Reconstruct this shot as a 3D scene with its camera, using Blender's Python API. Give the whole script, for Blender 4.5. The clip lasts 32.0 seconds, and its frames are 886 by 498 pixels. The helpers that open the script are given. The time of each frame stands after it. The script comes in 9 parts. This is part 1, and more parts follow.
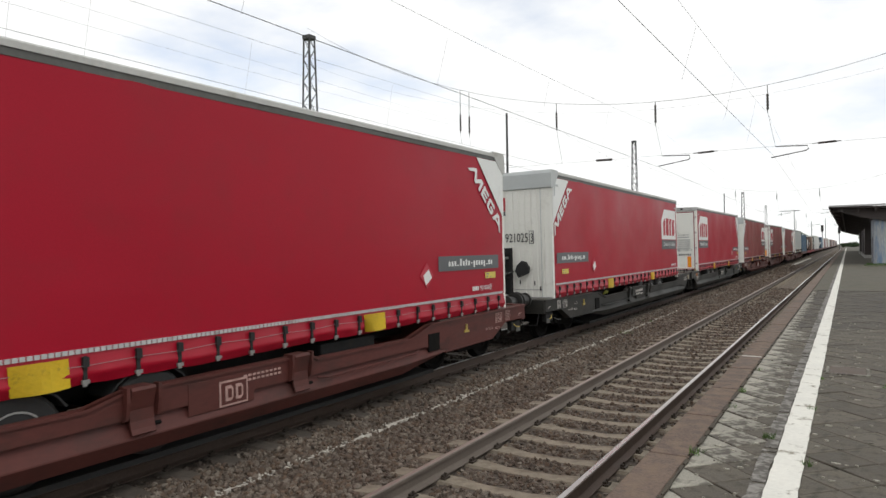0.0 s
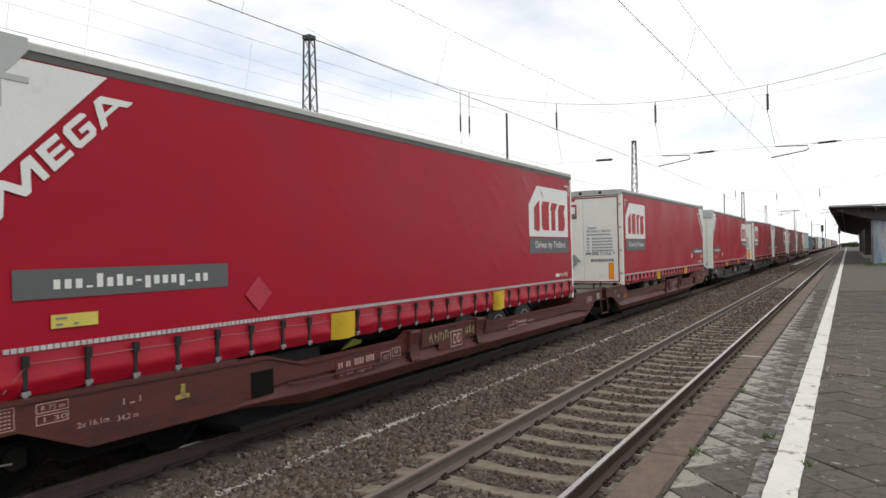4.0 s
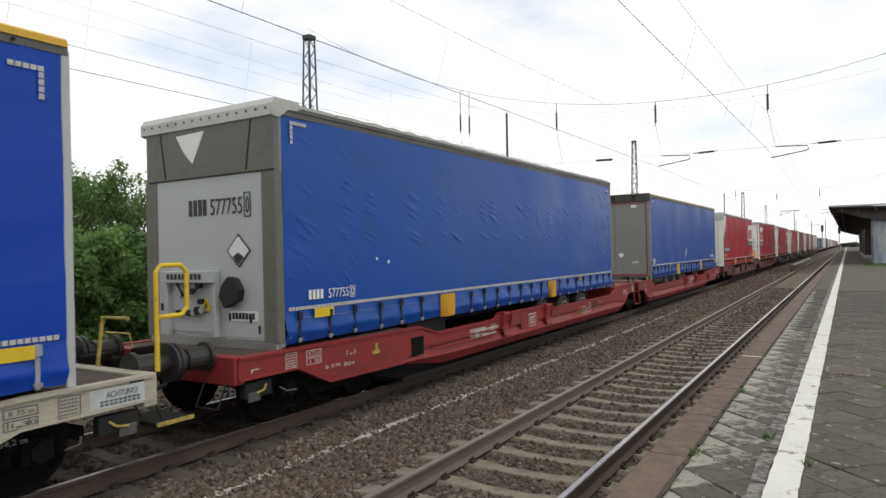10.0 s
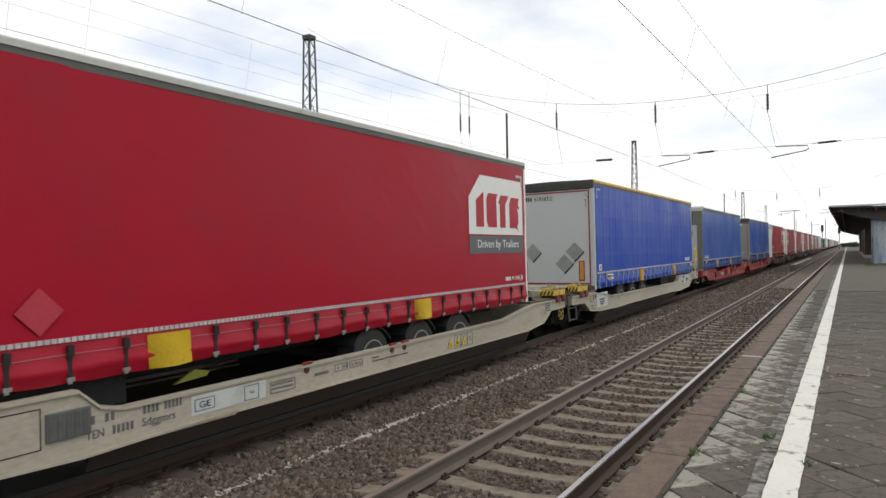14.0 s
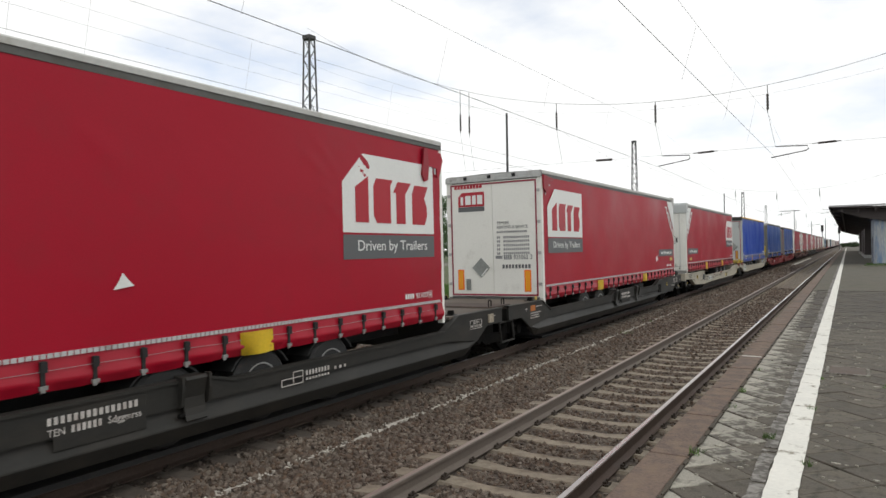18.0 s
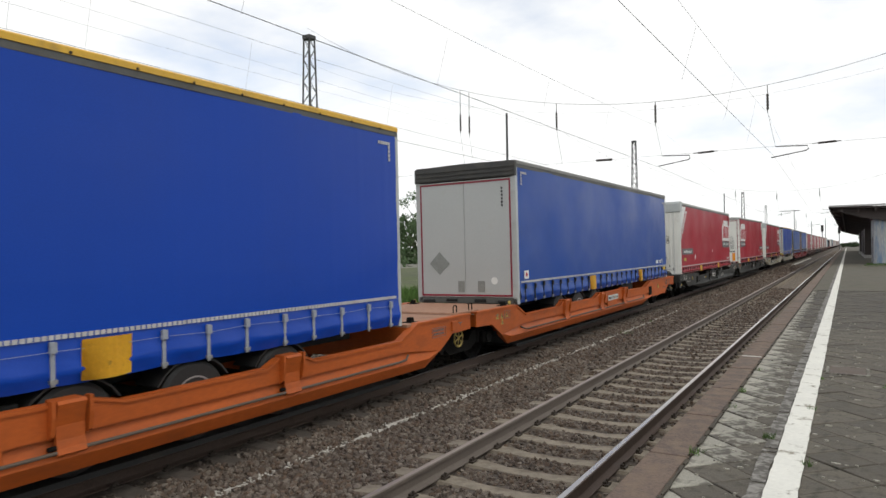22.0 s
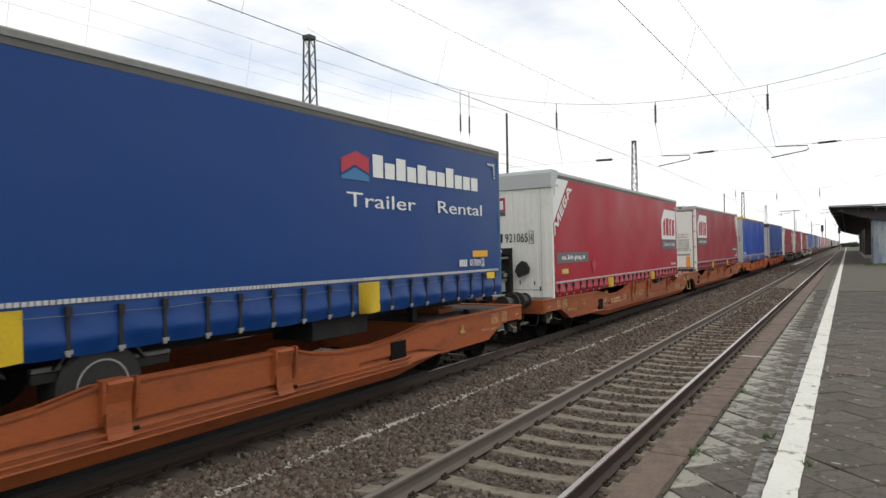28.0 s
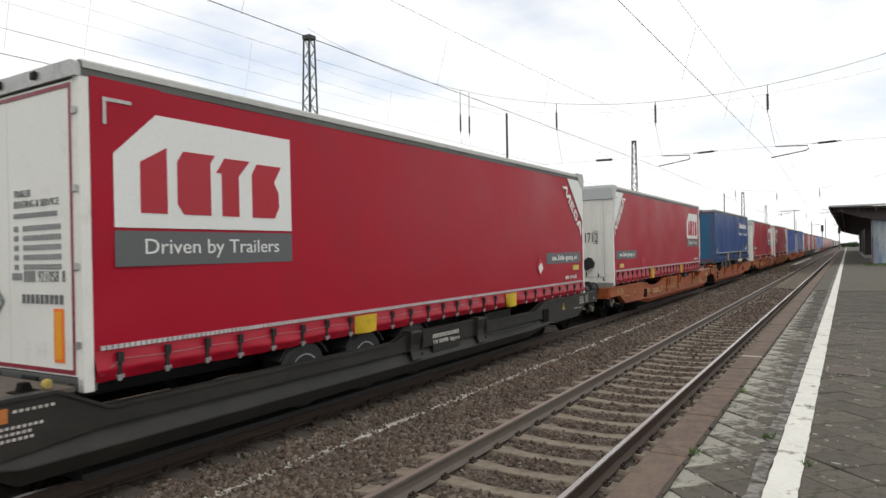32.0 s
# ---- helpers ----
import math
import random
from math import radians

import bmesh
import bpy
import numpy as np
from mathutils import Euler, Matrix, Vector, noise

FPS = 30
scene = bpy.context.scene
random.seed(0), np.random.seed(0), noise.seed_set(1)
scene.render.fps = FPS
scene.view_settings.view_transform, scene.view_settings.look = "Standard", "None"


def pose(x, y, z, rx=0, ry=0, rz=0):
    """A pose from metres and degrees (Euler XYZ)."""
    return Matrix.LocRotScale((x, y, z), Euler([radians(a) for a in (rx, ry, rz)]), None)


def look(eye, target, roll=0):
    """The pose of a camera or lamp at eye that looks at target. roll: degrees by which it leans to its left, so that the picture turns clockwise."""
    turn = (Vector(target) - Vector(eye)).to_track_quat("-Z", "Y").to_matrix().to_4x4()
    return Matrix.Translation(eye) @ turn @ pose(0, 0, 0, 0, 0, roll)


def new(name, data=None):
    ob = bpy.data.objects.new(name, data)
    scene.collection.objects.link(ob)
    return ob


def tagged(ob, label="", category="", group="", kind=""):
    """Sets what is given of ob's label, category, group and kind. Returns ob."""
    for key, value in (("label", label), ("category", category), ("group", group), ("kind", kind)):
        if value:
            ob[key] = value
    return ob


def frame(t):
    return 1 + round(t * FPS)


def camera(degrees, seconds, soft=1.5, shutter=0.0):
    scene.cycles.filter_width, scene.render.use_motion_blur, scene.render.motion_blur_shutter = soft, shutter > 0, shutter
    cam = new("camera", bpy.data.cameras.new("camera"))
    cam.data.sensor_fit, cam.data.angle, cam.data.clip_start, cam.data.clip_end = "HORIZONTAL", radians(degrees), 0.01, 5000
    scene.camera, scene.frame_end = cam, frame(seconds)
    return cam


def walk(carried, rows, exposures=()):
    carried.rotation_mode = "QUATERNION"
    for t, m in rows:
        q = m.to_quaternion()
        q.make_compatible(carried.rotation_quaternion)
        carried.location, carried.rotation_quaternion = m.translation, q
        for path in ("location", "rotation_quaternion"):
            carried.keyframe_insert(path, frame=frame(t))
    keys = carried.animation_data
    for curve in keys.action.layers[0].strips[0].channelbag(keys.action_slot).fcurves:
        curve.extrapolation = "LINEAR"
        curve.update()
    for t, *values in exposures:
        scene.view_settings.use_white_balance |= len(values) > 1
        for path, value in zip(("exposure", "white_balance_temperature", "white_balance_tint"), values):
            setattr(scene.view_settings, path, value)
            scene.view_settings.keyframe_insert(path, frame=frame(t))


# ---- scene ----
import itertools
from functools import lru_cache

# ---- camera: stands still on the platform ----
cam = camera(67.0, 32.0, soft=1.48, shutter=0.06)
EYE = (0.0, 0.0, 2.1804)
TURN, PITCH = 0.5437, 0.0009
AIM = (EYE[0] - math.sin(TURN) * math.cos(PITCH), EYE[1] + math.cos(TURN) * math.cos(PITCH), EYE[2] + math.sin(PITCH))
STAND = look(EYE, AIM, -0.8835)
walk(cam, [(0.0, STAND), (32.0, STAND)])

# ---- world, sun, exposure ----
SUN_HEIGHT, SUN_ROUND = 52.0, 118.0
world = bpy.data.worlds.new("overcast_sky")
scene.world = world
world.use_nodes = True
wn, wl = world.node_tree.nodes, world.node_tree.links
wn.clear()
w_out, w_bg = wn.new("ShaderNodeOutputWorld"), wn.new("ShaderNodeBackground")
w_sky, w_mix, w_co = wn.new("ShaderNodeTexSky"), wn.new("ShaderNodeMix"), wn.new("ShaderNodeTexCoord")
w_map, w_noise, w_ramp = wn.new("ShaderNodeMapping"), wn.new("ShaderNodeTexNoise"), wn.new("ShaderNodeValToRGB")
w_sky.sky_type, w_sky.sun_disc = "NISHITA", False
w_sky.sun_elevation, w_sky.sun_rotation = radians(SUN_HEIGHT), radians(SUN_ROUND)
w_sky.air_density, w_sky.dust_density, w_sky.ozone_density = 1.0, 0.1, 4.0
w_mix.data_type = "RGBA"
w_map.inputs["Scale"].default_value = (1.0, 1.0, 2.6)
w_map.inputs["Location"].default_value = (0.2326, 0.0373, 0.3986)
w_noise.inputs["Scale"].default_value = 3.1
w_noise.inputs["Detail"].default_value = 6.0
w_noise.inputs["Roughness"].default_value = 0.52
w_ramp.color_ramp.elements[0].position, w_ramp.color_ramp.elements[1].position = 0.27, 0.47
w_ramp.color_ramp.elements[0].color = (0.58, 0.58, 0.58, 1)
w_mix.inputs[7].default_value = (17.6, 17.7, 17.6, 1)   # bright cloud
wl.new(w_co.outputs["Generated"], w_map.inputs["Vector"])
wl.new(w_map.outputs[0], w_noise.inputs["Vector"])
wl.new(w_noise.outputs["Fac"], w_ramp.inputs[0])
wl.new(w_ramp.outputs[0], w_mix.inputs[0])
w_gain = wn.new("ShaderNodeMix")
w_gain.data_type, w_gain.blend_type = "RGBA", "MULTIPLY"
w_gain.inputs[0].default_value = 1.0
w_gain.inputs[7].default_value = (1.65, 2.15, 2.45, 1)   # thin bright haze in the gaps between the clouds
wl.new(w_sky.outputs[0], w_gain.inputs[6])
wl.new(w_gain.outputs[2], w_mix.inputs[6])
wl.new(w_mix.outputs[2], w_bg.inputs[0])
w_bg.inputs[1].default_value = 0.06
wl.new(w_bg.outputs[0], w_out.inputs[0])
sun = new("sun", bpy.data.lights.new("sun", "SUN"))
sun.data.energy, sun.data.angle, sun.data.color = 0.6, radians(14), (1.0, 0.96, 0.9)
sun.matrix_world = look((30 * math.sin(radians(SUN_ROUND)), 30 * math.cos(radians(SUN_ROUND)), 30 * math.tan(radians(SUN_HEIGHT))), (0, 0, 0))
scene.view_settings.exposure = 0.0


# ---- materials ----
def material(name, colour, rough=0.6, metal=0.0, vary=0.12, fine=40.0, coarse=1.5, bump=0.0, dirt=None, dirt_at=(0.55, 0.75), spread=0.0, gloss=0.5, stretch=(1, 1, 1), relief=None):
    """Colour with grain at two scales, optional dirt patches and relief. spread: how far whole pieces differ."""
    m = bpy.data.materials.new(name)
    m.use_nodes = True
    n, l = m.node_tree.nodes, m.node_tree.links
    b = n["Principled BSDF"]
    b.inputs["Metallic"].default_value = metal
    b.inputs["Specular IOR Level"].default_value = gloss
    co, mp = n.new("ShaderNodeTexCoord"), n.new("ShaderNodeMapping")
    mp.inputs["Scale"].default_value = stretch
    l.new(co.outputs["Object"], mp.inputs[0])
    big, small = n.new("ShaderNodeTexNoise"), n.new("ShaderNodeTexNoise")
    for t, s, d in ((big, coarse, 5.0), (small, fine, 4.0)):
        t.inputs["Scale"].default_value, t.inputs["Detail"].default_value = s, d
        l.new(mp.outputs[0], t.inputs["Vector"])
    add = n.new("ShaderNodeMath")
    l.new(big.outputs["Fac"], add.inputs[0])
    l.new(small.outputs["Fac"], add.inputs[1])
    total = add.outputs[0]
    if spread:
        info, mul, more = n.new("ShaderNodeObjectInfo"), n.new("ShaderNodeMath"), n.new("ShaderNodeMath")
        geo, mul2, more2 = n.new("ShaderNodeNewGeometry"), n.new("ShaderNodeMath"), n.new("ShaderNodeMath")
        mul.operation = mul2.operation = "MULTIPLY_ADD"
        for a, out in ((mul, info.outputs["Random"]), (mul2, geo.outputs["Random Per Island"])):
            l.new(out, a.inputs[0])
            a.inputs[1].default_value, a.inputs[2].default_value = spread, -spread / 2
        l.new(total, more.inputs[0])
        l.new(mul.outputs[0], more.inputs[1])
        l.new(more.outputs[0], more2.inputs[0])
        l.new(mul2.outputs[0], more2.inputs[1])
        total = more2.outputs[0]
    fit = n.new("ShaderNodeMapRange")
    fit.inputs["From Min"].default_value, fit.inputs["From Max"].default_value = 0.55, 1.45
    fit.inputs["To Min"].default_value, fit.inputs["To Max"].default_value = 1 - vary * 2, 1 + vary * 2
    l.new(total, fit.inputs[0])
    tone = n.new("ShaderNodeMix")
    tone.data_type, tone.blend_type = "RGBA", "MULTIPLY"
    tone.inputs[0].default_value = 1.0
    tone.inputs[6].default_value = (*colour, 1)
    l.new(fit.outputs[0], tone.inputs[7])
    out = tone.outputs[2]
    if dirt:
        ramp, mix, dn = n.new("ShaderNodeValToRGB"), n.new("ShaderNodeMix"), n.new("ShaderNodeTexNoise")
        dn.inputs["Scale"].default_value, dn.inputs["Detail"].default_value = coarse * 2.3, 8.0
        dn.inputs["Roughness"].default_value = 0.65
        l.new(mp.outputs[0], dn.inputs["Vector"])
        ramp.color_ramp.elements[0].position, ramp.color_ramp.elements[1].position = dirt_at
        l.new(dn.outputs["Fac"], ramp.inputs[0])
        mix.data_type = "RGBA"
        mix.inputs[7].default_value = (*dirt, 1)
        l.new(ramp.outputs[0], mix.inputs[0])
        l.new(out, mix.inputs[6])
        out = mix.outputs[2]
    l.new(out, b.inputs["Base Color"])
    rr = n.new("ShaderNodeMapRange")
    rr.inputs["From Min"].default_value, rr.inputs["From Max"].default_value = 0.3, 0.7
    rr.inputs["To Min"].default_value, rr.inputs["To Max"].default_value = max(rough - 0.1, 0.03), min(rough + 0.1, 1.0)
    l.new(big.outputs["Fac"], rr.inputs[0])
    l.new(rr.outputs[0], b.inputs["Roughness"])
    if bump:
        bp = n.new("ShaderNodeBump")
        bp.inputs["Strength"].default_value, bp.inputs["Distance"].default_value = min(bump, 1.0), 0.01 * max(bump, 1.0)
        l.new(small.outputs["Fac"], bp.inputs["Height"])
        last = bp
        if relief:
            scale, dist, squash = relief
            wv, b2, m2 = n.new("ShaderNodeTexNoise"), n.new("ShaderNodeBump"), n.new("ShaderNodeMapping")
            m2.inputs["Scale"].default_value = squash
            wv.inputs["Scale"].default_value, wv.inputs["Detail"].default_value = scale, 1.5
            l.new(co.outputs["Object"], m2.inputs[0])
            l.new(m2.outputs[0], wv.inputs["Vector"])
            b2.inputs["Strength"].default_value, b2.inputs["Distance"].default_value = 1.0, dist
            l.new(wv.outputs["Fac"], b2.inputs["Height"])
            l.new(bp.outputs[0], b2.inputs["Normal"])
            last = b2
        l.new(last.outputs[0], b.inputs["Normal"])
    return m


GRIME = (0.05, 0.042, 0.035)
RED_TARP = material("red_tarpaulin", (0.345, 0.0035, 0.020), 0.42, gloss=0.22, vary=0.06, fine=60, coarse=0.5, bump=0.06, dirt=(0.29, 0.010, 0.022), dirt_at=(0.5, 0.8), relief=(1.6, 0.011, (1, 0.6, 1.1)))
RED_OLD = material("worn_red_tarpaulin", (0.28, 0.007, 0.020), 0.44, gloss=0.32, vary=0.08, fine=60, coarse=0.5, bump=0.08, dirt=(0.25, 0.02, 0.03), dirt_at=(0.45, 0.75), relief=(1.6, 0.012, (1, 0.6, 1.1)))
BLUE_TARP = material("blue_tarpaulin", (0.001, 0.053, 0.305), 0.40, gloss=0.30, vary=0.07, fine=60, coarse=0.6, bump=0.06, dirt=(0.003, 0.050, 0.26), dirt_at=(0.5, 0.85), relief=(1.6, 0.011, (1, 0.6, 1.1)))
# red of the farthest trailers, dulled in its colour for distance haze
RED_FAR = material("hazed_brown_red_tarpaulin", (0.22, 0.035, 0.032), 0.5, gloss=0.3, vary=0.1, fine=60, coarse=0.5, bump=0.08, dirt=(0.17, 0.05, 0.04), dirt_at=(0.45, 0.7), relief=(1.6, 0.012, (1, 0.6, 1.1)))
BLUE_CREASED = material("creased_blue_tarpaulin", (0.001, 0.060, 0.33), 0.38, gloss=0.32, vary=0.07, fine=60, coarse=0.6, bump=0.06, dirt=(0.004, 0.055, 0.2), dirt_at=(0.5, 0.85), relief=(1.8, 0.010, (1, 0.6, 1.1)))
BLUE_BRIGHT = material("bright_blue_tarpaulin", (0.001, 0.050, 0.375), 0.40, gloss=0.26, vary=0.06, fine=60, coarse=0.6, bump=0.06, relief=(1.4, 0.012, (1, 0.6, 1.1)))
BLUE_NAVY = material("navy_tarpaulin", (0.002, 0.041, 0.188), 0.42, gloss=0.30, vary=0.07, fine=60, coarse=0.6, bump=0.06, dirt=(0.004, 0.044, 0.165), dirt_at=(0.5, 0.85), relief=(1.4, 0.012, (1, 0.6, 1.1)))
BLUE_DOOR = material("teal_blue_door", (0.012, 0.09, 0.19), 0.42, vary=0.06, fine=30, coarse=0.8, bump=0.05)
GREY_FAR = material("grey_tarpaulin", (0.42, 0.44, 0.42), 0.5, vary=0.06, fine=30, coarse=0.8, bump=0.05)
WHITE_PAINT = material("white_panel", (0.73, 0.725, 0.68), 0.42, vary=0.035, fine=30, coarse=0.9, bump=0.03, dirt=(0.5, 0.48, 0.43), dirt_at=(0.56, 0.85))
DOOR_GREY = material("grey_door_panel", (0.19, 0.20, 0.19), 0.45, vary=0.04, fine=30, coarse=0.9, bump=0.03, dirt=(0.13, 0.125, 0.11), dirt_at=(0.56, 0.85))
DOOR_PALE = material("pale_grey_panel", (0.42, 0.44, 0.44), 0.42, vary=0.03, fine=30, coarse=0.9, bump=0.03, dirt=(0.4, 0.4, 0.37), dirt_at=(0.56, 0.85))
ALU = material("aluminium_rail", (0.42, 0.42, 0.41), 0.45, 0.6, vary=0.08, fine=25, coarse=1.2, bump=0.05, dirt=(0.16, 0.15, 0.13), dirt_at=(0.5, 0.75))
ALU_DARK = material("dull_grey_rail", (0.105, 0.105, 0.10), 0.55, 0.2, vary=0.1, fine=25, coarse=1.2, bump=0.05, dirt=(0.07, 0.065, 0.055), dirt_at=(0.5, 0.75))
ROOF_WHITE = material("pale_roof_sheet", (0.46, 0.46, 0.44), 0.6, vary=0.06, fine=20, coarse=0.8, bump=0.05, dirt=(0.3, 0.28, 0.24))
ROOF_YELLOW = material("yellow_roof_edge", (0.62, 0.36, 0.03), 0.5, vary=0.08, fine=20, coarse=1.0, bump=0.05, dirt=(0.3, 0.2, 0.05))
ROOF_TAN = material("sun_bleached_tan_roof_edge", (0.31, 0.24, 0.16), 0.6, vary=0.14, fine=20, coarse=1.0, bump=0.05, dirt=(0.16, 0.13, 0.10))
ROOF_GREY = material("dirty_grey_roof_edge", (0.20, 0.20, 0.19), 0.6, vary=0.12, fine=20, coarse=0.8, bump=0.05, dirt=(0.10, 0.095, 0.085))
TEXT_GREY = material("worn_grey_print", (0.20, 0.205, 0.21), 0.5, vary=0.08, fine=30, coarse=1)
BLACK = material("black_rubber", (0.012, 0.012, 0.012), 0.7, vary=0.15, fine=30, bump=0.1)
CHASSIS = material("dark_chassis_steel", (0.016, 0.016, 0.016), 0.7, gloss=0.25, vary=0.2, fine=25, bump=0.1, dirt=(0.03, 0.025, 0.02))
GALV = material("galvanised_steel", (0.36, 0.36, 0.35), 0.45, 0.7, vary=0.1, fine=25, bump=0.05)
STRAP = material("dark_webbing_strap", (0.014, 0.013, 0.013), 0.75, vary=0.15, fine=50, bump=0.1)
STRAP_PALE = material("pale_grey_webbing_strap", (0.30, 0.32, 0.36), 0.7, vary=0.12, fine=50, bump=0.1)
YELLOW = material("yellow_flap", (0.68, 0.47, 0.015), 0.5, vary=0.06, fine=30, coarse=4, bump=0.1, dirt=(0.25, 0.17, 0.03), dirt_at=(0.58, 0.8))
AMBER = material("amber_flap", (0.70, 0.36, 0.01), 0.5, vary=0.06, fine=30, coarse=4, bump=0.1, dirt=(0.2, 0.12, 0.02), dirt_at=(0.6, 0.8))
MARKER_LIME = material("dull_lime_plate", (0.30, 0.31, 0.04), 0.6, vary=0.1, fine=25, coarse=3)
HEAD_DARK = material("dark_grey_header", (0.040, 0.040, 0.039), 0.6, vary=0.15, fine=20, coarse=2, bump=0.08, dirt=(0.075, 0.07, 0.06), dirt_at=(0.5, 0.75))
TAPE = material("pale_reflective_tape", (0.46, 0.46, 0.46), 0.5, vary=0.12, fine=30, coarse=3, dirt=(0.26, 0.24, 0.22))
TAPE_RED = material("red_reflective_tape", (0.23, 0.010, 0.03), 0.4, vary=0.1, fine=30, coarse=3)
DECAL_WHITE = material("white_decal", (0.72, 0.73, 0.71), 0.45, vary=0.03, fine=30, coarse=1, dirt=(0.55, 0.53, 0.5), dirt_at=(0.6, 0.9))
DECAL_RED = material("red_decal", (0.38, 0.010, 0.024), 0.5, vary=0.04, fine=30, coarse=1)
DECAL_GREY = material("grey_decal", (0.10, 0.105, 0.11), 0.5, vary=0.05, fine=30, coarse=1)
DECAL_BLACK = material("black_decal", (0.015, 0.015, 0.017), 0.5, vary=0.05)
DECAL_BLUE = material("blue_decal", (0.03, 0.16, 0.35), 0.5, vary=0.05)
DECAL_ORANGE = material("orange_reflector", (0.85, 0.17, 0.01), 0.4, vary=0.05)
DECAL_SILVER = material("bare_metal_placard", (0.28, 0.29, 0.28), 0.4, 0.6, vary=0.1, fine=30, coarse=5)
GRAFFITI = material("pale_sprayed_scribble", (0.30, 0.29, 0.15), 0.8, vary=0.15)


def wagon_paint(name, colour, rust, at=(0.48, 0.72)):
    return material(name, colour, 0.6, gloss=0.35, vary=0.1, fine=18, coarse=1.1, bump=0.12, dirt=rust, dirt_at=at, stretch=(1, 0.6, 1.6))


W_BROWN = wagon_paint("brown_red_wagon_paint", (0.088, 0.025, 0.020), (0.05, 0.021, 0.017))
W_RED = wagon_paint("red_wagon_paint", (0.235, 0.023, 0.026), (0.135, 0.026, 0.024), (0.50, 0.80))
W_BEIGE = wagon_paint("beige_wagon_paint", (0.385, 0.355, 0.285), (0.22, 0.145, 0.09), (0.58, 0.78))
W_BLACK = wagon_paint("dark_grey_wagon_paint", (0.019, 0.0185, 0.016), (0.032, 0.028, 0.023))
W_ORANGE = wagon_paint("orange_wagon_paint", (0.42, 0.088, 0.012), (0.26, 0.062, 0.015), (0.52, 0.82))
DECK = material("dusty_grey_brown_deck", (0.088, 0.070, 0.056), 0.8, vary=0.14, fine=14, coarse=0.8, bump=0.15, dirt=(0.09, 0.07, 0.055))
DECK_RED = material("dusty_red_deck", (0.21, 0.085, 0.062), 0.8, vary=0.14, fine=14, coarse=0.8, bump=0.15, dirt=(0.13, 0.07, 0.055))
DECK_ORANGE = material("dusty_orange_deck", (0.31, 0.165, 0.105), 0.8, vary=0.14, fine=14, coarse=0.8, bump=0.15, dirt=(0.22, 0.11, 0.07))
OLIVE = material("olive_grey_deflector", (0.13, 0.13, 0.11), 0.6, vary=0.08, fine=14, coarse=0.8, bump=0.1, dirt=(0.09, 0.085, 0.07))
W_RUSTY = wagon_paint("faded_orange_wagon_paint", (0.285, 0.072, 0.019), (0.14, 0.042, 0.018), (0.48, 0.78))
# greasy steel, its colour lowered further for the shade beneath the wagons
RUNNING_GEAR = material("greasy_shade_dark_running_gear", (0.007, 0.0065, 0.006), 0.9, gloss=0.12, vary=0.2, fine=20, bump=0.2, dirt=(0.013, 0.011, 0.009))
WHEEL_TREAD = material("polished_wheel_tread", (0.3, 0.29, 0.28), 0.25, 0.9, vary=0.1)


# ---- mesh tools ----
def link_mesh(name, me, mat, parent=None, label=""):
    if mat is not None and not me.materials:
        me.materials.append(mat)
    ob = new(name, me)
    if parent is not None:
        ob.parent = parent
    return tagged(ob, label)


def part(name, bm, mat, parent=None, label="", smooth=False):
    me = bpy.data.meshes.new(name)
    if smooth:
        for f in bm.faces:
            f.smooth = True
    bm.to_mesh(me)
    bm.free()
    return link_mesh(name, me, mat, parent, label)


def thing(name, m, label, category, group="", kind=""):
    ob = new(name)
    ob.matrix_basis = m
    return tagged(ob, label, category, group, kind)


def poly(name, verts, faces, mat, parent=None, label="", smooth=False):
    me = bpy.data.meshes.new(name)
    me.from_pydata(verts, [], faces)
    if smooth:
        me.polygons.foreach_set("use_smooth", [True] * len(me.polygons))
    return link_mesh(name, me, mat, parent, label)


BOX_FACES = ((0, 3, 2, 1), (4, 5, 6, 7), (0, 1, 5, 4), (1, 2, 6, 5), (2, 3, 7, 6), (3, 0, 4, 7))


def box(bm, x0, x1, y0, y1, z0, z1, bevel=0.0):
    x0, x1 = min(x0, x1), max(x0, x1)
    y0, y1 = min(y0, y1), max(y0, y1)
    vs = [bm.verts.new(p) for p in ((x0, y0, z0), (x1, y0, z0), (x1, y1, z0), (x0, y1, z0), (x0, y0, z1), (x1, y0, z1), (x1, y1, z1), (x0, y1, z1))]
    fs = [bm.faces.new([vs[i] for i in f]) for f in BOX_FACES]
    if bevel:
        es = {e for f in fs for e in f.edges}
        bmesh.ops.bevel(bm, geom=list(es), offset=bevel, segments=1, affect="EDGES")
    return bm


def boxes(*rows, bevel=0.0):
    bm = bmesh.new()
    for r in rows:
        box(bm, *r, bevel=bevel)
    return bm


def prism(bm, outline, x0, x1, axis="x"):
    """A flat outline, pushed through from x0 to x1. Outline in (y, z), or for axis y in (x, z), for axis z in (x, y)."""
    def at(a, u, v):
        return (a, u, v) if axis == "x" else ((u, a, v) if axis == "y" else (u, v, a))
    one = [bm.verts.new(at(x0, *p)) for p in outline]
    two = [bm.verts.new(at(x1, *p)) for p in outline]
    n = len(outline)
    fs = [bm.faces.new(one[::-1]), bm.faces.new(two)]
    for i in range(n):
        fs.append(bm.faces.new((one[i], one[(i + 1) % n], two[(i + 1) % n], two[i])))
    bmesh.ops.recalc_face_normals(bm, faces=fs)
    return bm


def rod(bm, a, b, r, n=8, r2=None):
    a, b = Vector(a), Vector(b)
    d = b - a
    m = Matrix.Translation((a + b) / 2) @ d.to_track_quat("Z", "Y").to_matrix().to_4x4()
    bmesh.ops.create_cone(bm, cap_ends=True, segments=n, radius1=r, radius2=r if r2 is None else r2, depth=d.length, matrix=m)
    return bm


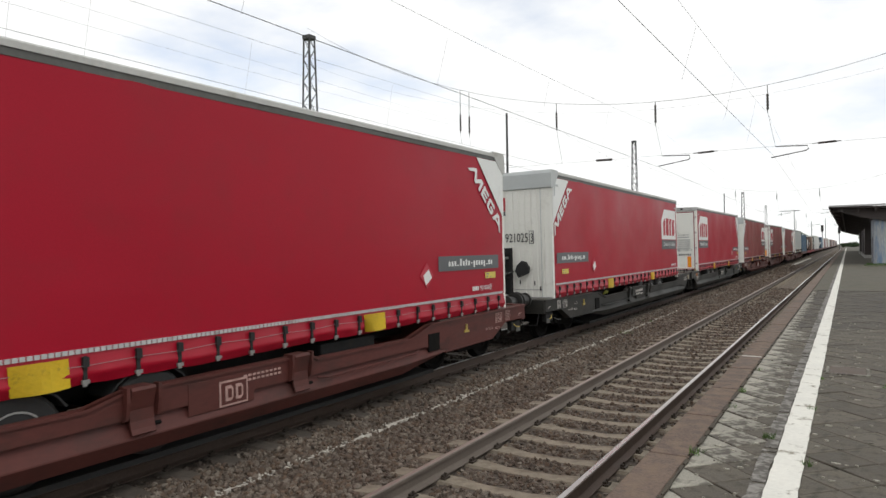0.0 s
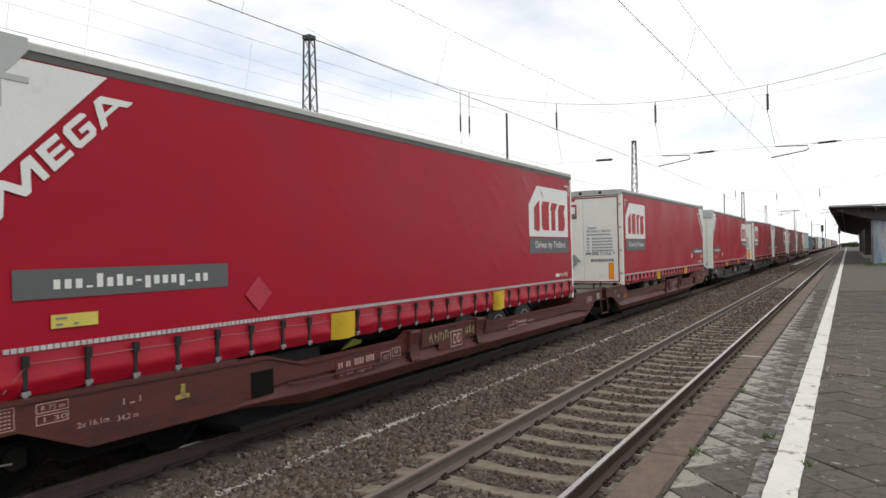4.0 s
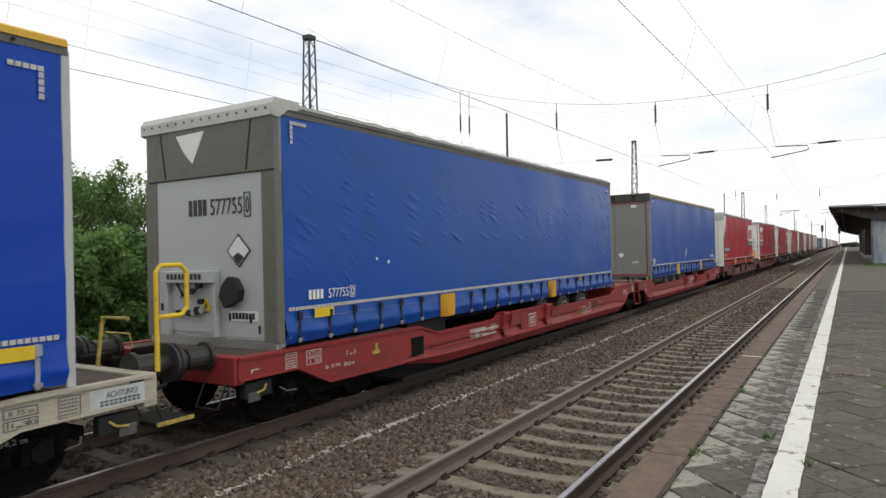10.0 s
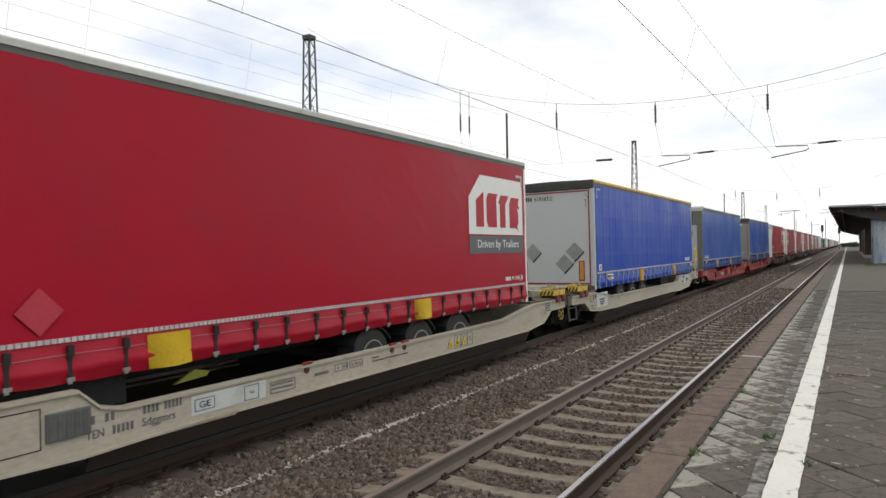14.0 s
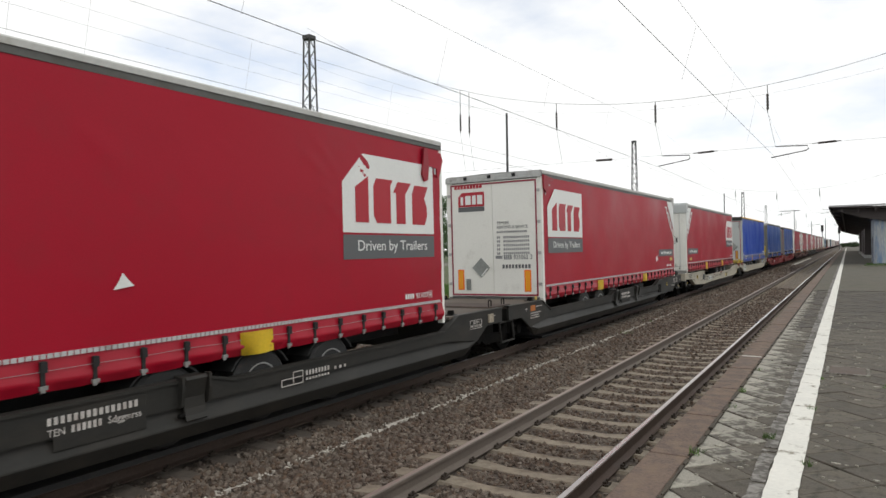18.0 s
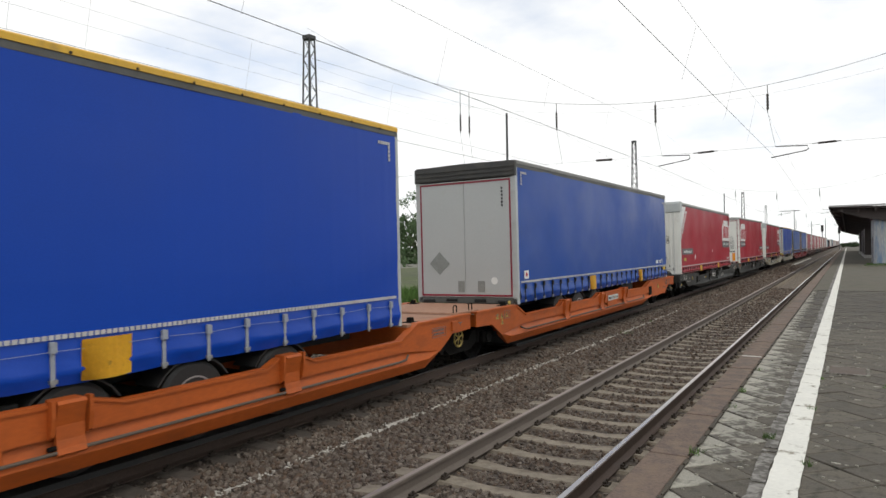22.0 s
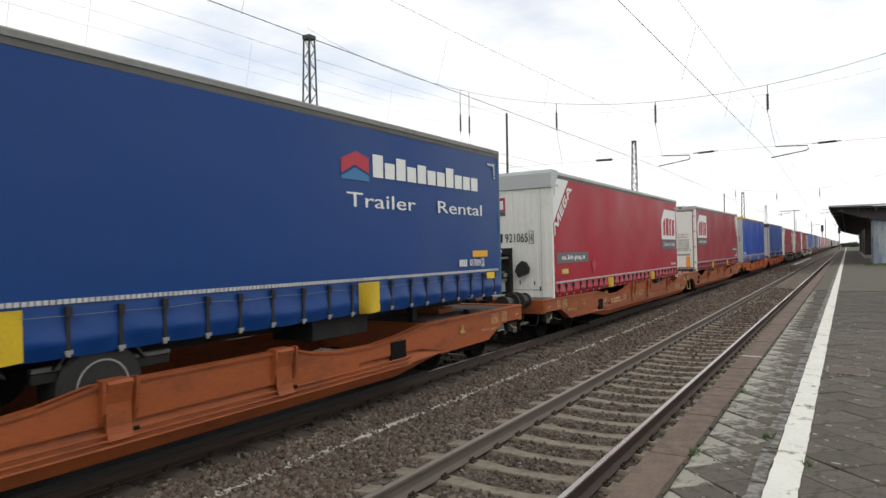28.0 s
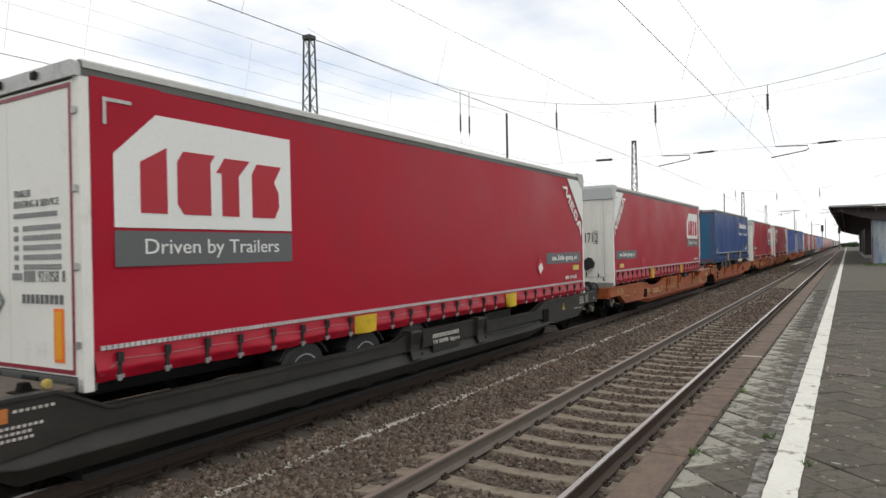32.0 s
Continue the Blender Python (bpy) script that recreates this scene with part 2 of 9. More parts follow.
def tube(bm, points, r, n=6):
    """One bent rod through the points."""
    pts = [Vector(p) for p in points]
    rings, up = [], None
    for i, p in enumerate(pts):
        d = (pts[min(i + 1, len(pts) - 1)] - pts[max(i - 1, 0)]).normalized()
        side = d.cross(Vector((0.31, 0.17, 0.93)) if up is None else up)
        if side.length < 0.05:
            side = d.cross(Vector((0.9, 0.3, 0.1)))
        side.normalize()
        up = side.cross(d).normalized()
        rings.append([bm.verts.new(p + (side * math.cos(2 * math.pi * k / n) + up * math.sin(2 * math.pi * k / n)) * r) for k in range(n)])
    fs = []
    for a, b in zip(rings, rings[1:]):
        for k in range(n):
            fs.append(bm.faces.new((a[k], a[(k + 1) % n], b[(k + 1) % n], b[k])))
    fs += [bm.faces.new(rings[0][::-1]), bm.faces.new(rings[-1])]
    bmesh.ops.recalc_face_normals(bm, faces=fs)
    return bm


def lathe(bm, profile, axis_x0=0.0, n=24, centre=(0, 0)):
    """Profile rows (x, radius) turned about the x axis."""
    rings = []
    for x, r in profile:
        rings.append([bm.verts.new((axis_x0 + x, centre[0] + r * math.cos(2 * math.pi * k / n), centre[1] + r * math.sin(2 * math.pi * k / n))) for k in range(n)])
    for a, b in zip(rings, rings[1:]):
        for k in range(n):
            bm.faces.new((a[k], a[(k + 1) % n], b[(k + 1) % n], b[k]))
    bm.faces.new(rings[0][::-1])
    bm.faces.new(rings[-1])
    return bm


@lru_cache(maxsize=None)
def letters(text, size, narrow=1.0, shear=0.0):
    """The mesh of a line of words in the built-in font, upright in x and y, 4 mm thick. size: height of the capitals."""
    cu = bpy.data.curves.new("words", "FONT")
    cu.body, cu.size, cu.extrude, cu.shear = text, size / 0.70, 0.002, shear
    cu.resolution_u = 3
    ob = bpy.data.objects.new("words", cu)
    scene.collection.objects.link(ob)
    dg = bpy.context.evaluated_depsgraph_get()
    me = bpy.data.meshes.new_from_object(ob.evaluated_get(dg))
    bpy.data.objects.remove(ob)
    me.materials.clear()
    if narrow != 1.0:
        me.transform(Matrix.Diagonal((narrow, 1, 1, 1)))
    return me


def lettering(text, size, m, mat, parent, width=None, shear=0.0):
    """Words on a surface. m: the pose of their lower left corner. width: squeezed to that length."""
    me = letters(text, size, 1.0, shear)
    if width:
        xs = [v.co.x for v in me.vertices]
        narrow = width / (max(xs) - min(xs))
        me = letters(text, size, round(narrow, 3), shear)
    me = me.copy()
    me.materials.clear()
    me.materials.append(mat)
    ob = new("lettering", me)
    ob.parent = parent
    ob.matrix_basis = m
    return ob


# poses for flat things on the side that faces +x (reading towards +y) and on a face towards -y (reading towards +x)
def on_side(x, y, z, turn=0.0):
    return Matrix.Translation((x, y, z)) @ Matrix(((0, 0, 1, 0), (1, 0, 0, 0), (0, 1, 0, 0), (0, 0, 0, 1))) @ pose(0, 0, 0, 0, 0, turn)


def on_end(x, y, z, turn=0.0):
    return Matrix.Translation((x, y, z)) @ Matrix(((1, 0, 0, 0), (0, 0, -1, 0), (0, 1, 0, 0), (0, 0, 0, 1))) @ pose(0, 0, 0, 0, 0, turn)


def plate_side(name, outline, x, mat, parent, label="", thick=0.004):
    """A flat sheet with an outline in (y, z) on the side."""
    return part(name, prism(bmesh.new(), outline, x, x + thick), mat, parent, label)


def plate_end(name, outline, y, mat, parent, label="", thick=0.004):
    """A flat sheet with an outline in (x, z) on the end that faces -y."""
    return part(name, prism(bmesh.new(), outline, y - thick, y, "y"), mat, parent, label)


def rect(a0, a1, b0, b1):
    return [(a0, b0), (a1, b0), (a1, b1), (a0, b1)]


def bars_side(rows, x, mat, parent, name="marking"):
    """Plain bars in place of writing: rows of (y0, y1, z0, z1)."""
    bm = bmesh.new()
    for y0, y1, z0, z1 in rows:
        box(bm, x, x + 0.004, y0, y1, z0, z1)
    return tagged(part(name, bm, mat, parent), kind="stuff" if len(rows) > 1 else "")


def bars_end(rows, y, mat, parent, name="marking"):
    bm = bmesh.new()
    for x0, x1, z0, z1 in rows:
        box(bm, x0, x1, y - 0.004, y, z0, z1)
    return tagged(part(name, bm, mat, parent), kind="stuff" if len(rows) > 1 else "")


def char_bars(a, b, z0, z1, n, gap=0.25):
    """A row of n bars between a and b."""
    w = (b - a) / n
    return [(a + i * w, a + (i + 1 - gap) * w, z0, z1) for i in range(n)]

# ---- the place: ground, tracks, platform ----
NEAR_X, TRAIN_X = -2.93, -7.22          # centres of the two tracks; the rails' tops lie at z = 0
EDGE_X, PLATFORM_Z = -1.38, 0.55
BALLAST = material("brown_track_ballast", (0.088, 0.069, 0.053), 0.9, vary=0.34, fine=14, coarse=2.0, bump=3.0, dirt=(0.048, 0.038, 0.03), dirt_at=(0.45, 0.7))


def stone_material(name, tones, bump=0.5):
    """Broken stones of mixed rock: every stone takes its own tone, with speckle and a dusty grain."""
    m = material(name, tones[0], 0.9, vary=0.22, fine=70, coarse=1.0, bump=bump)
    n, l = m.node_tree.nodes, m.node_tree.links
    geo, ramp = n.new("ShaderNodeNewGeometry"), n.new("ShaderNodeValToRGB")
    ramp.color_ramp.interpolation = "LINEAR"
    for k, c in enumerate(tones):
        e = ramp.color_ramp.elements[k] if k < 2 else ramp.color_ramp.elements.new(0.5)
        e.position, e.color = k / (len(tones) - 1), (*c, 1)
    l.new(geo.outputs["Random Per Island"], ramp.inputs[0])
    mult = next(x for x in n if x.type == "MIX" and x.blend_type == "MULTIPLY")
    l.new(ramp.outputs[0], mult.inputs[6])
    return m


STONE = stone_material("brown_and_grey_crushed_stone", ((0.04, 0.03, 0.024), (0.125, 0.085, 0.058), (0.08, 0.058, 0.043), (0.135, 0.112, 0.092), (0.07, 0.057, 0.048), (0.19, 0.16, 0.13)))
# tones hold both the oil and the shade under the train
STONE_OILY_SHADED = stone_material("oily_shade_dark_crushed_stone", ((0.02, 0.016, 0.013), (0.06, 0.043, 0.032), (0.035, 0.027, 0.021), (0.075, 0.06, 0.048)))
CONCRETE = material("weathered_sleeper_concrete", (0.235, 0.200, 0.150), 0.85, vary=0.13, fine=30, coarse=2.5, bump=0.4, dirt=(0.12, 0.095, 0.07), dirt_at=(0.42, 0.72), spread=0.25)
# darker concrete for the sleepers of the train's track
CONCRETE_DARK = material("oily_brown_sleeper_concrete", (0.10, 0.083, 0.068), 0.85, vary=0.15, fine=30, coarse=2.5, bump=0.4, dirt=(0.06, 0.048, 0.04), dirt_at=(0.42, 0.7), spread=0.3)
RAIL_STEEL = material("rust_brown_rail", (0.085, 0.060, 0.048), 0.75, 0.2, vary=0.15, fine=40, coarse=3, bump=0.2, dirt=(0.075, 0.05, 0.04))
RAIL_DUST = material("dusty_grey_rail", (0.15, 0.125, 0.105), 0.75, 0.2, vary=0.1, fine=40, coarse=3, bump=0.15, dirt=(0.13, 0.1, 0.085))
RAIL_SHINE = material("polished_railhead", (0.55, 0.53, 0.51), 0.28, 0.95, vary=0.06, fine=30, coarse=2, stretch=(1, 0.1, 1))
RAIL_DULL = material("dull_railhead", (0.30, 0.25, 0.22), 0.5, 0.6, vary=0.08, fine=30, coarse=2, stretch=(1, 0.1, 1))
CLIP = material("oily_rail_fastening", (0.05, 0.038, 0.029), 0.7, 0.3, vary=0.2, bump=0.2)
GROUND = material("rough_grass_ground", (0.075, 0.095, 0.035), 0.95, vary=0.3, fine=9, coarse=0.35, bump=2.0, dirt=(0.13, 0.11, 0.085), dirt_at=(0.5, 0.7))
EDGE_STONE = material("red_brown_platform_edge", (0.098, 0.069, 0.053), 0.85, vary=0.34, fine=45, coarse=3.0, bump=0.5, dirt=(0.165, 0.115, 0.08), dirt_at=(0.46, 0.66), spread=0.25)
SLAB = material("dark_grey_paving_slab", (0.082, 0.071, 0.055), 0.88, vary=0.24, fine=70, coarse=4.5, bump=0.6, dirt=(0.042, 0.040, 0.028), dirt_at=(0.50, 0.66), spread=0.4)
SLAB_PALE = material("pale_worn_concrete_slab", (0.315, 0.30, 0.25), 0.85, vary=0.16, fine=60, coarse=3.0, bump=0.4, dirt=(0.13, 0.12, 0.10), dirt_at=(0.52, 0.62), spread=0.35)
SLAB_WORN = material("half_worn_paving_slab", (0.085, 0.075, 0.06), 0.88, vary=0.2, fine=60, coarse=4.0, bump=0.5, dirt=(0.25, 0.24, 0.20), dirt_at=(0.47, 0.56))
PAVING = material("dark_platform_paving", (0.090, 0.079, 0.058), 0.9, vary=0.2, fine=25, coarse=0.8, bump=0.5, dirt=(0.062, 0.062, 0.042), dirt_at=(0.45, 0.62))
LINE_WHITE = material("worn_white_line_paint", (0.66, 0.65, 0.59), 0.75, vary=0.06, fine=30, coarse=3.0, bump=0.3, dirt=(0.22, 0.2, 0.15), dirt_at=(0.57, 0.66))
LINE_FADED = material("faded_grey_line_paint", (0.21, 0.20, 0.18), 0.8, vary=0.2, fine=30, coarse=5.0, bump=0.2, dirt=(0.075, 0.067, 0.056), dirt_at=(0.44, 0.54))
WALL_CONC = material("stained_platform_wall", (0.15, 0.13, 0.11), 0.9, vary=0.15, fine=20, coarse=1.2, bump=0.4, dirt=(0.07, 0.06, 0.05))
TROUGH = material("pale_trough_edge_concrete", (0.43, 0.41, 0.36), 0.85, vary=0.1, fine=30, coarse=2.0, bump=0.3, dirt=(0.25, 0.22, 0.19))

poly("ground", [(-1600, -1600, -0.66), (1600, -1600, -0.66), (1600, 2400, -0.66), (-1600, 2400, -0.66)], [(0, 1, 2, 3)], GROUND)
tagged(bpy.data.objects["ground"], "rough grassy railway ground reaching to the horizon", "ground", kind="structure")


def ballast_height(x):
    """The bed's section: shoulders, crowns under the tracks and a shallow dip between them."""
    if x < -9.4:
        return -0.22 - min((-9.4 - x) * 0.10, 0.44)
    dip = math.exp(-((x + 5.05) / 0.55) ** 2)
    return -0.205 - 0.06 * dip


bx = [-14.0, -12.5, -11.2, -10.4, -9.4, -8.7, -7.2, -6.0, -5.7, -5.45, -5.2, -4.9, -4.6, -4.3, -3.9, -2.93, -1.9, -1.25]
by = [-40, 0, 5, 10, 20, 40, 80, 160, 420, 1200]
poly("ballast", [(x, y, ballast_height(x)) for y in by for x in bx],
     [(j * len(bx) + i, j * len(bx) + i + 1, (j + 1) * len(bx) + i + 1, (j + 1) * len(bx) + i) for j in range(len(by) - 1) for i in range(len(bx) - 1)], BALLAST)
tagged(bpy.data.objects["ballast"], "brown crushed-stone ballast bed under two railway tracks", "ballast", kind="structure")


RAIL_SECTION = [(-0.075, -0.172), (0.075, -0.172), (0.075, -0.160), (0.020, -0.146), (0.009, -0.135), (0.009, -0.052), (0.034, -0.040), (0.036, -0.010), (0.030, -0.003),
                (-0.030, -0.003), (-0.036, -0.010), (-0.034, -0.040), (-0.009, -0.052), (-0.009, -0.135), (-0.020, -0.146), (-0.075, -0.160)]
HEAD_SECTION = [(-0.029, -0.006), (0.029, -0.006), (0.024, 0.0), (-0.024, 0.0)]


def sleeper_mesh():
    bm = bmesh.new()
    # concrete sleeper: broad ends under the rails, a lower and slimmer middle
    rows = [(-1.30, 0.135, -0.190), (-1.05, 0.135, -0.176), (-0.52, 0.125, -0.176), (-0.25, 0.105, -0.198), (0.25, 0.105, -0.198), (0.52, 0.125, -0.176), (1.05, 0.135, -0.176), (1.30, 0.135, -0.190)]
    rings = []
    for x, w, z in rows:
        rings.append([bm.verts.new(p) for p in ((x, -w - 0.02, -0.36), (x, w + 0.02, -0.36), (x, w, z - 0.03), (x, w - 0.02, z), (x, -w + 0.02, z), (x, -w, z - 0.03))])
    for a, b in zip(rings, rings[1:]):
        for k in range(6):
            bm.faces.new((a[k], a[(k + 1) % 6], b[(k + 1) % 6], b[k]))
    bm.faces.new(rings[0][::-1])
    bm.faces.new(rings[-1])
    bmesh.ops.recalc_face_normals(bm, faces=bm.faces[:])
    me = bpy.data.meshes.new("sleeper")
    bm.to_mesh(me)
    bm.free()
    me.materials.append(CONCRETE)
    return me


SLEEPER = sleeper_mesh()


def clip_rows(bm, x, y):
    for dx in (-0.105, 0.105):
        box(bm, x + dx - 0.026, x + dx + 0.026, y - 0.055, y + 0.055, -0.185, -0.160)
        box(bm, x + dx * 0.86 - 0.018, x + dx * 0.86 + 0.018, y - 0.036, y + 0.036, -0.165, -0.138)
        rod(bm, (x + dx, y, -0.16), (x + dx, y, -0.115), 0.013, 6)


def track(name, cx, first, steel, heads, label, nearest=150, concrete=None):
    root = tagged(new(name), label, "railway track", kind="structure")
    for side, (body, head) in ((-1, (steel[0], heads[0])), (1, (steel[1], heads[1]))):
        x = cx + side * 0.7535
        rail = part("rail", prism(bmesh.new(), [(x + a, z) for a, z in RAIL_SECTION], -40, 1200, "y"), body, root)
        part("railhead", prism(bmesh.new(), [(x + a, z) for a, z in HEAD_SECTION], -40, 1200, "y"), head, rail)
    rng = random.Random(name)
    far = bmesh.new()
    clips = bmesh.new()
    k0 = int((first + 6) / 0.6)
    for k in range(-k0, 560):
        y = first + k * 0.6
        if k + k0 < nearest:
            ob = new("sleeper", SLEEPER)
            ob.parent = root
            if concrete:
                ob.material_slots[0].link = "OBJECT"
                ob.material_slots[0].material = concrete
            ob.matrix_basis = pose(cx + rng.uniform(-0.015, 0.015), y + rng.uniform(-0.012, 0.012), rng.uniform(-0.006, 0.003), 0, 0, rng.uniform(-0.5, 0.5))
        else:
            box(far, cx - 1.3, cx + 1.3, y - 0.13, y + 0.13, -0.36, -0.182)
        if y < 60:
            for side in (-1, 1):
                clip_rows(clips, cx + side * 0.7535, y)
    tagged(part("distant_sleepers", far, CONCRETE, root), kind="stuff")
    tagged(part("rail_fastenings", clips, CLIP, root), kind="stuff")
    return root


track("near_track", NEAR_X, 6.50, (RAIL_DUST, RAIL_STEEL), (RAIL_DULL, RAIL_SHINE), "empty railway track with concrete sleepers beside the platform")
track("train_track", TRAIN_X, 4.67, (RAIL_STEEL, RAIL_STEEL), (RAIL_SHINE, RAIL_SHINE), "railway track carrying a passing freight train", concrete=CONCRETE_DARK)


def scatter(name, count, area, size, seed, skip=None, label="", sink=0.35, mat=None):
    """Many small broken stones over the bed, one mesh."""
    rng = np.random.default_rng(seed)
    g = (1 + 5 ** 0.5) / 2
    ico = np.array([(-1, g, 0), (1, g, 0), (-1, -g, 0), (1, -g, 0), (0, -1, g), (0, 1, g), (0, -1, -g), (0, 1, -g), (g, 0, -1), (g, 0, 1), (-g, 0, -1), (-g, 0, 1)]) / 1.9
    tri = np.array([(0, 11, 5), (0, 5, 1), (0, 1, 7), (0, 7, 10), (0, 10, 11), (1, 5, 9), (5, 11, 4), (11, 10, 2), (10, 7, 6), (7, 1, 8), (3, 9, 4), (3, 4, 2), (3, 2, 6), (3, 6, 8), (3, 8, 9), (4, 9, 5), (2, 4, 11), (6, 2, 10), (8, 6, 7), (9, 8, 1)])
    x0, x1, y0, y1 = area
    u = rng.random(count)
    ys = y0 + (y1 - y0) * u ** 1.7          # denser where it is seen from close by
    xs = rng.uniform(x0, x1, count)
    if skip is not None:
        keep = ~skip(xs, ys)
        xs, ys = xs[keep], ys[keep]
    n = len(xs)
    sc = rng.uniform(size[0], size[1], n) * (0.85 + 0.012 * ys)
    shape = ico[None] * rng.uniform(0.5, 1.35, (n, 12, 1)) * (sc[:, None, None] * rng.uniform(0.65, 1.3, (n, 1, 3)))
    a = rng.uniform(0, 6.28, n)
    b = rng.uniform(-0.7, 0.7, n)
    ca, sa, cb, sb = np.cos(a), np.sin(a), np.cos(b), np.sin(b)
    x, y, z = shape[..., 0], shape[..., 1], shape[..., 2]
    y, z = y * cb[:, None] - z * sb[:, None], y * sb[:, None] + z * cb[:, None]
    x, y = x * ca[:, None] - y * sa[:, None], x * sa[:, None] + y * ca[:, None]
    base = np.array([ballast_height(v) for v in xs]) + sc * rng.uniform(-sink, 0.55, n)
    v = np.stack([x + xs[:, None], y + ys[:, None], z + base[:, None]], -1).reshape(-1, 3)
    f = (tri[None] + 12 * np.arange(n)[:, None, None]).reshape(-1, 3)
    me = bpy.data.meshes.new(name)
    me.from_pydata(v.tolist(), [], f.tolist())
    ob = link_mesh(name, me, mat or STONE)
    return tagged(ob, label, "gravel", kind="stuff")


def off_sleepers(cx, first):
    def test(xs, ys):
        d = np.abs((ys - first + 0.3) % 0.6 - 0.3)
        on = (d < 0.12) & (np.abs(xs - cx) < 1.28)
        rail = (np.abs(np.abs(xs - cx) - 0.7535) < 0.11)
        return on | rail
    return test


scatter("ballast_stones", 27000, (-6.1, -3.85, 3.0, 26.0), (0.020, 0.042), 1, lambda x, y: (np.abs(x + 5.42) < 0.035) | off_sleepers(TRAIN_X, 4.67)(x, y) | off_sleepers(NEAR_X, 6.5)(x, y), "brown and grey crushed stones between the two tracks")
scatter("ballast_stones", 14000, (-3.68, -2.18, 3.6, 22.0), (0.020, 0.036), 2, off_sleepers(NEAR_X, 6.5), "brown crushed stones between the rails", 0.6)
scatter("ballast_stones", 1800, (-2.1, -1.5, 4.0, 16.0), (0.020, 0.036), 3, off_sleepers(NEAR_X, 6.5), "dark crushed stones beside the platform wall")
scatter("ballast_stones", 9000, (-9.2, -6.1, 2.0, 16.0), (0.020, 0.040), 4, off_sleepers(TRAIN_X, 4.67), "oily crushed stones under the train, darkened for its shade", 0.5, STONE_OILY_SHADED)

scatter("ballast_stones", 7000, (-13.2, -9.2, 1.0, 15.0), (0.024, 0.045), 7, None, "brown crushed stones beyond the train", 0.4)

scatter("ballast_stones", 15000, (-6.1, -3.85, 26.0, 46.0), (0.026, 0.048), 8, lambda x, y: (np.abs(x + 5.42) < 0.035) | off_sleepers(TRAIN_X, 4.67)(x, y) | off_sleepers(NEAR_X, 6.5)(x, y), "brown and grey crushed stones farther up between the tracks")
scatter("ballast_stones", 8000, (-6.1, -3.85, 46.0, 84.0), (0.040, 0.075), 9, lambda x, y: (np.abs(x + 5.42) < 0.05) | off_sleepers(TRAIN_X, 4.67)(x, y) | off_sleepers(NEAR_X, 6.5)(x, y), "brown crushed stones far up between the tracks", 0.75)
scatter("ballast_stones", 5000, (-3.68, -2.18, 22.0, 40.0), (0.026, 0.046), 10, off_sleepers(NEAR_X, 6.5), "brown crushed stones farther up between the rails", 0.6)

# a shallow cable trough's pale edge, half buried between the tracks
rng = random.Random(5)
trough = tagged(new("cable_trough_edge"), "pale concrete trough edge half buried in the gravel", "cable trough", kind="structure")
y = 2.6
while y < 90:
    length = rng.uniform(0.16, 0.60)
    if rng.random() < 0.68:
        # broken kerb: a crooked crumbling outline
        dz, n = rng.uniform(-0.028, 0.0), max(3, int(length / 0.11))
        wider = 0.040 if 13.0 < y < 34.0 else 0.006
        left = [(-5.458 - wider + rng.uniform(-0.018, 0.016), y + (length - 0.02) * k / n) for k in range(n + 1)]
        right = [(-5.405 + wider + rng.uniform(-0.016, 0.018), b) for a, b in left[::-1]]
        bm = prism(bmesh.new(), right + left, -0.4, -0.218 + dz, "z")
        for v in bm.verts:
            if v.co.z > -0.3:
                v.co.z += rng.uniform(-0.022, 0.008)
        part("kerb_piece", bm, TROUGH, trough)
    y += length
scatter("concrete_rubble", 1500, (-5.50, -5.36, 3.0, 42.0), (0.010, 0.026), 6, None, "pale concrete crumbs of a broken kerb among the gravel", 0.2, TROUGH)
part("trough_cover", boxes((-5.62, -5.22, 62.0, 130.0, -0.4, -0.205)), TROUGH, trough)

# ---- platform ----
platform = tagged(new("platform"), "old paved railway platform with a white safety line", "platform", kind="structure")
part("platform_body", boxes((EDGE_X + 0.1, 9.0, -30.0, 420.0, -0.66, PLATFORM_Z - 0.062)), WALL_CONC, platform)
part("joint_bed", boxes((EDGE_X + 0.295, 1.9, 3.0, 27.0, PLATFORM_Z - 0.061, PLATFORM_Z - 0.020)), material("dark_mossy_joint_soil", (0.026, 0.023, 0.016), 0.95, vary=0.2, bump=0.4), platform)
part("paving", boxes((EDGE_X + 0.31, 9.0, 27.0, 420.0, PLATFORM_Z - 0.06, PLATFORM_Z - 0.006), (1.9, 9.0, -30.0, 27.0, PLATFORM_Z - 0.06, PLATFORM_Z - 0.006), (EDGE_X + 0.31, 1.9, -30.0, 3.0, PLATFORM_Z - 0.06, PLATFORM_Z - 0.006)), PAVING, platform)
rng = random.Random(11)
y = -24.0
edge_cuts = []
while y < 150:
    step = 1.40 if y < 60 else 6.0
    b = boxes((EDGE_X + rng.uniform(-0.008, 0.008), EDGE_X + 0.30, y + 0.006, y + step - 0.006, PLATFORM_Z - 0.16, PLATFORM_Z + rng.uniform(-0.004, 0.004)), bevel=0.012)
    part("edge_slab", b, EDGE_STONE, platform)
    y += step
part("edge_slab", boxes((EDGE_X, EDGE_X + 0.30, y, 420, PLATFORM_Z - 0.16, PLATFORM_Z)), EDGE_STONE, platform)

# slabs laid cornerwise, half slabs of pale concrete along the edge
D = 0.495
SLAB_X0 = EDGE_X + 0.318


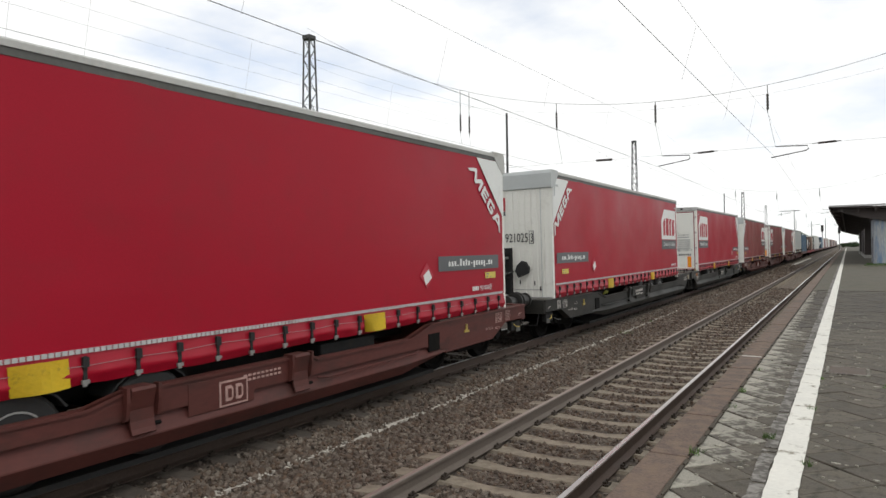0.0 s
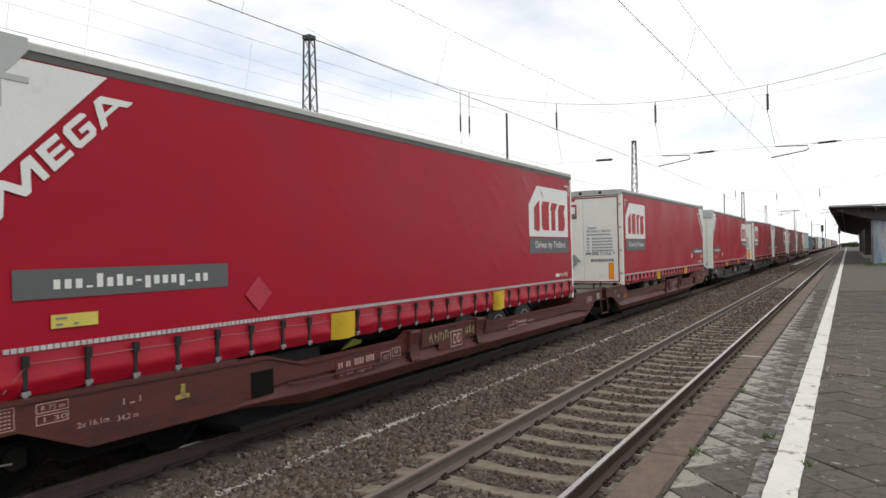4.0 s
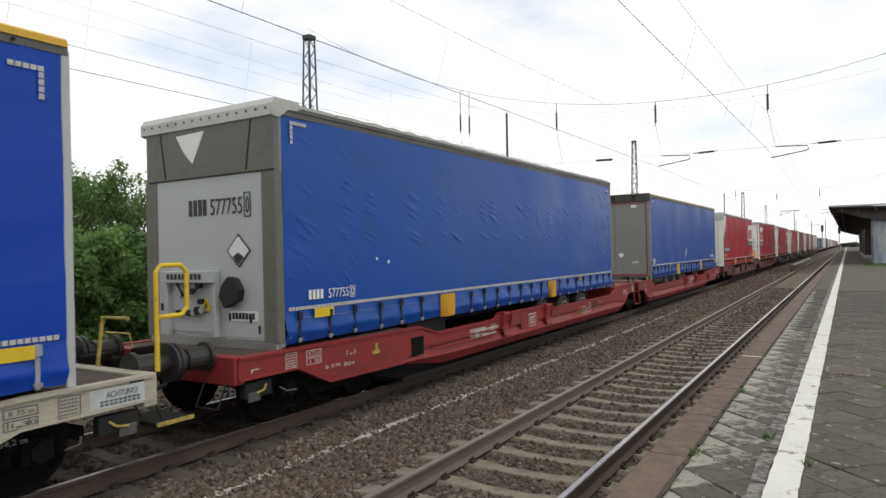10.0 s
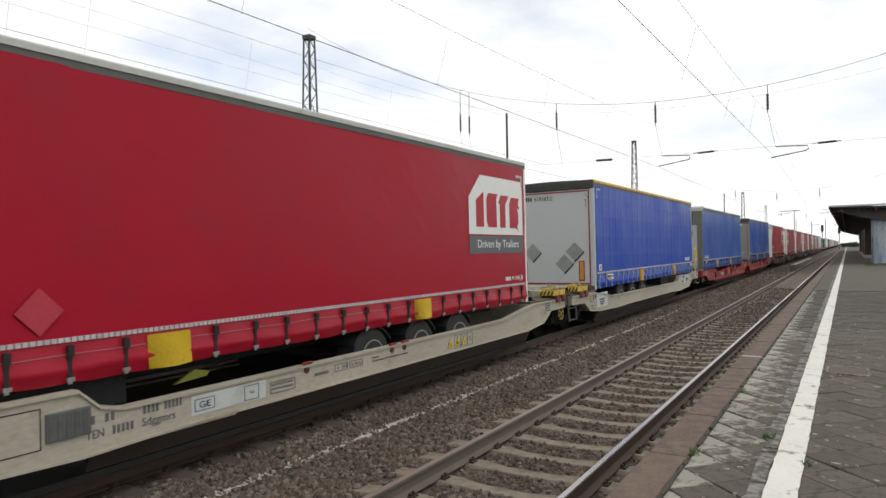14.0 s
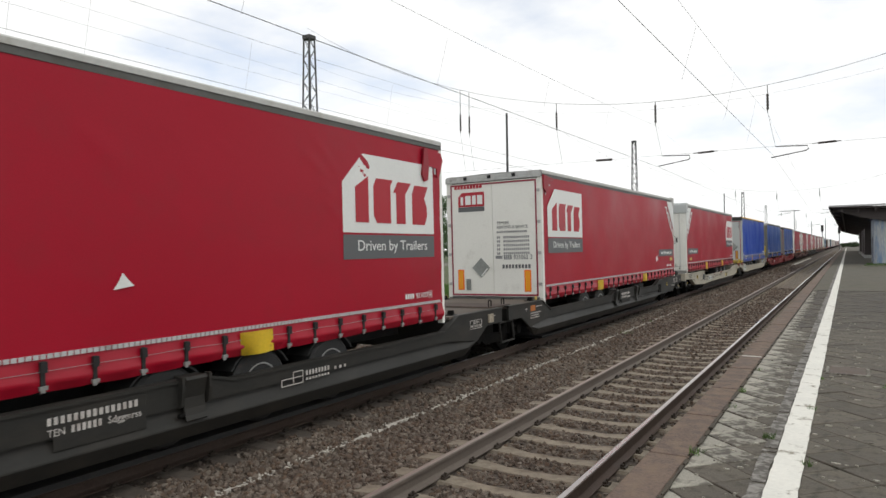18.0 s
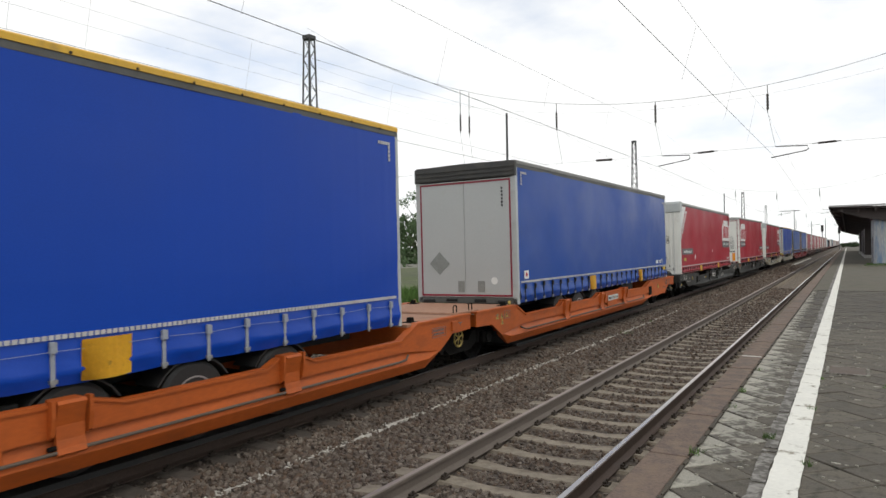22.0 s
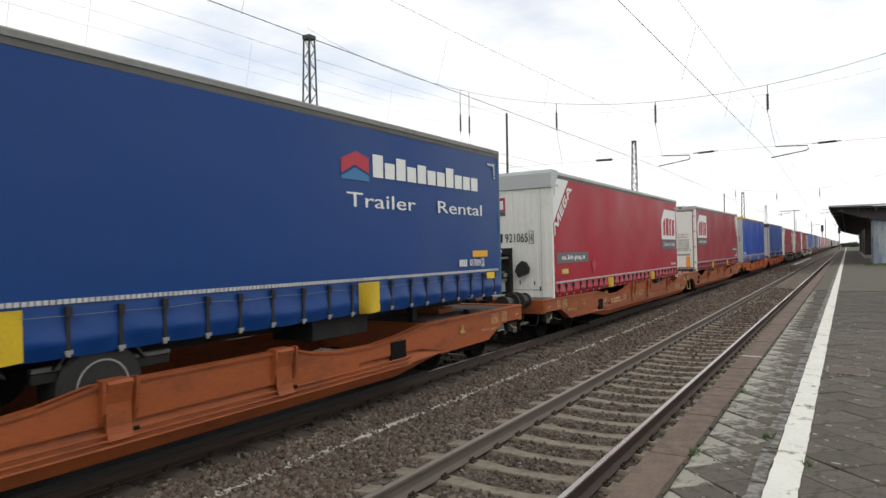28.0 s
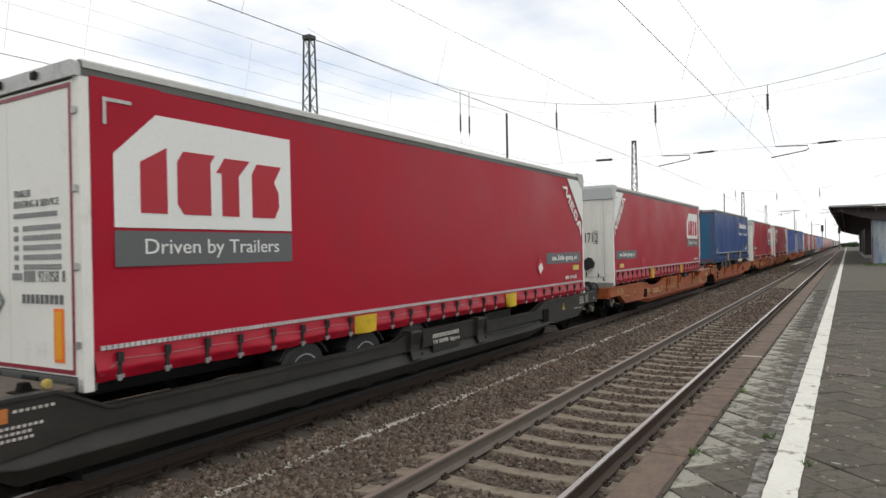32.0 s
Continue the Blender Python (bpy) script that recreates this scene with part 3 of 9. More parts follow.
def slab_mesh(half, seed):
    r = random.Random(seed)
    h = D / 2 - 0.006
    out = [(0, -h), (h, 0), (0, h)] if half else [(-h, 0), (0, -h), (h, 0), (0, h)]
    out = [(a + r.uniform(-0.004, 0.004), b + r.uniform(-0.004, 0.004)) for a, b in out]
    bm = prism(bmesh.new(), out, -0.05, 0.0, "z")
    me = bpy.data.meshes.new("paving_slab")
    bmesh.ops.bevel(bm, geom=[e for e in bm.edges if all(v.co.z > -0.01 for v in e.verts)], offset=0.006, segments=1, affect="EDGES")
    bm.to_mesh(me)
    bm.free()
    me.materials.append(SLAB_PALE if half else SLAB)
    return me


half_slabs = [slab_mesh(True, k) for k in range(4)]
whole_slabs = [slab_mesh(False, k) for k in range(6)]
far_slabs = bmesh.new()
rng = random.Random(12)
count = 0
for j in range(0, 48):
    y = 3.20 + j * D
    pale = rng.random() < (0.92 if j % 7 else 0.4)
    ob = new("half_slab", half_slabs[j % 4])
    ob.parent = platform
    ob.matrix_basis = pose(SLAB_X0, y + D / 2 - 0.03, PLATFORM_Z - 0.012 + rng.uniform(-0.004, 0.004), rng.uniform(-0.4, 0.4), rng.uniform(-0.6, 0.6), 0)
    for i in range(0, 6):
        for shift in (0, 1):
            x = SLAB_X0 + D / 2 * (2 * i + 1 + shift)
            yy = y + (0 if shift == 0 else D / 2) - 0.03
            z = PLATFORM_Z - 0.008 + rng.uniform(-0.004, 0.004)
            if x > 1.75:
                continue
            if yy < 15.0 and count < 300 and x < 1.4:
                ob = new("paving_slab", whole_slabs[rng.randrange(6)])
                ob.parent = platform
                ob.matrix_basis = pose(x, yy, z, rng.uniform(-0.5, 0.5), rng.uniform(-0.5, 0.5), rng.choice((0, 90, 180)))
                count += 1
                if x < -0.62 and rng.random() < 0.75:
                    ob.material_slots[0].link = "OBJECT"
                    ob.material_slots[0].material = SLAB_WORN
            else:
                h = D / 2 - 0.007
                prism(far_slabs, [(x - h, yy), (x, yy - h), (x + h, yy), (x, yy + h)], z - 0.04, z, "z")
tagged(part("distant_slabs", far_slabs, SLAB, platform), kind="stuff")

# white safety line with ragged edges, and the ghost of an older one beside it
def ragged_line(name, x0, x1, y0, y1, step, jag, gap, mat, z, seed):
    r = random.Random(seed)
    bm = bmesh.new()
    y = y0
    prev = None
    a, b = x0, x1
    while y < y1:
        n = y + step * r.uniform(0.5, 1.5) * (1 + max(y - 8, 0) * 0.12)
        a2, b2 = x0 + r.uniform(-jag, jag), x1 + r.uniform(-jag, jag)
        if prev is None:
            prev = [bm.verts.new((a, y, z)), bm.verts.new((b, y, z))]
        if r.random() > gap:
            far_ = [bm.verts.new((a2, n, z)), bm.verts.new((b2, n, z))]
            bm.faces.new((prev[0], prev[1], far_[1], far_[0]))
            prev = far_
        else:
            prev = None
        a, b = a2, b2
        y = n
    ext = bmesh.ops.extrude_face_region(bm, geom=bm.faces[:])
    for v in ext["geom"]:
        if isinstance(v, bmesh.types.BMVert):
            v.co.z -= 0.012
    bmesh.ops.recalc_face_normals(bm, faces=bm.faces[:])
    return part(name, bm, mat, platform)


ragged_line("white_line", -0.497, -0.300, -6.0, 300.0, 0.11, 0.005, 0.0, LINE_WHITE, PLATFORM_Z + 0.004, 21)
ragged_line("mossy_joint", EDGE_X + 0.300, EDGE_X + 0.326, 2.0, 40.0, 0.05, 0.008, 0.2, material("brown_joint_soil", (0.055, 0.046, 0.032), 0.95, vary=0.3, fine=50, coarse=6, bump=0.5), PLATFORM_Z + 0.006, 23)
ragged_line("faded_line", -0.60, -0.502, 1.0, 60.0, 0.07, 0.012, 0.10, LINE_FADED, PLATFORM_Z + 0.001, 22)

# worn flecks of lime and chewing gum trodden into the dark slabs, and a paint tick on the edge
rng = random.Random(31)
flecks = bmesh.new()
for k in range(520):
    x, y = rng.uniform(-0.98, 1.3), 3.4 + 14 * rng.random() ** 1.5
    if -0.62 < x < -0.29:
        continue
    r = rng.uniform(0.004, 0.015) * (2.0 if rng.random() < 0.10 else 1.0)
    a0 = rng.uniform(0, 6.28)
    out = []
    for j in range(7):
        q = r * rng.uniform(0.45, 1.25)
        out.append((x + 1.7 * q * math.cos(a0 + j * 0.8976), y + 0.8 * q * math.sin(a0 + j * 0.8976)))
    prism(flecks, out, PLATFORM_Z - 0.02, PLATFORM_Z + 0.0008, "z")
tagged(part("pale_flecks", flecks, SLAB_PALE, platform), kind="stuff")
part("paint_tick", boxes((EDGE_X + 0.03, EDGE_X + 0.29, 10.66, 10.70, PLATFORM_Z - 0.01, PLATFORM_Z + 0.006)), LINE_WHITE, platform)

# ---- the train: how far it has come at a time ----
BODY_X, CANT = -7.246, -0.58
LENGTH = 13.62


def advance(t):
    s = (t - 16.0) / 16.0
    total = 0.0
    for c in (-5.166, 0.409, 10.041, 0.115, -5.09, -0.635, 19.434, 122.427):
        total = (total + c) * s
    return total


ROLLING = []        # (thing, place along the train)
WHEELSETS = []      # (part, its place, radius)


def on_train(name, s, label, category, group):
    ob = thing(name, pose(BODY_X, s + advance(0), 0, 0, CANT, 0), label, category, group)
    ROLLING.append((ob, s))
    return ob


# ---- semi-trailers ----
@lru_cache(maxsize=None)
def strap_mesh(h, pale):
    bm = boxes((-0.004, 0.012, -0.02, 0.02, 0.0, h), (0.0, 0.034, -0.030, 0.030, h - 0.10, h - 0.005))
    me = bpy.data.meshes.new("strap")
    bm.to_mesh(me)
    bm.free()
    me.materials.append(STRAP_PALE if pale else STRAP)
    hook = bpy.data.meshes.new("hook")
    bm = boxes((0.0, 0.024, -0.036, 0.036, -0.025, 0.010), (-0.004, 0.010, -0.020, 0.020, -0.05, -0.02))
    bm.to_mesh(hook)
    bm.free()
    hook.materials.append(GALV)
    return me, hook


@lru_cache(maxsize=None)
def tyre_meshes():
    tyre = bpy.data.meshes.new("tyre")
    bm = lathe(bmesh.new(), [(-0.19, 0.26), (-0.19, 0.39), (-0.15, 0.43), (0.15, 0.43), (0.19, 0.39), (0.19, 0.26)], n=28)
    bm.to_mesh(tyre)
    bm.free()
    tyre.materials.append(BLACK)
    rim = bpy.data.meshes.new("rim")
    bm = lathe(bmesh.new(), [(0.17, 0.258), (0.197, 0.268), (0.197, 0.250), (0.17, 0.242)], n=28)
    bm.to_mesh(rim)
    bm.free()
    rim.materials.append(GALV)
    disc = bpy.data.meshes.new("wheel_disc")
    bm = lathe(bmesh.new(), [(0.02, 0.255), (0.12, 0.25), (0.10, 0.15), (0.16, 0.13), (0.165, 0.05)], n=28)
    bm.to_mesh(disc)
    bm.free()
    disc.materials.append(CHASSIS)
    return tyre, rim, disc


def diamond(c, z, r):
    return [(c - r, z), (c, z - r), (c + r, z), (c, z + r)]


def level(y):
    return 0.0


@lru_cache(maxsize=None)
def crumpled(mat):
    """The same cloth, loose and crumpled: tighter and deeper folds."""
    m = mat.copy()
    m.name = mat.name + "_skirt"
    for nd in m.node_tree.nodes:
        if nd.type == "TEX_NOISE" and abs(nd.inputs["Detail"].default_value - 1.5) < 0.01:
            nd.inputs["Scale"].default_value, nd.inputs["Detail"].default_value = 3.4, 2.0
        if nd.type == "BUMP" and nd.inputs["Strength"].default_value > 0.9:
            nd.inputs["Distance"].default_value = 0.016
        if nd.type == "BSDF_PRINCIPLED":
            nd.inputs["Specular IOR Level"].default_value = 0.36
    return m


def tarp(root, style, seed, zt, zl, zb):
    """The two curtains and their skirts, with the straps on the skirt that faces the platform."""
    r = random.Random(seed)
    lift = style.get("lift", level)
    ny, nz = 150, 22
    ribs = style.get("ribs", 0.0)
    ph = [r.uniform(0, 6.28) for _ in range(5)]

    def wave(y, z):
        a = 0.0045 * math.sin(y * 1.9 + ph[0]) * math.sin(z * 1.3 + ph[1]) + 0.003 * math.sin(y * 0.8 + z * 0.9 + ph[2])
        # folds where the cloth is strained at its two ends, and slack under the roof edge
        a -= 0.016 * max(0.0, math.sin(z * 4.6 - y * 2.1 + ph[3])) * math.exp(-y / 0.8)
        a -= 0.012 * max(0.0, math.sin(z * 5.2 + (LENGTH - y) * 1.7 + ph[4])) * math.exp(-(LENGTH - y) / 0.7)
        a -= 0.006 * max(0.0, math.sin(y * 2.7 + ph[2]) * math.sin(y * 0.61 + ph[0])) * max(0.0, 1.0 - abs(z - 3.45) / 0.35)
        if ribs:
            d = abs((y + 0.1) % 0.62 - 0.31)
            a += ribs * max(0.0, 1 - d / 0.05) * (1 if z > 1.6 else 0)
            e = abs(z % 0.55 - 0.27)
            a += ribs * 0.45 * max(0.0, 1 - e / 0.04)
        return a
    if ribs:
        ny, nz = 220, 50
    y0, y1 = 0.10, LENGTH - 0.08
    if style.get("creases"):
        ny, nz = style.get("crease_grid", (300, 46))
    zs = style.get("zs", zb)
    for side in (1, -1):
        if side < 0:
            ny, nz = 30, 3
        folds = np.zeros((nz + 1, ny + 1))
        if style.get("creases") and side > 0:
            gy, gz = np.meshgrid(np.linspace(y0, y1, ny + 1), np.linspace(zl, zt - 0.13, nz + 1))
            for cy in style.get("bands", ()):
                # wrinkles stacked in short columns between the roof posts
                for cz, n in ((2.43, 2), (2.88, 3), (3.08, 2)):
                    for k in range(n if r.random() < 0.8 else 1):
                        slope, half, wide = r.uniform(-0.40, -0.20), r.uniform(0.09, 0.16), r.uniform(0.016, 0.026)
                        c_, s_ = math.cos(slope), math.sin(slope)
                        y_, z_ = gy - cy - r.uniform(-0.06, 0.06), gz - cz + 0.075 * k - r.uniform(-0.02, 0.02)
                        folds += r.uniform(0.004, 0.009) * np.exp(-((y_ * c_ + z_ * s_) / half) ** 2 - ((z_ * c_ - y_ * s_) / wide) ** 2)
            for k in range(style["creases"]):
                # short slanting wrinkles, most of them in columns between the roof posts
                col = r.choice(style.get("crease_cols", (1.2, 2.6, 4.4, 5.2, 7.4, 8.3, 9.2, 10.6, 11.5, 12.2, 12.8, 13.2)))
                cy, cz = col + r.uniform(-0.25, 0.25), zl + 0.25 + (zt - 0.35 - zl - 0.25) * r.random() ** style.get("crease_up", 1.0)
                slope, half, wide = r.uniform(-0.75, -0.35), style.get("crease_long", 1.0) * r.uniform(0.07, 0.17), style.get("crease_wide", 1.0) * r.uniform(0.014, 0.024)
                c_, s_ = math.cos(slope), math.sin(slope)
                along, across = (gy - cy) * c_ + (gz - cz) * s_, (gz - cz) * c_ - (gy - cy) * s_
                folds += style.get("crease_deep", 1.0) * r.uniform(0.007, 0.015) * (1 if cy > 9 else 0.45) * np.exp(-(along / half) ** 2 - (across / wide) ** 2)
        vs, fs = [], []
        for j in range(nz + 1):
            for i in range(ny + 1):
                y = y0 + (y1 - y0) * i / ny
                z = zl + (zt + lift(y) - 0.13 - zl) * j / nz
                vs.append((side * (1.267 + wave(y, z) + folds[j, i]), y, z))
        for j in range(nz):
            for i in range(ny):
                q = (j * (ny + 1) + i, j * (ny + 1) + i + 1, (j + 1) * (ny + 1) + i + 1, (j + 1) * (ny + 1) + i)
                fs.append(q if side > 0 else q[::-1])
        poly("curtain", vs, fs, style["tarp"], root, smooth=True)
        # skirt: hangs flat, swells between the straps, then tucks in under a crease
        n = style.get("straps", 23)
        gap = (y1 - y0 - 0.5) / (n - 1)
        at = [y0 + 0.25 + gap * k for k in range(n)]
        m = n * 8 if side > 0 else 24
        rows = ((0.0, 0.0), (0.12, 0.004), (0.30, 0.012), (0.48, 0.024), (0.60, 0.036), (0.68, 0.040), (0.76, 0.030), (0.88, 0.004), (1.0, -0.014))
        vs, fs = [], []
        for lean, out in rows:
            for i in range(m + 1):
                y = y0 + (y1 - y0) * i / m
                k = (y - at[0]) / gap
                bulge = abs(math.sin(math.pi * k)) ** 0.6
                rock = 0.05 * math.sin(y * 1.7 + ph[3]) + 0.04 * math.sin(y * 4.1 + ph[1])
                z = zl + (zs - zl) * lean + (rock * (zl - zs) * lean * (1 - lean) * 2.0)
                x = 1.258 + out * (0.30 + 0.75 * bulge) + 0.008 * math.sin(y * 5.3 + ph[3] + z * 7) * lean * style.get("crumple", 0.6) + 0.004 * math.sin(y * 13.7 + z * 15 + ph[1]) * lean
                dz = -0.014 * bulge * lean ** 3 + 0.007 * math.sin(y * 2.3 + ph[4]) * lean
                vs.append((side * x, y, z + dz))
        for j in range(len(rows) - 1):
            for i in range(m):
                q = ((j + 1) * (m + 1) + i, (j + 1) * (m + 1) + i + 1, j * (m + 1) + i + 1, j * (m + 1) + i)
                fs.append(q if side > 0 else q[::-1])
        poly("skirt", vs, fs, crumpled(style["tarp"]), root, smooth=True)
    me, hook = strap_mesh(round(zl - zs - 0.06, 3), style.get("pale", False))
    flaps = style["flaps"]
    for y in at:
        if any(a - 0.04 < y < b + 0.04 for a, b in flaps):
            continue
        ob = link_mesh("strap", me, None, root)
        ob.matrix_basis = pose(1.274, y + r.uniform(-0.03, 0.03), zs + 0.035 + r.uniform(-0.010, 0.010), 0, 0, r.uniform(-2, 2))
        link_mesh("hook", hook, None, ob)
    cord = [(1.292, y, zl - 0.10 - 0.012 * (k % 2) + r.uniform(-0.006, 0.006)) for k, y in enumerate(at)]
    part("tension_cord", tube(bmesh.new(), [(1.288, 0.14, zs + 0.05)] + cord, 0.003, 4), STRAP_PALE if style.get("pale") else TEXT_GREY, root)
    # broken line of reflecting tape
    bm = bmesh.new()
    y = y0 + 0.06
    while y < y1 - 0.1:
        box(bm, 1.262, 1.2775, y, y + 0.046, zl, zl + 0.042)
        y += 0.060
    part("reflective_tape", bm, TAPE, root)
    for a, b in flaps:
        zz = (zs + 0.0 + r.uniform(-0.01, 0.02), zl - 0.025)
        bm = bmesh.new()
        # a sheet of stiff cloth, bowed out and a little crooked
        grid = [[bm.verts.new((1.292 + 0.016 * math.sin(math.pi * i / 6) * (0.4 + j / 4) + 0.0012 * r.random(), a + (b - a) * i / 6 + 0.004 * (j - 2) * math.sin(ph[0]), zz[1] + (zz[0] - zz[1]) * j / 5 - 0.012 * math.sin(math.pi * i / 6) * j / 5)) for i in range(7)] for j in range(6)]
        fl = [bm.faces.new((grid[j][i], grid[j + 1][i], grid[j + 1][i + 1], grid[j][i + 1])) for j in range(5) for i in range(6)]
        bmesh.ops.solidify(bm, geom=fl, thickness=0.006)
        part("lifting_point_flap", bm, style.get("flap", YELLOW), root, "yellow flap over a lifting point")
    return wave


def shell(root, style, zt, zb, rear_near):
    """Roof, rails, posts, chassis, axles."""
    edge = style.get("edge", ALU)
    lift = style.get("lift", level)

    def lifted(bm):
        for v in bm.verts:
            v.co.z += lift(v.co.y)
        return bm
    for side in (1, -1):
        bm = bmesh.new()
        prism(bm, [(side * 1.245, zt - 0.145), (side * 1.272, zt - 0.145), (side * 1.276, zt - 0.03), (side * 1.25, zt), (side * 1.19, zt)], 0.02, LENGTH - 0.02, "y")
        part("roof_rail", lifted(bm), edge, root)
        bm = bmesh.new()
        prism(bm, [(side * 1.274, zt - 0.072), (side * 1.288, zt - 0.072), (side * 1.286, zt - 0.012), (side * 1.252, zt + 0.012), (side * 1.20, zt + 0.012), (side * 1.20, zt + 0.002), (side * 1.252, zt + 0.002)], 0.03, LENGTH - 0.03, "y")
        part("roof_edge_trim", lifted(bm), style.get("trim", style.get("edge_trim", ROOF_WHITE)), root)
        if side > 0:
            if style.get("ragged_top"):
                # pale folded edge of the roof sheet, gathered at short intervals
                rr = random.Random(14)
                y = 0.10
                while y < LENGTH - 0.3:
                    run = rr.uniform(0.38, 0.66)
                    h0, h1 = rr.uniform(0.008, 0.026), rr.uniform(0.008, 0.026)
                    part("roof_fold", lifted(prism(bmesh.new(), [(y, zt - 0.022), (y + run - 0.035, zt - 0.022), (y + run - 0.035, zt + h0), (y + run * 0.5, zt + h1 + 0.012), (y, zt + h0)], 1.225, 1.291)), ROOF_WHITE, root)
                    y += run
            if style.get("trim"):
                for k in range(20):
                    y = 0.4 + k * 0.67
                    part("eyelet", rod(bmesh.new(), (1.284, y, zt - 0.045), (1.294, y, zt - 0.045), 0.016, 8), CHASSIS, root)
    n = 26
    vs, fs = [], []
    for i in range(n + 1):
        for j in range(7):
            x = -1.2 + 0.4 * j
            y = 0.03 + (LENGTH - 0.06) * i / n
            vs.append((x, y, zt + lift(y) - 0.004 + 0.035 * (1 - (x / 1.2) ** 2) - (0.012 if i % 2 else 0)))
    for i in range(n):
        for j in range(6):
            fs.append((i * 7 + j, i * 7 + j + 1, (i + 1) * 7 + j + 1, (i + 1) * 7 + j))
    poly("roof", vs, fs, style.get("roof", ROOF_WHITE), root, smooth=True)
    part("load_floor", boxes((-1.24, 1.24, 0.05, LENGTH - 0.05, zb + 0.16, zb + 0.26)), CHASSIS, root)
    part("chassis_beam", boxes((-0.55, -0.40, 0.3, LENGTH - 0.4, zb - 0.16, zb + 0.16), bevel=0.01), CHASSIS, root)
    part("chassis_beam", boxes((0.40, 0.55, 0.3, LENGTH - 0.4, zb - 0.16, zb + 0.16), bevel=0.01), CHASSIS, root)
    tyre, rim, disc = tyre_meshes()
    zw = style.get("axle", 0.585)
    for d in style.get("axles", (2.95, 4.22, 5.52)):
        y = d if rear_near else LENGTH - d
        part("axle", rod(bmesh.new(), (-1.0, y, zw), (1.0, y, zw), 0.07, 10), CHASSIS, root)
        for side in (1, -1):
            w = link_mesh("wheel", tyre, None, root)
            w.matrix_basis = pose(side * 1.03, y, zw, 0, 0, 0 if side > 0 else 180)
            link_mesh("rim", rim, None, w)
            link_mesh("wheel_disc", disc, None, w)
        part("mudguard", prism(bmesh.new(), [(y + 0.52 * math.cos(a), zw + 0.475 * math.sin(a)) for a in np.linspace(0.5, 2.64, 9)] + [(y + 0.50 * math.cos(a), zw + 0.455 * math.sin(a)) for a in np.linspace(2.64, 0.5, 9)], 0.84, 1.22), BLACK, root)
    yl = LENGTH - 2.6 if rear_near else 2.6
    for side in (1, -1):
        part("landing_leg", boxes((side * 0.75, side * 0.87, yl - 0.07, yl + 0.07, 0.42, zb + 0.16), (side * 0.70, side * 0.92, yl - 0.14, yl + 0.14, 0.40, 0.44)), CHASSIS, root)
    yb = 9.4 if rear_near else LENGTH - 9.4
    part("pallet_box", boxes((0.35, 1.1, yb - 1.2, yb, zb - 0.28, zb + 0.02), bevel=0.01), CHASSIS, root)
    for a, b, z in style.get("guards", ()):
        g = part("side_guard", boxes((1.09, 1.15, a, b, z - 0.10, z - 0.005), bevel=0.008), CHASSIS, root, "dark side guard with a grey upper edge")
        part("guard_edge", boxes((1.09, 1.158, a, b, z, z + 0.045), bevel=0.006), CHASSIS if style.get("pale") else ALU_DARK, g)
    if style["tarp"] in (RED_TARP, RED_OLD):
        ym = (lambda a: LENGTH - a) if rear_near else (lambda a: a)
        part("wedge_marker", prism(bmesh.new(), [(ym(4.92), 0.73), (ym(5.18), 0.86), (ym(5.40), 0.81), (ym(5.36), 0.76)], 0.86, 0.90), MARKER_LIME, root, "dull lime marker plate")
    # corner posts of both ends
    for y, w in ((0.0, 0.10), (LENGTH - 0.08, 0.08)):
        for side in (1, -1):
            part("corner_post", boxes((side * 1.16, side * 1.268, y, y + w, zb + 0.02, zt + lift(y) - 0.10), bevel=0.008), style.get("post", WHITE_PAINT), root)
    part("far_end_wall", boxes((-1.17, 1.17, LENGTH - 0.07, LENGTH - 0.02, zb + 0.1, zt - 0.05)), style.get("front_wall" if rear_near else "doors", WHITE_PAINT), root)


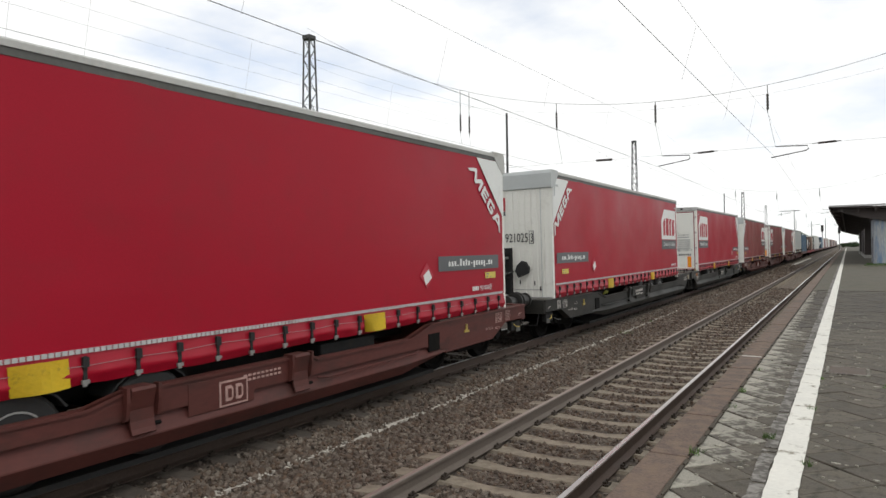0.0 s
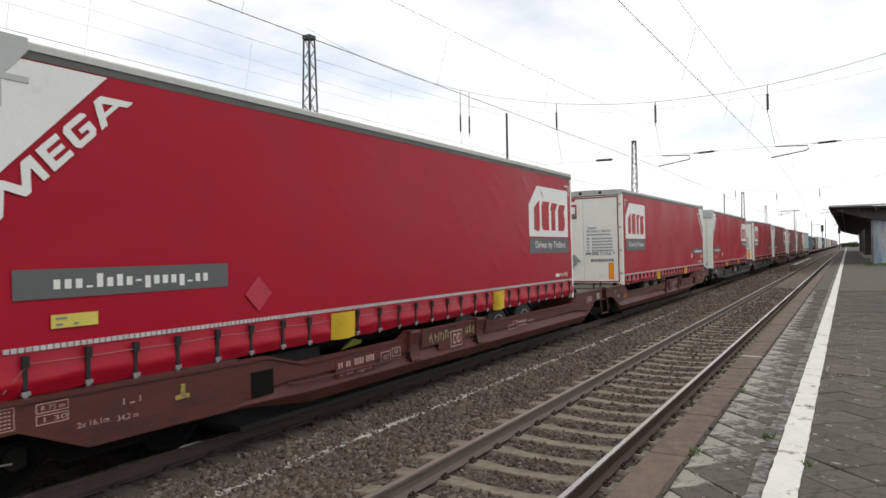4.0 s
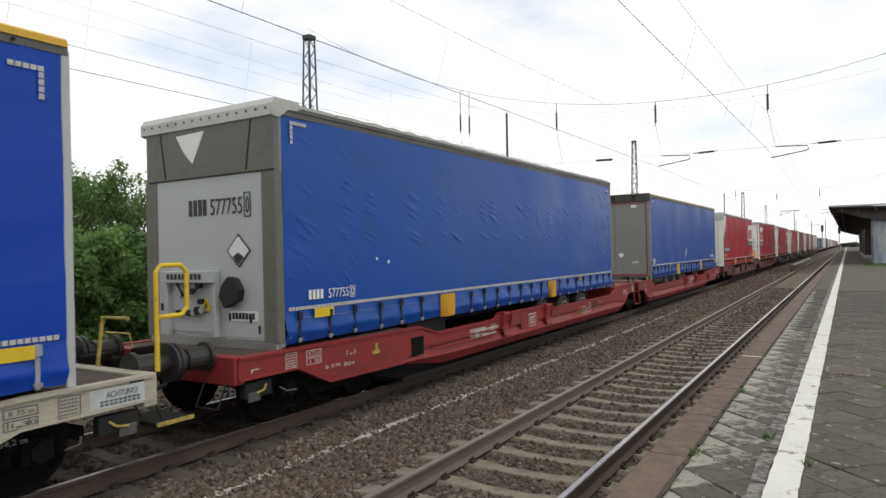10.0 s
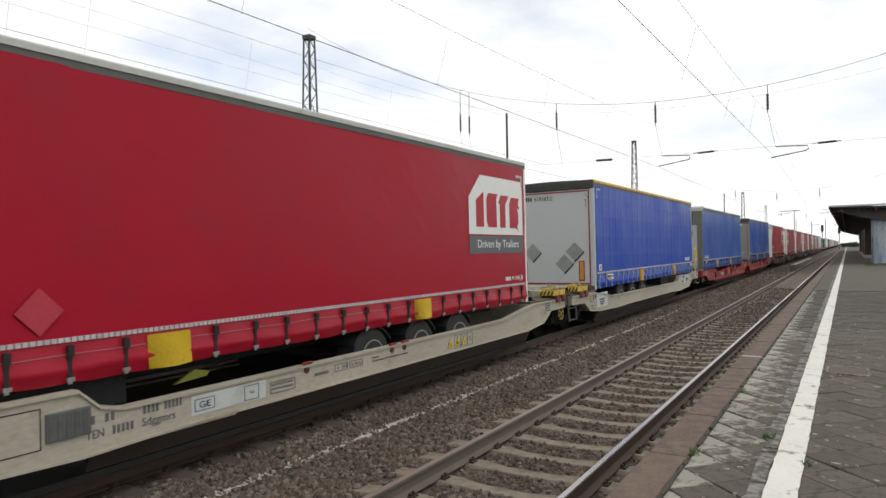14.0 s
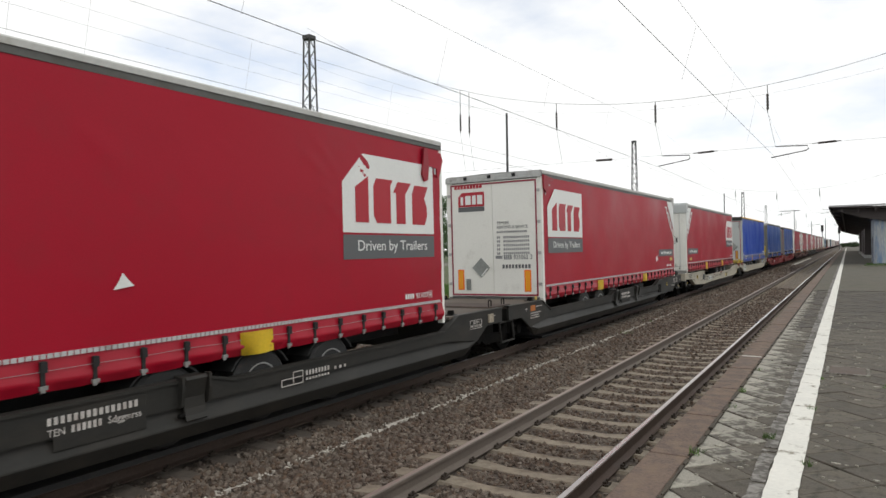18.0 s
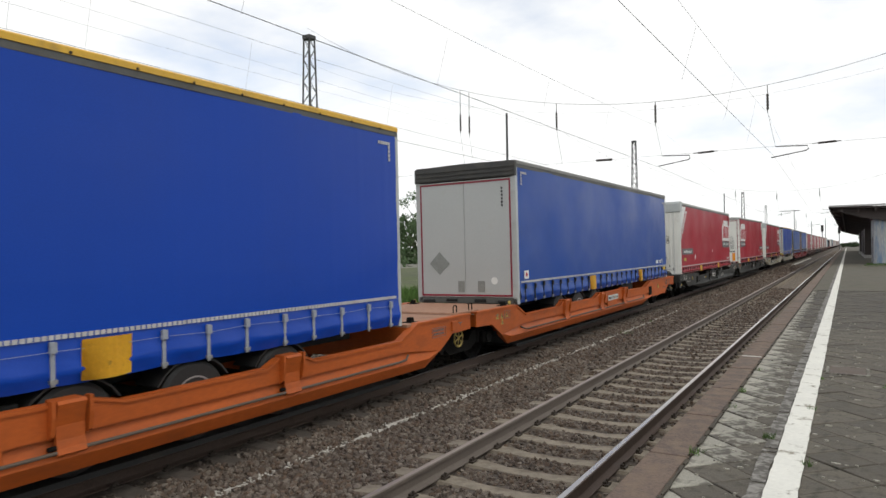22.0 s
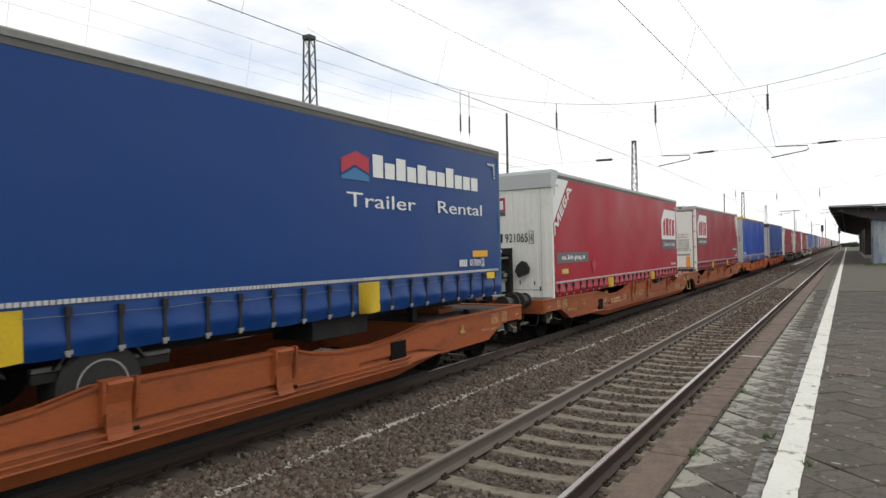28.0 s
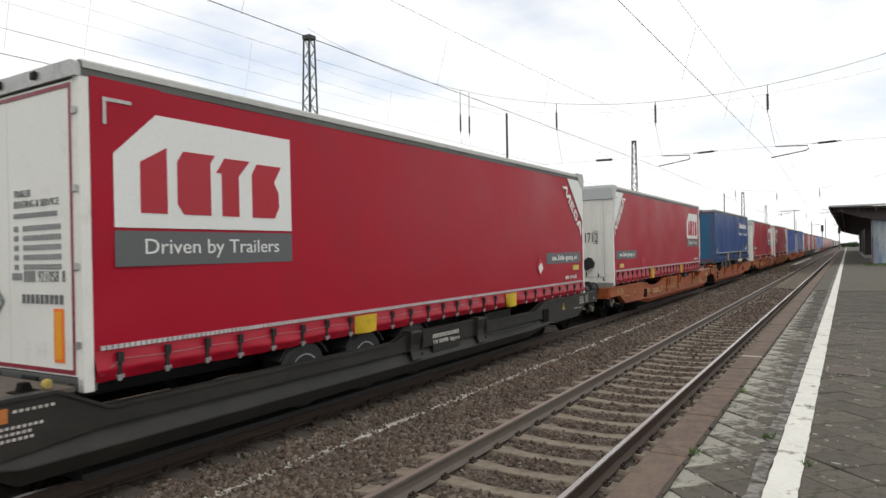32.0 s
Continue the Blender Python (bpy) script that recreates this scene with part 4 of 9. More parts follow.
def rear_doors(root, style, zt, zb):
    """Two door leaves that face back along the track, in a red reflecting outline."""
    top = zt - style.get("head", 0.16)
    z0 = style.get("z0", zb + 0.16)
    mat = style.get("doors", WHITE_PAINT)
    head = style.get("head_mat", ALU)
    bm = bmesh.new()
    prism(bm, [(-1.27, top + 0.01), (1.27, top + 0.01), (1.27, zt - 0.03), (1.2, zt + 0.005), (-1.2, zt + 0.005), (-1.27, zt - 0.03)], -0.035, 0.06, "y")
    part("door_header", bm, head, root)
    if style.get("slats"):
        for k in range(3):
            z = top + 0.03 + k * (zt - top - 0.06) / 3
            part("header_slat", boxes((-1.22, 1.22, -0.06, -0.036, z, z + 0.03)), head, root)
    else:
        if style.get("clamps"):
            part("header_lip", boxes((-1.285, 1.285, -0.06, 0.05, zt + 0.006, zt + 0.028), bevel=0.004), ROOF_TAN, root)
            for x in (-0.80, -0.12, 0.62):
                cl = part("header_clamp", boxes((x, x + 0.16, -0.075, -0.036, zt - 0.13, zt - 0.03), bevel=0.01), BLACK, root)
                part("clamp_tongue", boxes((x + 0.05, x + 0.10, -0.07, -0.036, zt - 0.25, zt - 0.13), bevel=0.006), BLACK, cl)
        for x in () if style.get("clamps") else (-0.75, -0.1, 0.55):
            part("header_clamp", boxes((x, x + 0.09, -0.065, -0.036, zt - 0.10, zt - 0.02), bevel=0.01), CHASSIS, root)
    for a, b in (((-1.16, 1.16),) if style.get("one_leaf") else ((-1.16, -0.005), (0.005, 1.16))):
        leaf = part("door_leaf", boxes((a, b, -0.005, 0.05, z0, top - 0.01), bevel=0.004), mat, root)
        hinge_x = a if a < -1 and not style.get("one_leaf") else b
        for k in range(4):
            z = z0 + 0.3 + k * (top - z0 - 0.6) / 3
            part("hinge", boxes((hinge_x - 0.01 if hinge_x > 0 else hinge_x - 0.075, hinge_x + 0.075 if hinge_x > 0 else hinge_x + 0.01, -0.016, -0.006, z - 0.035, z + 0.035), bevel=0.005), style.get("post", ALU), leaf)
    for x0, x1, za, zc in ((-1.145, 1.145, top - 0.075, top - 0.035), (-1.145, 1.145, z0 + 0.02, z0 + 0.06), (-1.145, -1.11, z0 + 0.06, top - 0.075), (1.11, 1.145, z0 + 0.06, top - 0.075)):
        part("red_outline", boxes((x0, x1, -0.012, -0.006, za, zc)), TAPE_RED, root)
    part("tail_frame", boxes((-1.25, 1.25, 0.0, 0.14, z0 - 0.14, z0 - 0.01), bevel=0.01), style.get("tail", ALU_DARK), root)
    for s in (1, -1):
        part("tail_buffer", boxes((s * 0.8, s * 1.1, -0.06, -0.002, z0 - 0.16, z0 - 0.06), bevel=0.015), BLACK, root)
        part("tail_latch", boxes((s * 0.22, s * 0.50, -0.03, -0.002, z0 - 0.10, z0 - 0.04), bevel=0.006), CHASSIS, root)
        lamp = part("tail_lamp", boxes((s * 0.70, s * 1.12, 0.01, 0.05, z0 - 0.30, z0 - 0.18), bevel=0.01), CHASSIS, root)
        part("lens", boxes((s * 0.74, s * 0.90, 0.0, 0.012, z0 - 0.28, z0 - 0.20)), TAPE_RED, lamp)
        part("lens", boxes((s * 0.92, s * 1.08, 0.0, 0.012, z0 - 0.28, z0 - 0.20)), DECAL_ORANGE, lamp)


def reflector(root, x, z0, z1, w=0.17):
    strip = plate_end("reflector", rect(x, x + w, z0, z1), -0.008, style_red_border, root, "orange reflecting plate")
    plate_end("reflector_face", rect(x + 0.03, x + w - 0.03, z0 + 0.03, z1 - 0.03), -0.013, DECAL_AMBER, strip)


style_red_border = DECAL_ORANGE
CARDBOARD = material("faded_brown_card", (0.20, 0.15, 0.09), 0.8, vary=0.12, fine=25, coarse=4)
DECAL_AMBER = material("amber_reflector", (0.80, 0.32, 0.01), 0.4, vary=0.05)


def front_wall(root, style, zt, zb, number):
    """The bulkhead that faces back along the track, with its connections."""
    mat = style.get("front_wall", WHITE_PAINT)
    z0 = zb + 0.12
    cap_z = style.get("cap_z", zt - 0.39)
    tall = style.get("deflector")
    top = tall[0] if tall else cap_z
    out = [(-1.17, 0.0)]
    x = -1.17
    while x < 1.16:
        out += [(x + 0.012, -0.016), (x + 0.135, -0.016), (x + 0.147, 0.0), (x + 0.16, 0.0)]
        x += 0.16
    out = [(a, b) for a, b in out if a <= 1.17] + [(1.17, 0.0), (1.17, 0.05), (-1.17, 0.05)]
    part("front_wall_panel", prism(bmesh.new(), out, z0, top, "z") if style.get("corrugated", True) else boxes((-1.17, 1.17, -0.015, 0.05, z0, top), bevel=0.01), mat, root)
    if tall:
        part("wind_deflector", prism(bmesh.new(), [(-0.015, tall[0] - 0.02), (-0.045, tall[0]), (-0.045, cap_z + 0.02), (0.05, cap_z + 0.02), (0.05, tall[0] - 0.02)], -1.20, 1.272), tall[1], root)
        for sx in (1, -1):
            part("deflector_seam", prism(bmesh.new(), [(sx * 0.78, tall[0] + 0.02), (sx * 0.80, tall[0] + 0.02), (sx * 0.90, cap_z), (sx * 0.88, cap_z)], -0.052, -0.044, "y"), CHASSIS, root)
        for sx in (1, -1):
            part("wall_post", boxes((sx * 1.02, sx * 1.275, -0.03, 0.10, z0 - 0.05, tall[0] - 0.01), bevel=0.015), style.get("post_wide", mat), root)
    over = 0.055 if not tall else 0.07
    cap = bmesh.new()
    prism(cap, [(-0.02, cap_z - 0.02), (-over, cap_z), (-over, zt - 0.05), (-0.02, zt + 0.03), (0.40, zt + 0.03), (0.40, zt - 0.08), (0.22, cap_z + 0.10), (0.05, cap_z - 0.02)], -1.288, 1.290)
    part("roof_cap", cap, style.get("cap", DOOR_PALE), root)
    if tall:
        bm = bmesh.new()
        for k in range(15):
            x = -1.2 + k * 0.17
            rod(bm, (x, -over - 0.008, zt - 0.10), (x, -over + 0.002, zt - 0.10), 0.018, 6)
        tagged(part("cap_rivets", bm, ALU_DARK, root), kind="stuff")
    part("base_frame", boxes((-1.2, 1.25, -0.03, 0.06, zb - 0.02, z0), bevel=0.01), style.get("tail", GALV), root)
    white = style.get("panel_pale")
    pm = DOOR_PALE if white else CHASSIS
    zp = 2.19 if not white else 1.95
    pan = part("connection_panel", boxes((-0.74, 0.16, -0.03, -0.017, z0 + 0.05, zp - 0.16), bevel=0.004), pm, root, "panel with hose couplings")
    part("panel_post", boxes((-0.80, -0.74, -0.10, -0.017, z0, zp - 0.16), bevel=0.008), pm, pan)
    part("panel_post", boxes((0.16, 0.23, -0.10, -0.017, z0, zp - 0.16), bevel=0.008), pm, pan)
    part("panel_hood", boxes((-0.80, 0.23, -0.13, -0.017, zp - 0.16, zp), bevel=0.008), pm, pan)
    rr = random.Random(number)
    for k in range(11):
        x, z = rr.uniform(-0.66, 0.06), z0 + rr.uniform(0.2, 0.85)
        part("coupling", rod(bmesh.new(), (x, -0.031, z), (x, -0.10, z), rr.uniform(0.025, 0.06), 10), (GALV, CHASSIS, BLACK)[k % 3], pan)
    part("air_hose", tube(bmesh.new(), [(-0.55, -0.08, z0 + 0.7), (-0.40, -0.12, z0 + 0.55), (-0.15, -0.12, z0 + 0.60), (0.0, -0.08, z0 + 0.78)], 0.018, 6), BLACK, pan)
    part("hose_pocket", prism(bmesh.new(), [(0.33, 1.62), (0.42, 1.47), (0.66, 1.57), (0.69, 1.70), (0.60, 1.84), (0.50, 1.87), (0.38, 1.76)], -0.13, -0.018, "y"), BLACK, root, "black plastic hose pocket, tilted")
    if not tall:
        # scuffed inner plate, shelf and hoses that fill the panel, and the wall's lower frame
        part("inner_plate", boxes((-0.32, 0.02, -0.05, -0.031, z0 + 0.12, z0 + 0.42), bevel=0.006), DOOR_PALE, pan, "scuffed pale inner plate")
        part("panel_shelf", boxes((-0.74, 0.16, -0.12, -0.031, z0 + 0.44, z0 + 0.48), bevel=0.006), CHASSIS, pan)
        part("panel_pipe", tube(bmesh.new(), [(-0.72, -0.09, zp - 0.24), (-0.2, -0.12, zp - 0.26), (0.14, -0.09, zp - 0.24)], 0.035, 8), DOOR_GREY, pan)
        for k in range(4):
            a = rr.uniform(-0.6, 0.0)
            part("air_hose", tube(bmesh.new(), [(a, -0.06, z0 + 0.85), (a - 0.05, -0.13, z0 + 0.70), (a + rr.uniform(0.05, 0.25), -0.14, z0 + 0.56), (a + 0.3, -0.07, z0 + 0.62)], 0.014, 6), (BLACK, CHASSIS, BLACK, DOOR_GREY)[k], pan)
        for x0, x1 in ((-1.05, -0.82), (0.26, 1.0)):
            part("tread_strip", boxes((x0, x1, -0.024, -0.017, z0 + 0.16, z0 + 0.18)), ALU, root)
        part("seam_post", boxes((0.985, 1.0, -0.03, -0.017, z0, top), bevel=0.004), DOOR_PALE, root)
        part("seam_post", boxes((-0.42, -0.405, -0.028, -0.017, zp, top), bevel=0.004), DOOR_PALE, root)
        if rr.random() < 0.75:
            plate_end("cardboard_placard", [(-1.06, 1.72), (-0.84, 2.02), (-0.80, 1.98), (-0.80, 1.52)], -0.030, CARDBOARD, root, "faded brown placard")
    for x, z in ((0.42, 1.40), (0.80, 1.38), (-0.95, 1.5), (0.95, 1.25)):
        part("grab_hook", boxes((x - 0.012, x + 0.012, -0.04, -0.017, z - 0.10, z), bevel=0.004), CHASSIS, root)
    zn = style.get("zn", 2.33)
    ns = style.get("nsize", 0.215)
    xa = style.get("xn", -0.38)
    y = -0.022 if not tall else -0.020
    bars_end(char_bars(xa, xa + 0.38, zn, zn + ns, 4, 0.3), y, DECAL_BLACK, root)
    lettering(number[:-1], ns, on_end(xa + 0.42, y - 0.004, zn), DECAL_BLACK, root, 0.60)
    b = xa + 1.06
    frame_ = [(b, b + 0.012, zn - 0.05, zn + ns + 0.05), (b + 0.108, b + 0.12, zn - 0.05, zn + ns + 0.05), (b + 0.012, b + 0.108, zn - 0.05, zn - 0.038), (b + 0.012, b + 0.108, zn + ns + 0.038, zn + ns + 0.05)]
    bars_end(frame_, y, DECAL_BLACK, root, "number_box")
    lettering(number[-1], ns, on_end(b + 0.03, y - 0.004, zn), DECAL_BLACK, root, 0.06)
    bars_end(char_bars(-0.70, 0.02, zp - 0.115, zp - 0.04, 9, 0.3), -0.1305, DECAL_WHITE if not white else DECAL_BLACK, root)


def mark_blocks(scale, c, z, put, parent):
    """A company mark as plain red blocks: one slant-topped bar and three blocks."""
    w, h = 0.26 * scale, 0.565 * scale
    shapes = [[(0, 0), (w, 0), (w, h * 1.02), (0, h * 0.76)],
              [(w * 1.40, h * 0.16), (w * 1.65, 0), (w * 2.80, 0), (w * 2.80, h * 0.86), (w * 3.0, h), (w * 1.65, h), (w * 1.40, h * 0.82)],
              [(w * 3.3, 0), (w * 4.1, 0), (w * 4.1, h * 0.70), (w * 4.65, h * 0.98), (w * 3.45, h * 0.98), (w * 3.05, h * 0.72), (w * 3.3, h * 0.72)],
              [(w * 4.75, 0), (w * 5.9, 0), (w * 6.15, h * 0.2), (w * 6.15, h * 0.45), (w * 5.9, h * 0.66), (w * 6.3, h * 0.95), (w * 5.0, h * 0.95), (w * 4.75, h * 0.75)]]
    for s in shapes:
        put("mark_block", [(c + a, z + b) for a, b in s], DECAL_RED, parent)


def model_word(parent, y, z, turn):
    """The bold slanted model word along a white corner: four letters of straight strokes."""
    c, s_ = math.cos(math.radians(turn)), math.sin(math.radians(turn))
    h = 0.237
    letter_m = [(-0.02, 0), (0.20, h), (0.26, 0.225), (0.35, 0.085), (0.48, h), (0.59, h), (0.59, 0), (0.52, 0), (0.515, 0.155), (0.37, 0), (0.31, 0), (0.215, 0.155), (0.05, 0)]
    letter_e = [(0.65, 0), (0.90, 0), (0.90, 0.055), (0.725, 0.055), (0.725, 0.095), (0.88, 0.095), (0.88, 0.142), (0.725, 0.142), (0.725, 0.182), (0.90, 0.182), (0.90, h), (0.65, h)]
    letter_g = [(1.24, 0.182), (1.24, 0.21), (1.21, h), (1.00, h), (0.955, 0.20), (0.955, 0.04), (0.995, 0), (1.19, 0), (1.235, 0.04), (1.235, 0.135), (1.09, 0.135), (1.09, 0.09), (1.165, 0.09), (1.165, 0.055), (1.03, 0.055), (1.03, 0.182)]
    letter_a = [(1.27, 0), (1.395, h), (1.49, h), (1.73, 0), (1.645, 0), (1.45, 0.18), (1.355, 0)]
    bar_a = [(1.387, 0.06), (1.58, 0.06), (1.537, 0.10), (1.408, 0.10)]
    for strokes in ((letter_m,), (letter_e,), (letter_g,), (letter_a, bar_a)):
        bm = bmesh.new()
        for out in strokes:
            prism(bm, [(y + a * c - b * s_, z + a * s_ + b * c) for a, b in out], 1.2785, 1.2835)
        part("lettering", bm, DECAL_WHITE, parent)


def red_trailer(s, rear_near, number, style=None, side_number=True):
    st = dict(tarp=RED_TARP, edge=ALU_DARK, roof=ROOF_WHITE, flaps=None, cap=DOOR_PALE)
    st.update(style or {})
    zt, zl, zb = st.get("zt", 3.97), st.get("zl", 1.27), st.get("zb", 0.88)
    st.setdefault("zs", 0.985)
    st.setdefault("straps", 27)
    up = st.get("up", 0.0)
    root = on_train("semi_trailer", s, st.get("label", "red curtain-sided semi-trailer with " + ("white rear doors" if rear_near else "a white corrugated front wall")), "trailer", "semi-trailers on the train")

    def Y(a, b):
        return (a, b) if rear_near else (LENGTH - b, LENGTH - a)
    st["flaps"] = [(a, a + 0.51) for a in st["flaps_at"]] if st.get("flaps_at") else [Y(4.03, 4.56), Y(8.93, 9.45)]
    rise = 0.10 if rear_near else 0.0
    zt += 0.0 if rear_near else 0.04
    st["lift"] = lambda y: (rise if rear_near else 0.02) * y / LENGTH
    tarp(root, st, number, zt, zl, zb)
    shell(root, st, zt, zb, rear_near)
    if rear_near:
        zf = zt + rise
        part("roof_cap", prism(bmesh.new(), [(LENGTH + 0.02, zf - 0.38), (LENGTH + 0.05, zf - 0.36), (LENGTH + 0.05, zf - 0.05), (LENGTH + 0.0, zf + 0.03), (LENGTH - 0.40, zf + 0.03), (LENGTH - 0.40, zf - 0.08), (LENGTH - 0.22, zf - 0.26), (LENGTH - 0.05, zf - 0.38)], -1.288, 1.290), ROOF_WHITE, root)

    def put(name, outline, mat, parent):
        return plate_side(name, outline, 1.2785, mat, parent)
    a, b = Y(0.32, 2.70)
    a, b = (st["panel_at"], st["panel_at"] + 2.38) if st.get("panel_at") else (a, b)
    panel = plate_side("company_panel", [(a, 2.43 + up), (b, 2.43 + up), (b, 3.58 + up * 0.5), (a + 0.47, 3.58 + up * 0.5), (a, 3.14 + up * 0.5)], 1.2730, DECAL_WHITE, root, "white company panel")
    mark_blocks(1.18, a + 0.28, 2.58 + up * 0.7, put, panel)
    slogan = plate_side("slogan_panel", rect(a, b, 2.05 + up * 1.5, 2.40 + up), 1.2730, DECAL_GREY, root, "dark grey slogan panel")
    lettering("Driven by Trailers", 0.155, on_side(1.283, a + 0.30, 2.17 + up * 1.2), DECAL_WHITE, slogan, 1.83)
    # white corner at the front with a model word along its edge
    zc = zt + rise - 0.16
    if rear_near:
        put("white_corner", [(12.48, zc), (13.56, zc), (13.56, 2.80)], DECAL_WHITE, root)
        model_word(root, 12.15, 3.668 + up * 0.6, -43.6)
    else:
        put("white_corner", [(0.04, zc), (1.12, zc), (0.04, 2.74)], DECAL_WHITE, root)
        model_word(root, 0.141, 2.458 + up * 0.6, 44.0)
    a, b = (11.02, 13.31) if rear_near else (0.24, 2.52)
    web = plate_side("web_panel", rect(a, b, 1.79, 2.05), 1.2730, DECAL_GREY, root, "dark grey panel with pale writing")
    bars_side([(y0, y1, 1.87 + lo, 1.87 + hi) for (y0, y1, z, q), (lo, hi) in zip(char_bars(a + 0.34, b - 0.24, 1.87, 1.9, 17, 0.42), ((0, 0.085), (0, 0.085), (0, 0.085), (0, 0.02), (0, 0.125), (0, 0.085), (0, 0.11), (0, 0.085), (0.035, 0.055), (-0.035, 0.085), (0, 0.085), (0, 0.085), (0, 0.085), (-0.035, 0.085), (0, 0.02), (0, 0.085), (0, 0.085)))], 1.2775, DECAL_WHITE, web)
    a = 12.72 if rear_near else 0.55
    zk = 1.60 if rear_near else 1.525
    st_ = plate_side("warning_sticker", rect(a, a + 0.43, zk, zk + 0.12), 1.281, LABEL_YELLOW, root)
    bars_side([(a + 0.04, a + 0.14, zk + 0.075, zk + 0.095), (a + 0.04, a + 0.10, zk + 0.02, zk + 0.04), (a + 0.2, a + 0.24, zk + 0.02, zk + 0.04)], 1.286, TEXT_GREY, st_)
    c = st.get("placard_at", 10.63) if rear_near else (3.30 if up else 2.97)
    plac = plate_side("placard", diamond(c, 1.74 if rear_near else 1.68, 0.21), 1.281, PLACARD_RED, root, "faded red warning placard")
    dz = 0.0 if rear_near else 0.06
    if st.get("peeled", rear_near):
        plate_side("peeled_patch", [(c - 0.04, 1.58 - dz), (c + 0.15, 1.70 - dz), (c + 0.05, 1.84 - dz), (c - 0.11, 1.74 - dz)], 1.286, DECAL_WHITE, plac)
    if side_number:
        a = 12.20 if rear_near else st.get("panel_at", 10.92) + 1.48
        zn = zl + 0.12
        bars_side(char_bars(a, a + 0.26, zn, zn + 0.08, 4, 0.3), 1.281, DECAL_WHITE, root)
        lettering(number[:-1], 0.08, on_side(1.283, a + 0.30, zn), DECAL_WHITE, root, 0.37)
        lettering(number[-1], 0.08, on_side(1.283, a + 0.715, zn), DECAL_WHITE, root, 0.035)
        b = a + 0.69
        bars_side([(b, b + 0.007, zn - 0.017, zn + 0.097), (b + 0.083, b + 0.09, zn - 0.017, zn + 0.097), (b + 0.007, b + 0.083, zn - 0.017, zn - 0.010), (b + 0.007, b + 0.083, zn + 0.09, zn + 0.097)], 1.281, DECAL_WHITE, root, "number_box")
    # small tape angle at the rear top corner
    if rear_near:
        bars_side([(0.22, 0.52, zt - 0.34, zt - 0.305), (0.22, 0.255, zt - 0.56, zt - 0.34)], 1.277, TAPE, root, "corner_tape")
    else:
        bars_side([(LENGTH - 0.52, LENGTH - 0.22, zt - 0.34, zt - 0.29), (LENGTH - 0.27, LENGTH - 0.22, zt - 0.56, zt - 0.34)], 1.277, TAPE, root, "corner_tape")
        bars_side([(0.12, 0.40, zt - 0.36, zt - 0.31), (0.12, 0.18, zt - 0.60, zt - 0.36)], 1.287, DOOR_PALE, root, "corner_tape")
    if rear_near:
        rear_doors(root, st, zt, zb)
        # company panel, writing and plates on the doors
        bars_end(char_bars(-1.03, -0.25, 3.66, 3.75, 9, 0.2), -0.008, DECAL_RED, root)
        pan = plate_end("company_panel", [(-0.93, 3.22), (-0.21, 3.22), (-0.21, 3.57), (-0.82, 3.57), (-0.93, 3.47)], -0.007, DECAL_RED, root)
        bars_end([(-0.86, -0.79, 3.27, 3.47), (-0.73, -0.58, 3.27, 3.49), (-0.54, -0.44, 3.27, 3.49), (-0.40, -0.26, 3.27, 3.49)], -0.0115, DECAL_WHITE, pan)
        bars_end([(-0.93, -0.21, 3.10, 3.215)], -0.008, DECAL_GREY, pan)
        lettering("TRAILER", 0.07, on_end(0.11, -0.009, 2.76), DECAL_GREY, root, 0.32)
        lettering("RENTING & SERVICE", 0.07, on_end(0.11, -0.009, 2.655), DECAL_GREY, root, 0.80)
        rows = char_bars(0.11, 0.90, 2.55, 2.60, 17, 0.35)
        for k in range(5):
            z = 2.42 - k * 0.095
            rows += char_bars(0.11, 0.20, z, z + 0.055, 2, 0.35) + char_bars(0.28, 0.96, z, z + 0.055, 13, 0.38)
        rows += [(0.06, 0.24, 1.94, 2.01)] + char_bars(0.28, 0.50, 1.92, 2.03, 4, 0.3)
        bars_end(rows, -0.008, TEXT_GREY, root)
        lettering(number[:-1], 0.11, on_end(0.53, -0.009, 1.92), DECAL_GREY, root, 0.36)
        lettering(number[-1], 0.11, on_end(0.95, -0.009, 1.92), DECAL_GREY, root, 0.05)
        bars_end(char_bars(0.24, 0.99, 1.71, 1.80, 9, 0.35), -0.008, DECAL_GREY, root)
        reflector(root, -0.98, 1.19, 1.69)
        reflector(root, 0.80, 1.16, 1.67)
        pl = plate_end("placard_holder", diamond(-0.33, 1.73, 0.24), -0.016, DECAL_SILVER, root, "bare metal placard holder")
        plate_end("placard_rest", [(-0.34, 1.53), (-0.30, 1.53), (-0.13, 1.72), (-0.17, 1.72)], -0.021, DECAL_WHITE, pl)
        part("document_box", boxes((-0.74, -0.62, -0.04, -0.006, 1.19, 1.46), bevel=0.008), DOOR_GREY, root)
    else:
        front_wall(root, st, zt + rise, zb, number)
        mx, mz = st.get("mark_at", (0.0, -0.06))
        pan = plate_end("company_panel", [(mx + a, mz + b) for a, b in ((-0.54, 3.16), (0.06, 3.16), (0.06, 3.49), (-0.46, 3.49), (-0.54, 3.41))], -0.019, DECAL_RED, root)
        bars_end([(mx + a, mx + b, mz + 3.20, mz + c) for a, b, c in ((-0.49, -0.43, 3.40), (-0.38, -0.26, 3.42), (-0.22, -0.14, 3.42), (-0.10, 0.01, 3.42))], -0.0235, DECAL_WHITE, pan)
        bars_end([(mx - 0.54, mx + 0.06, mz + 3.05, mz + 3.155)], -0.020, DECAL_GREY, pan)
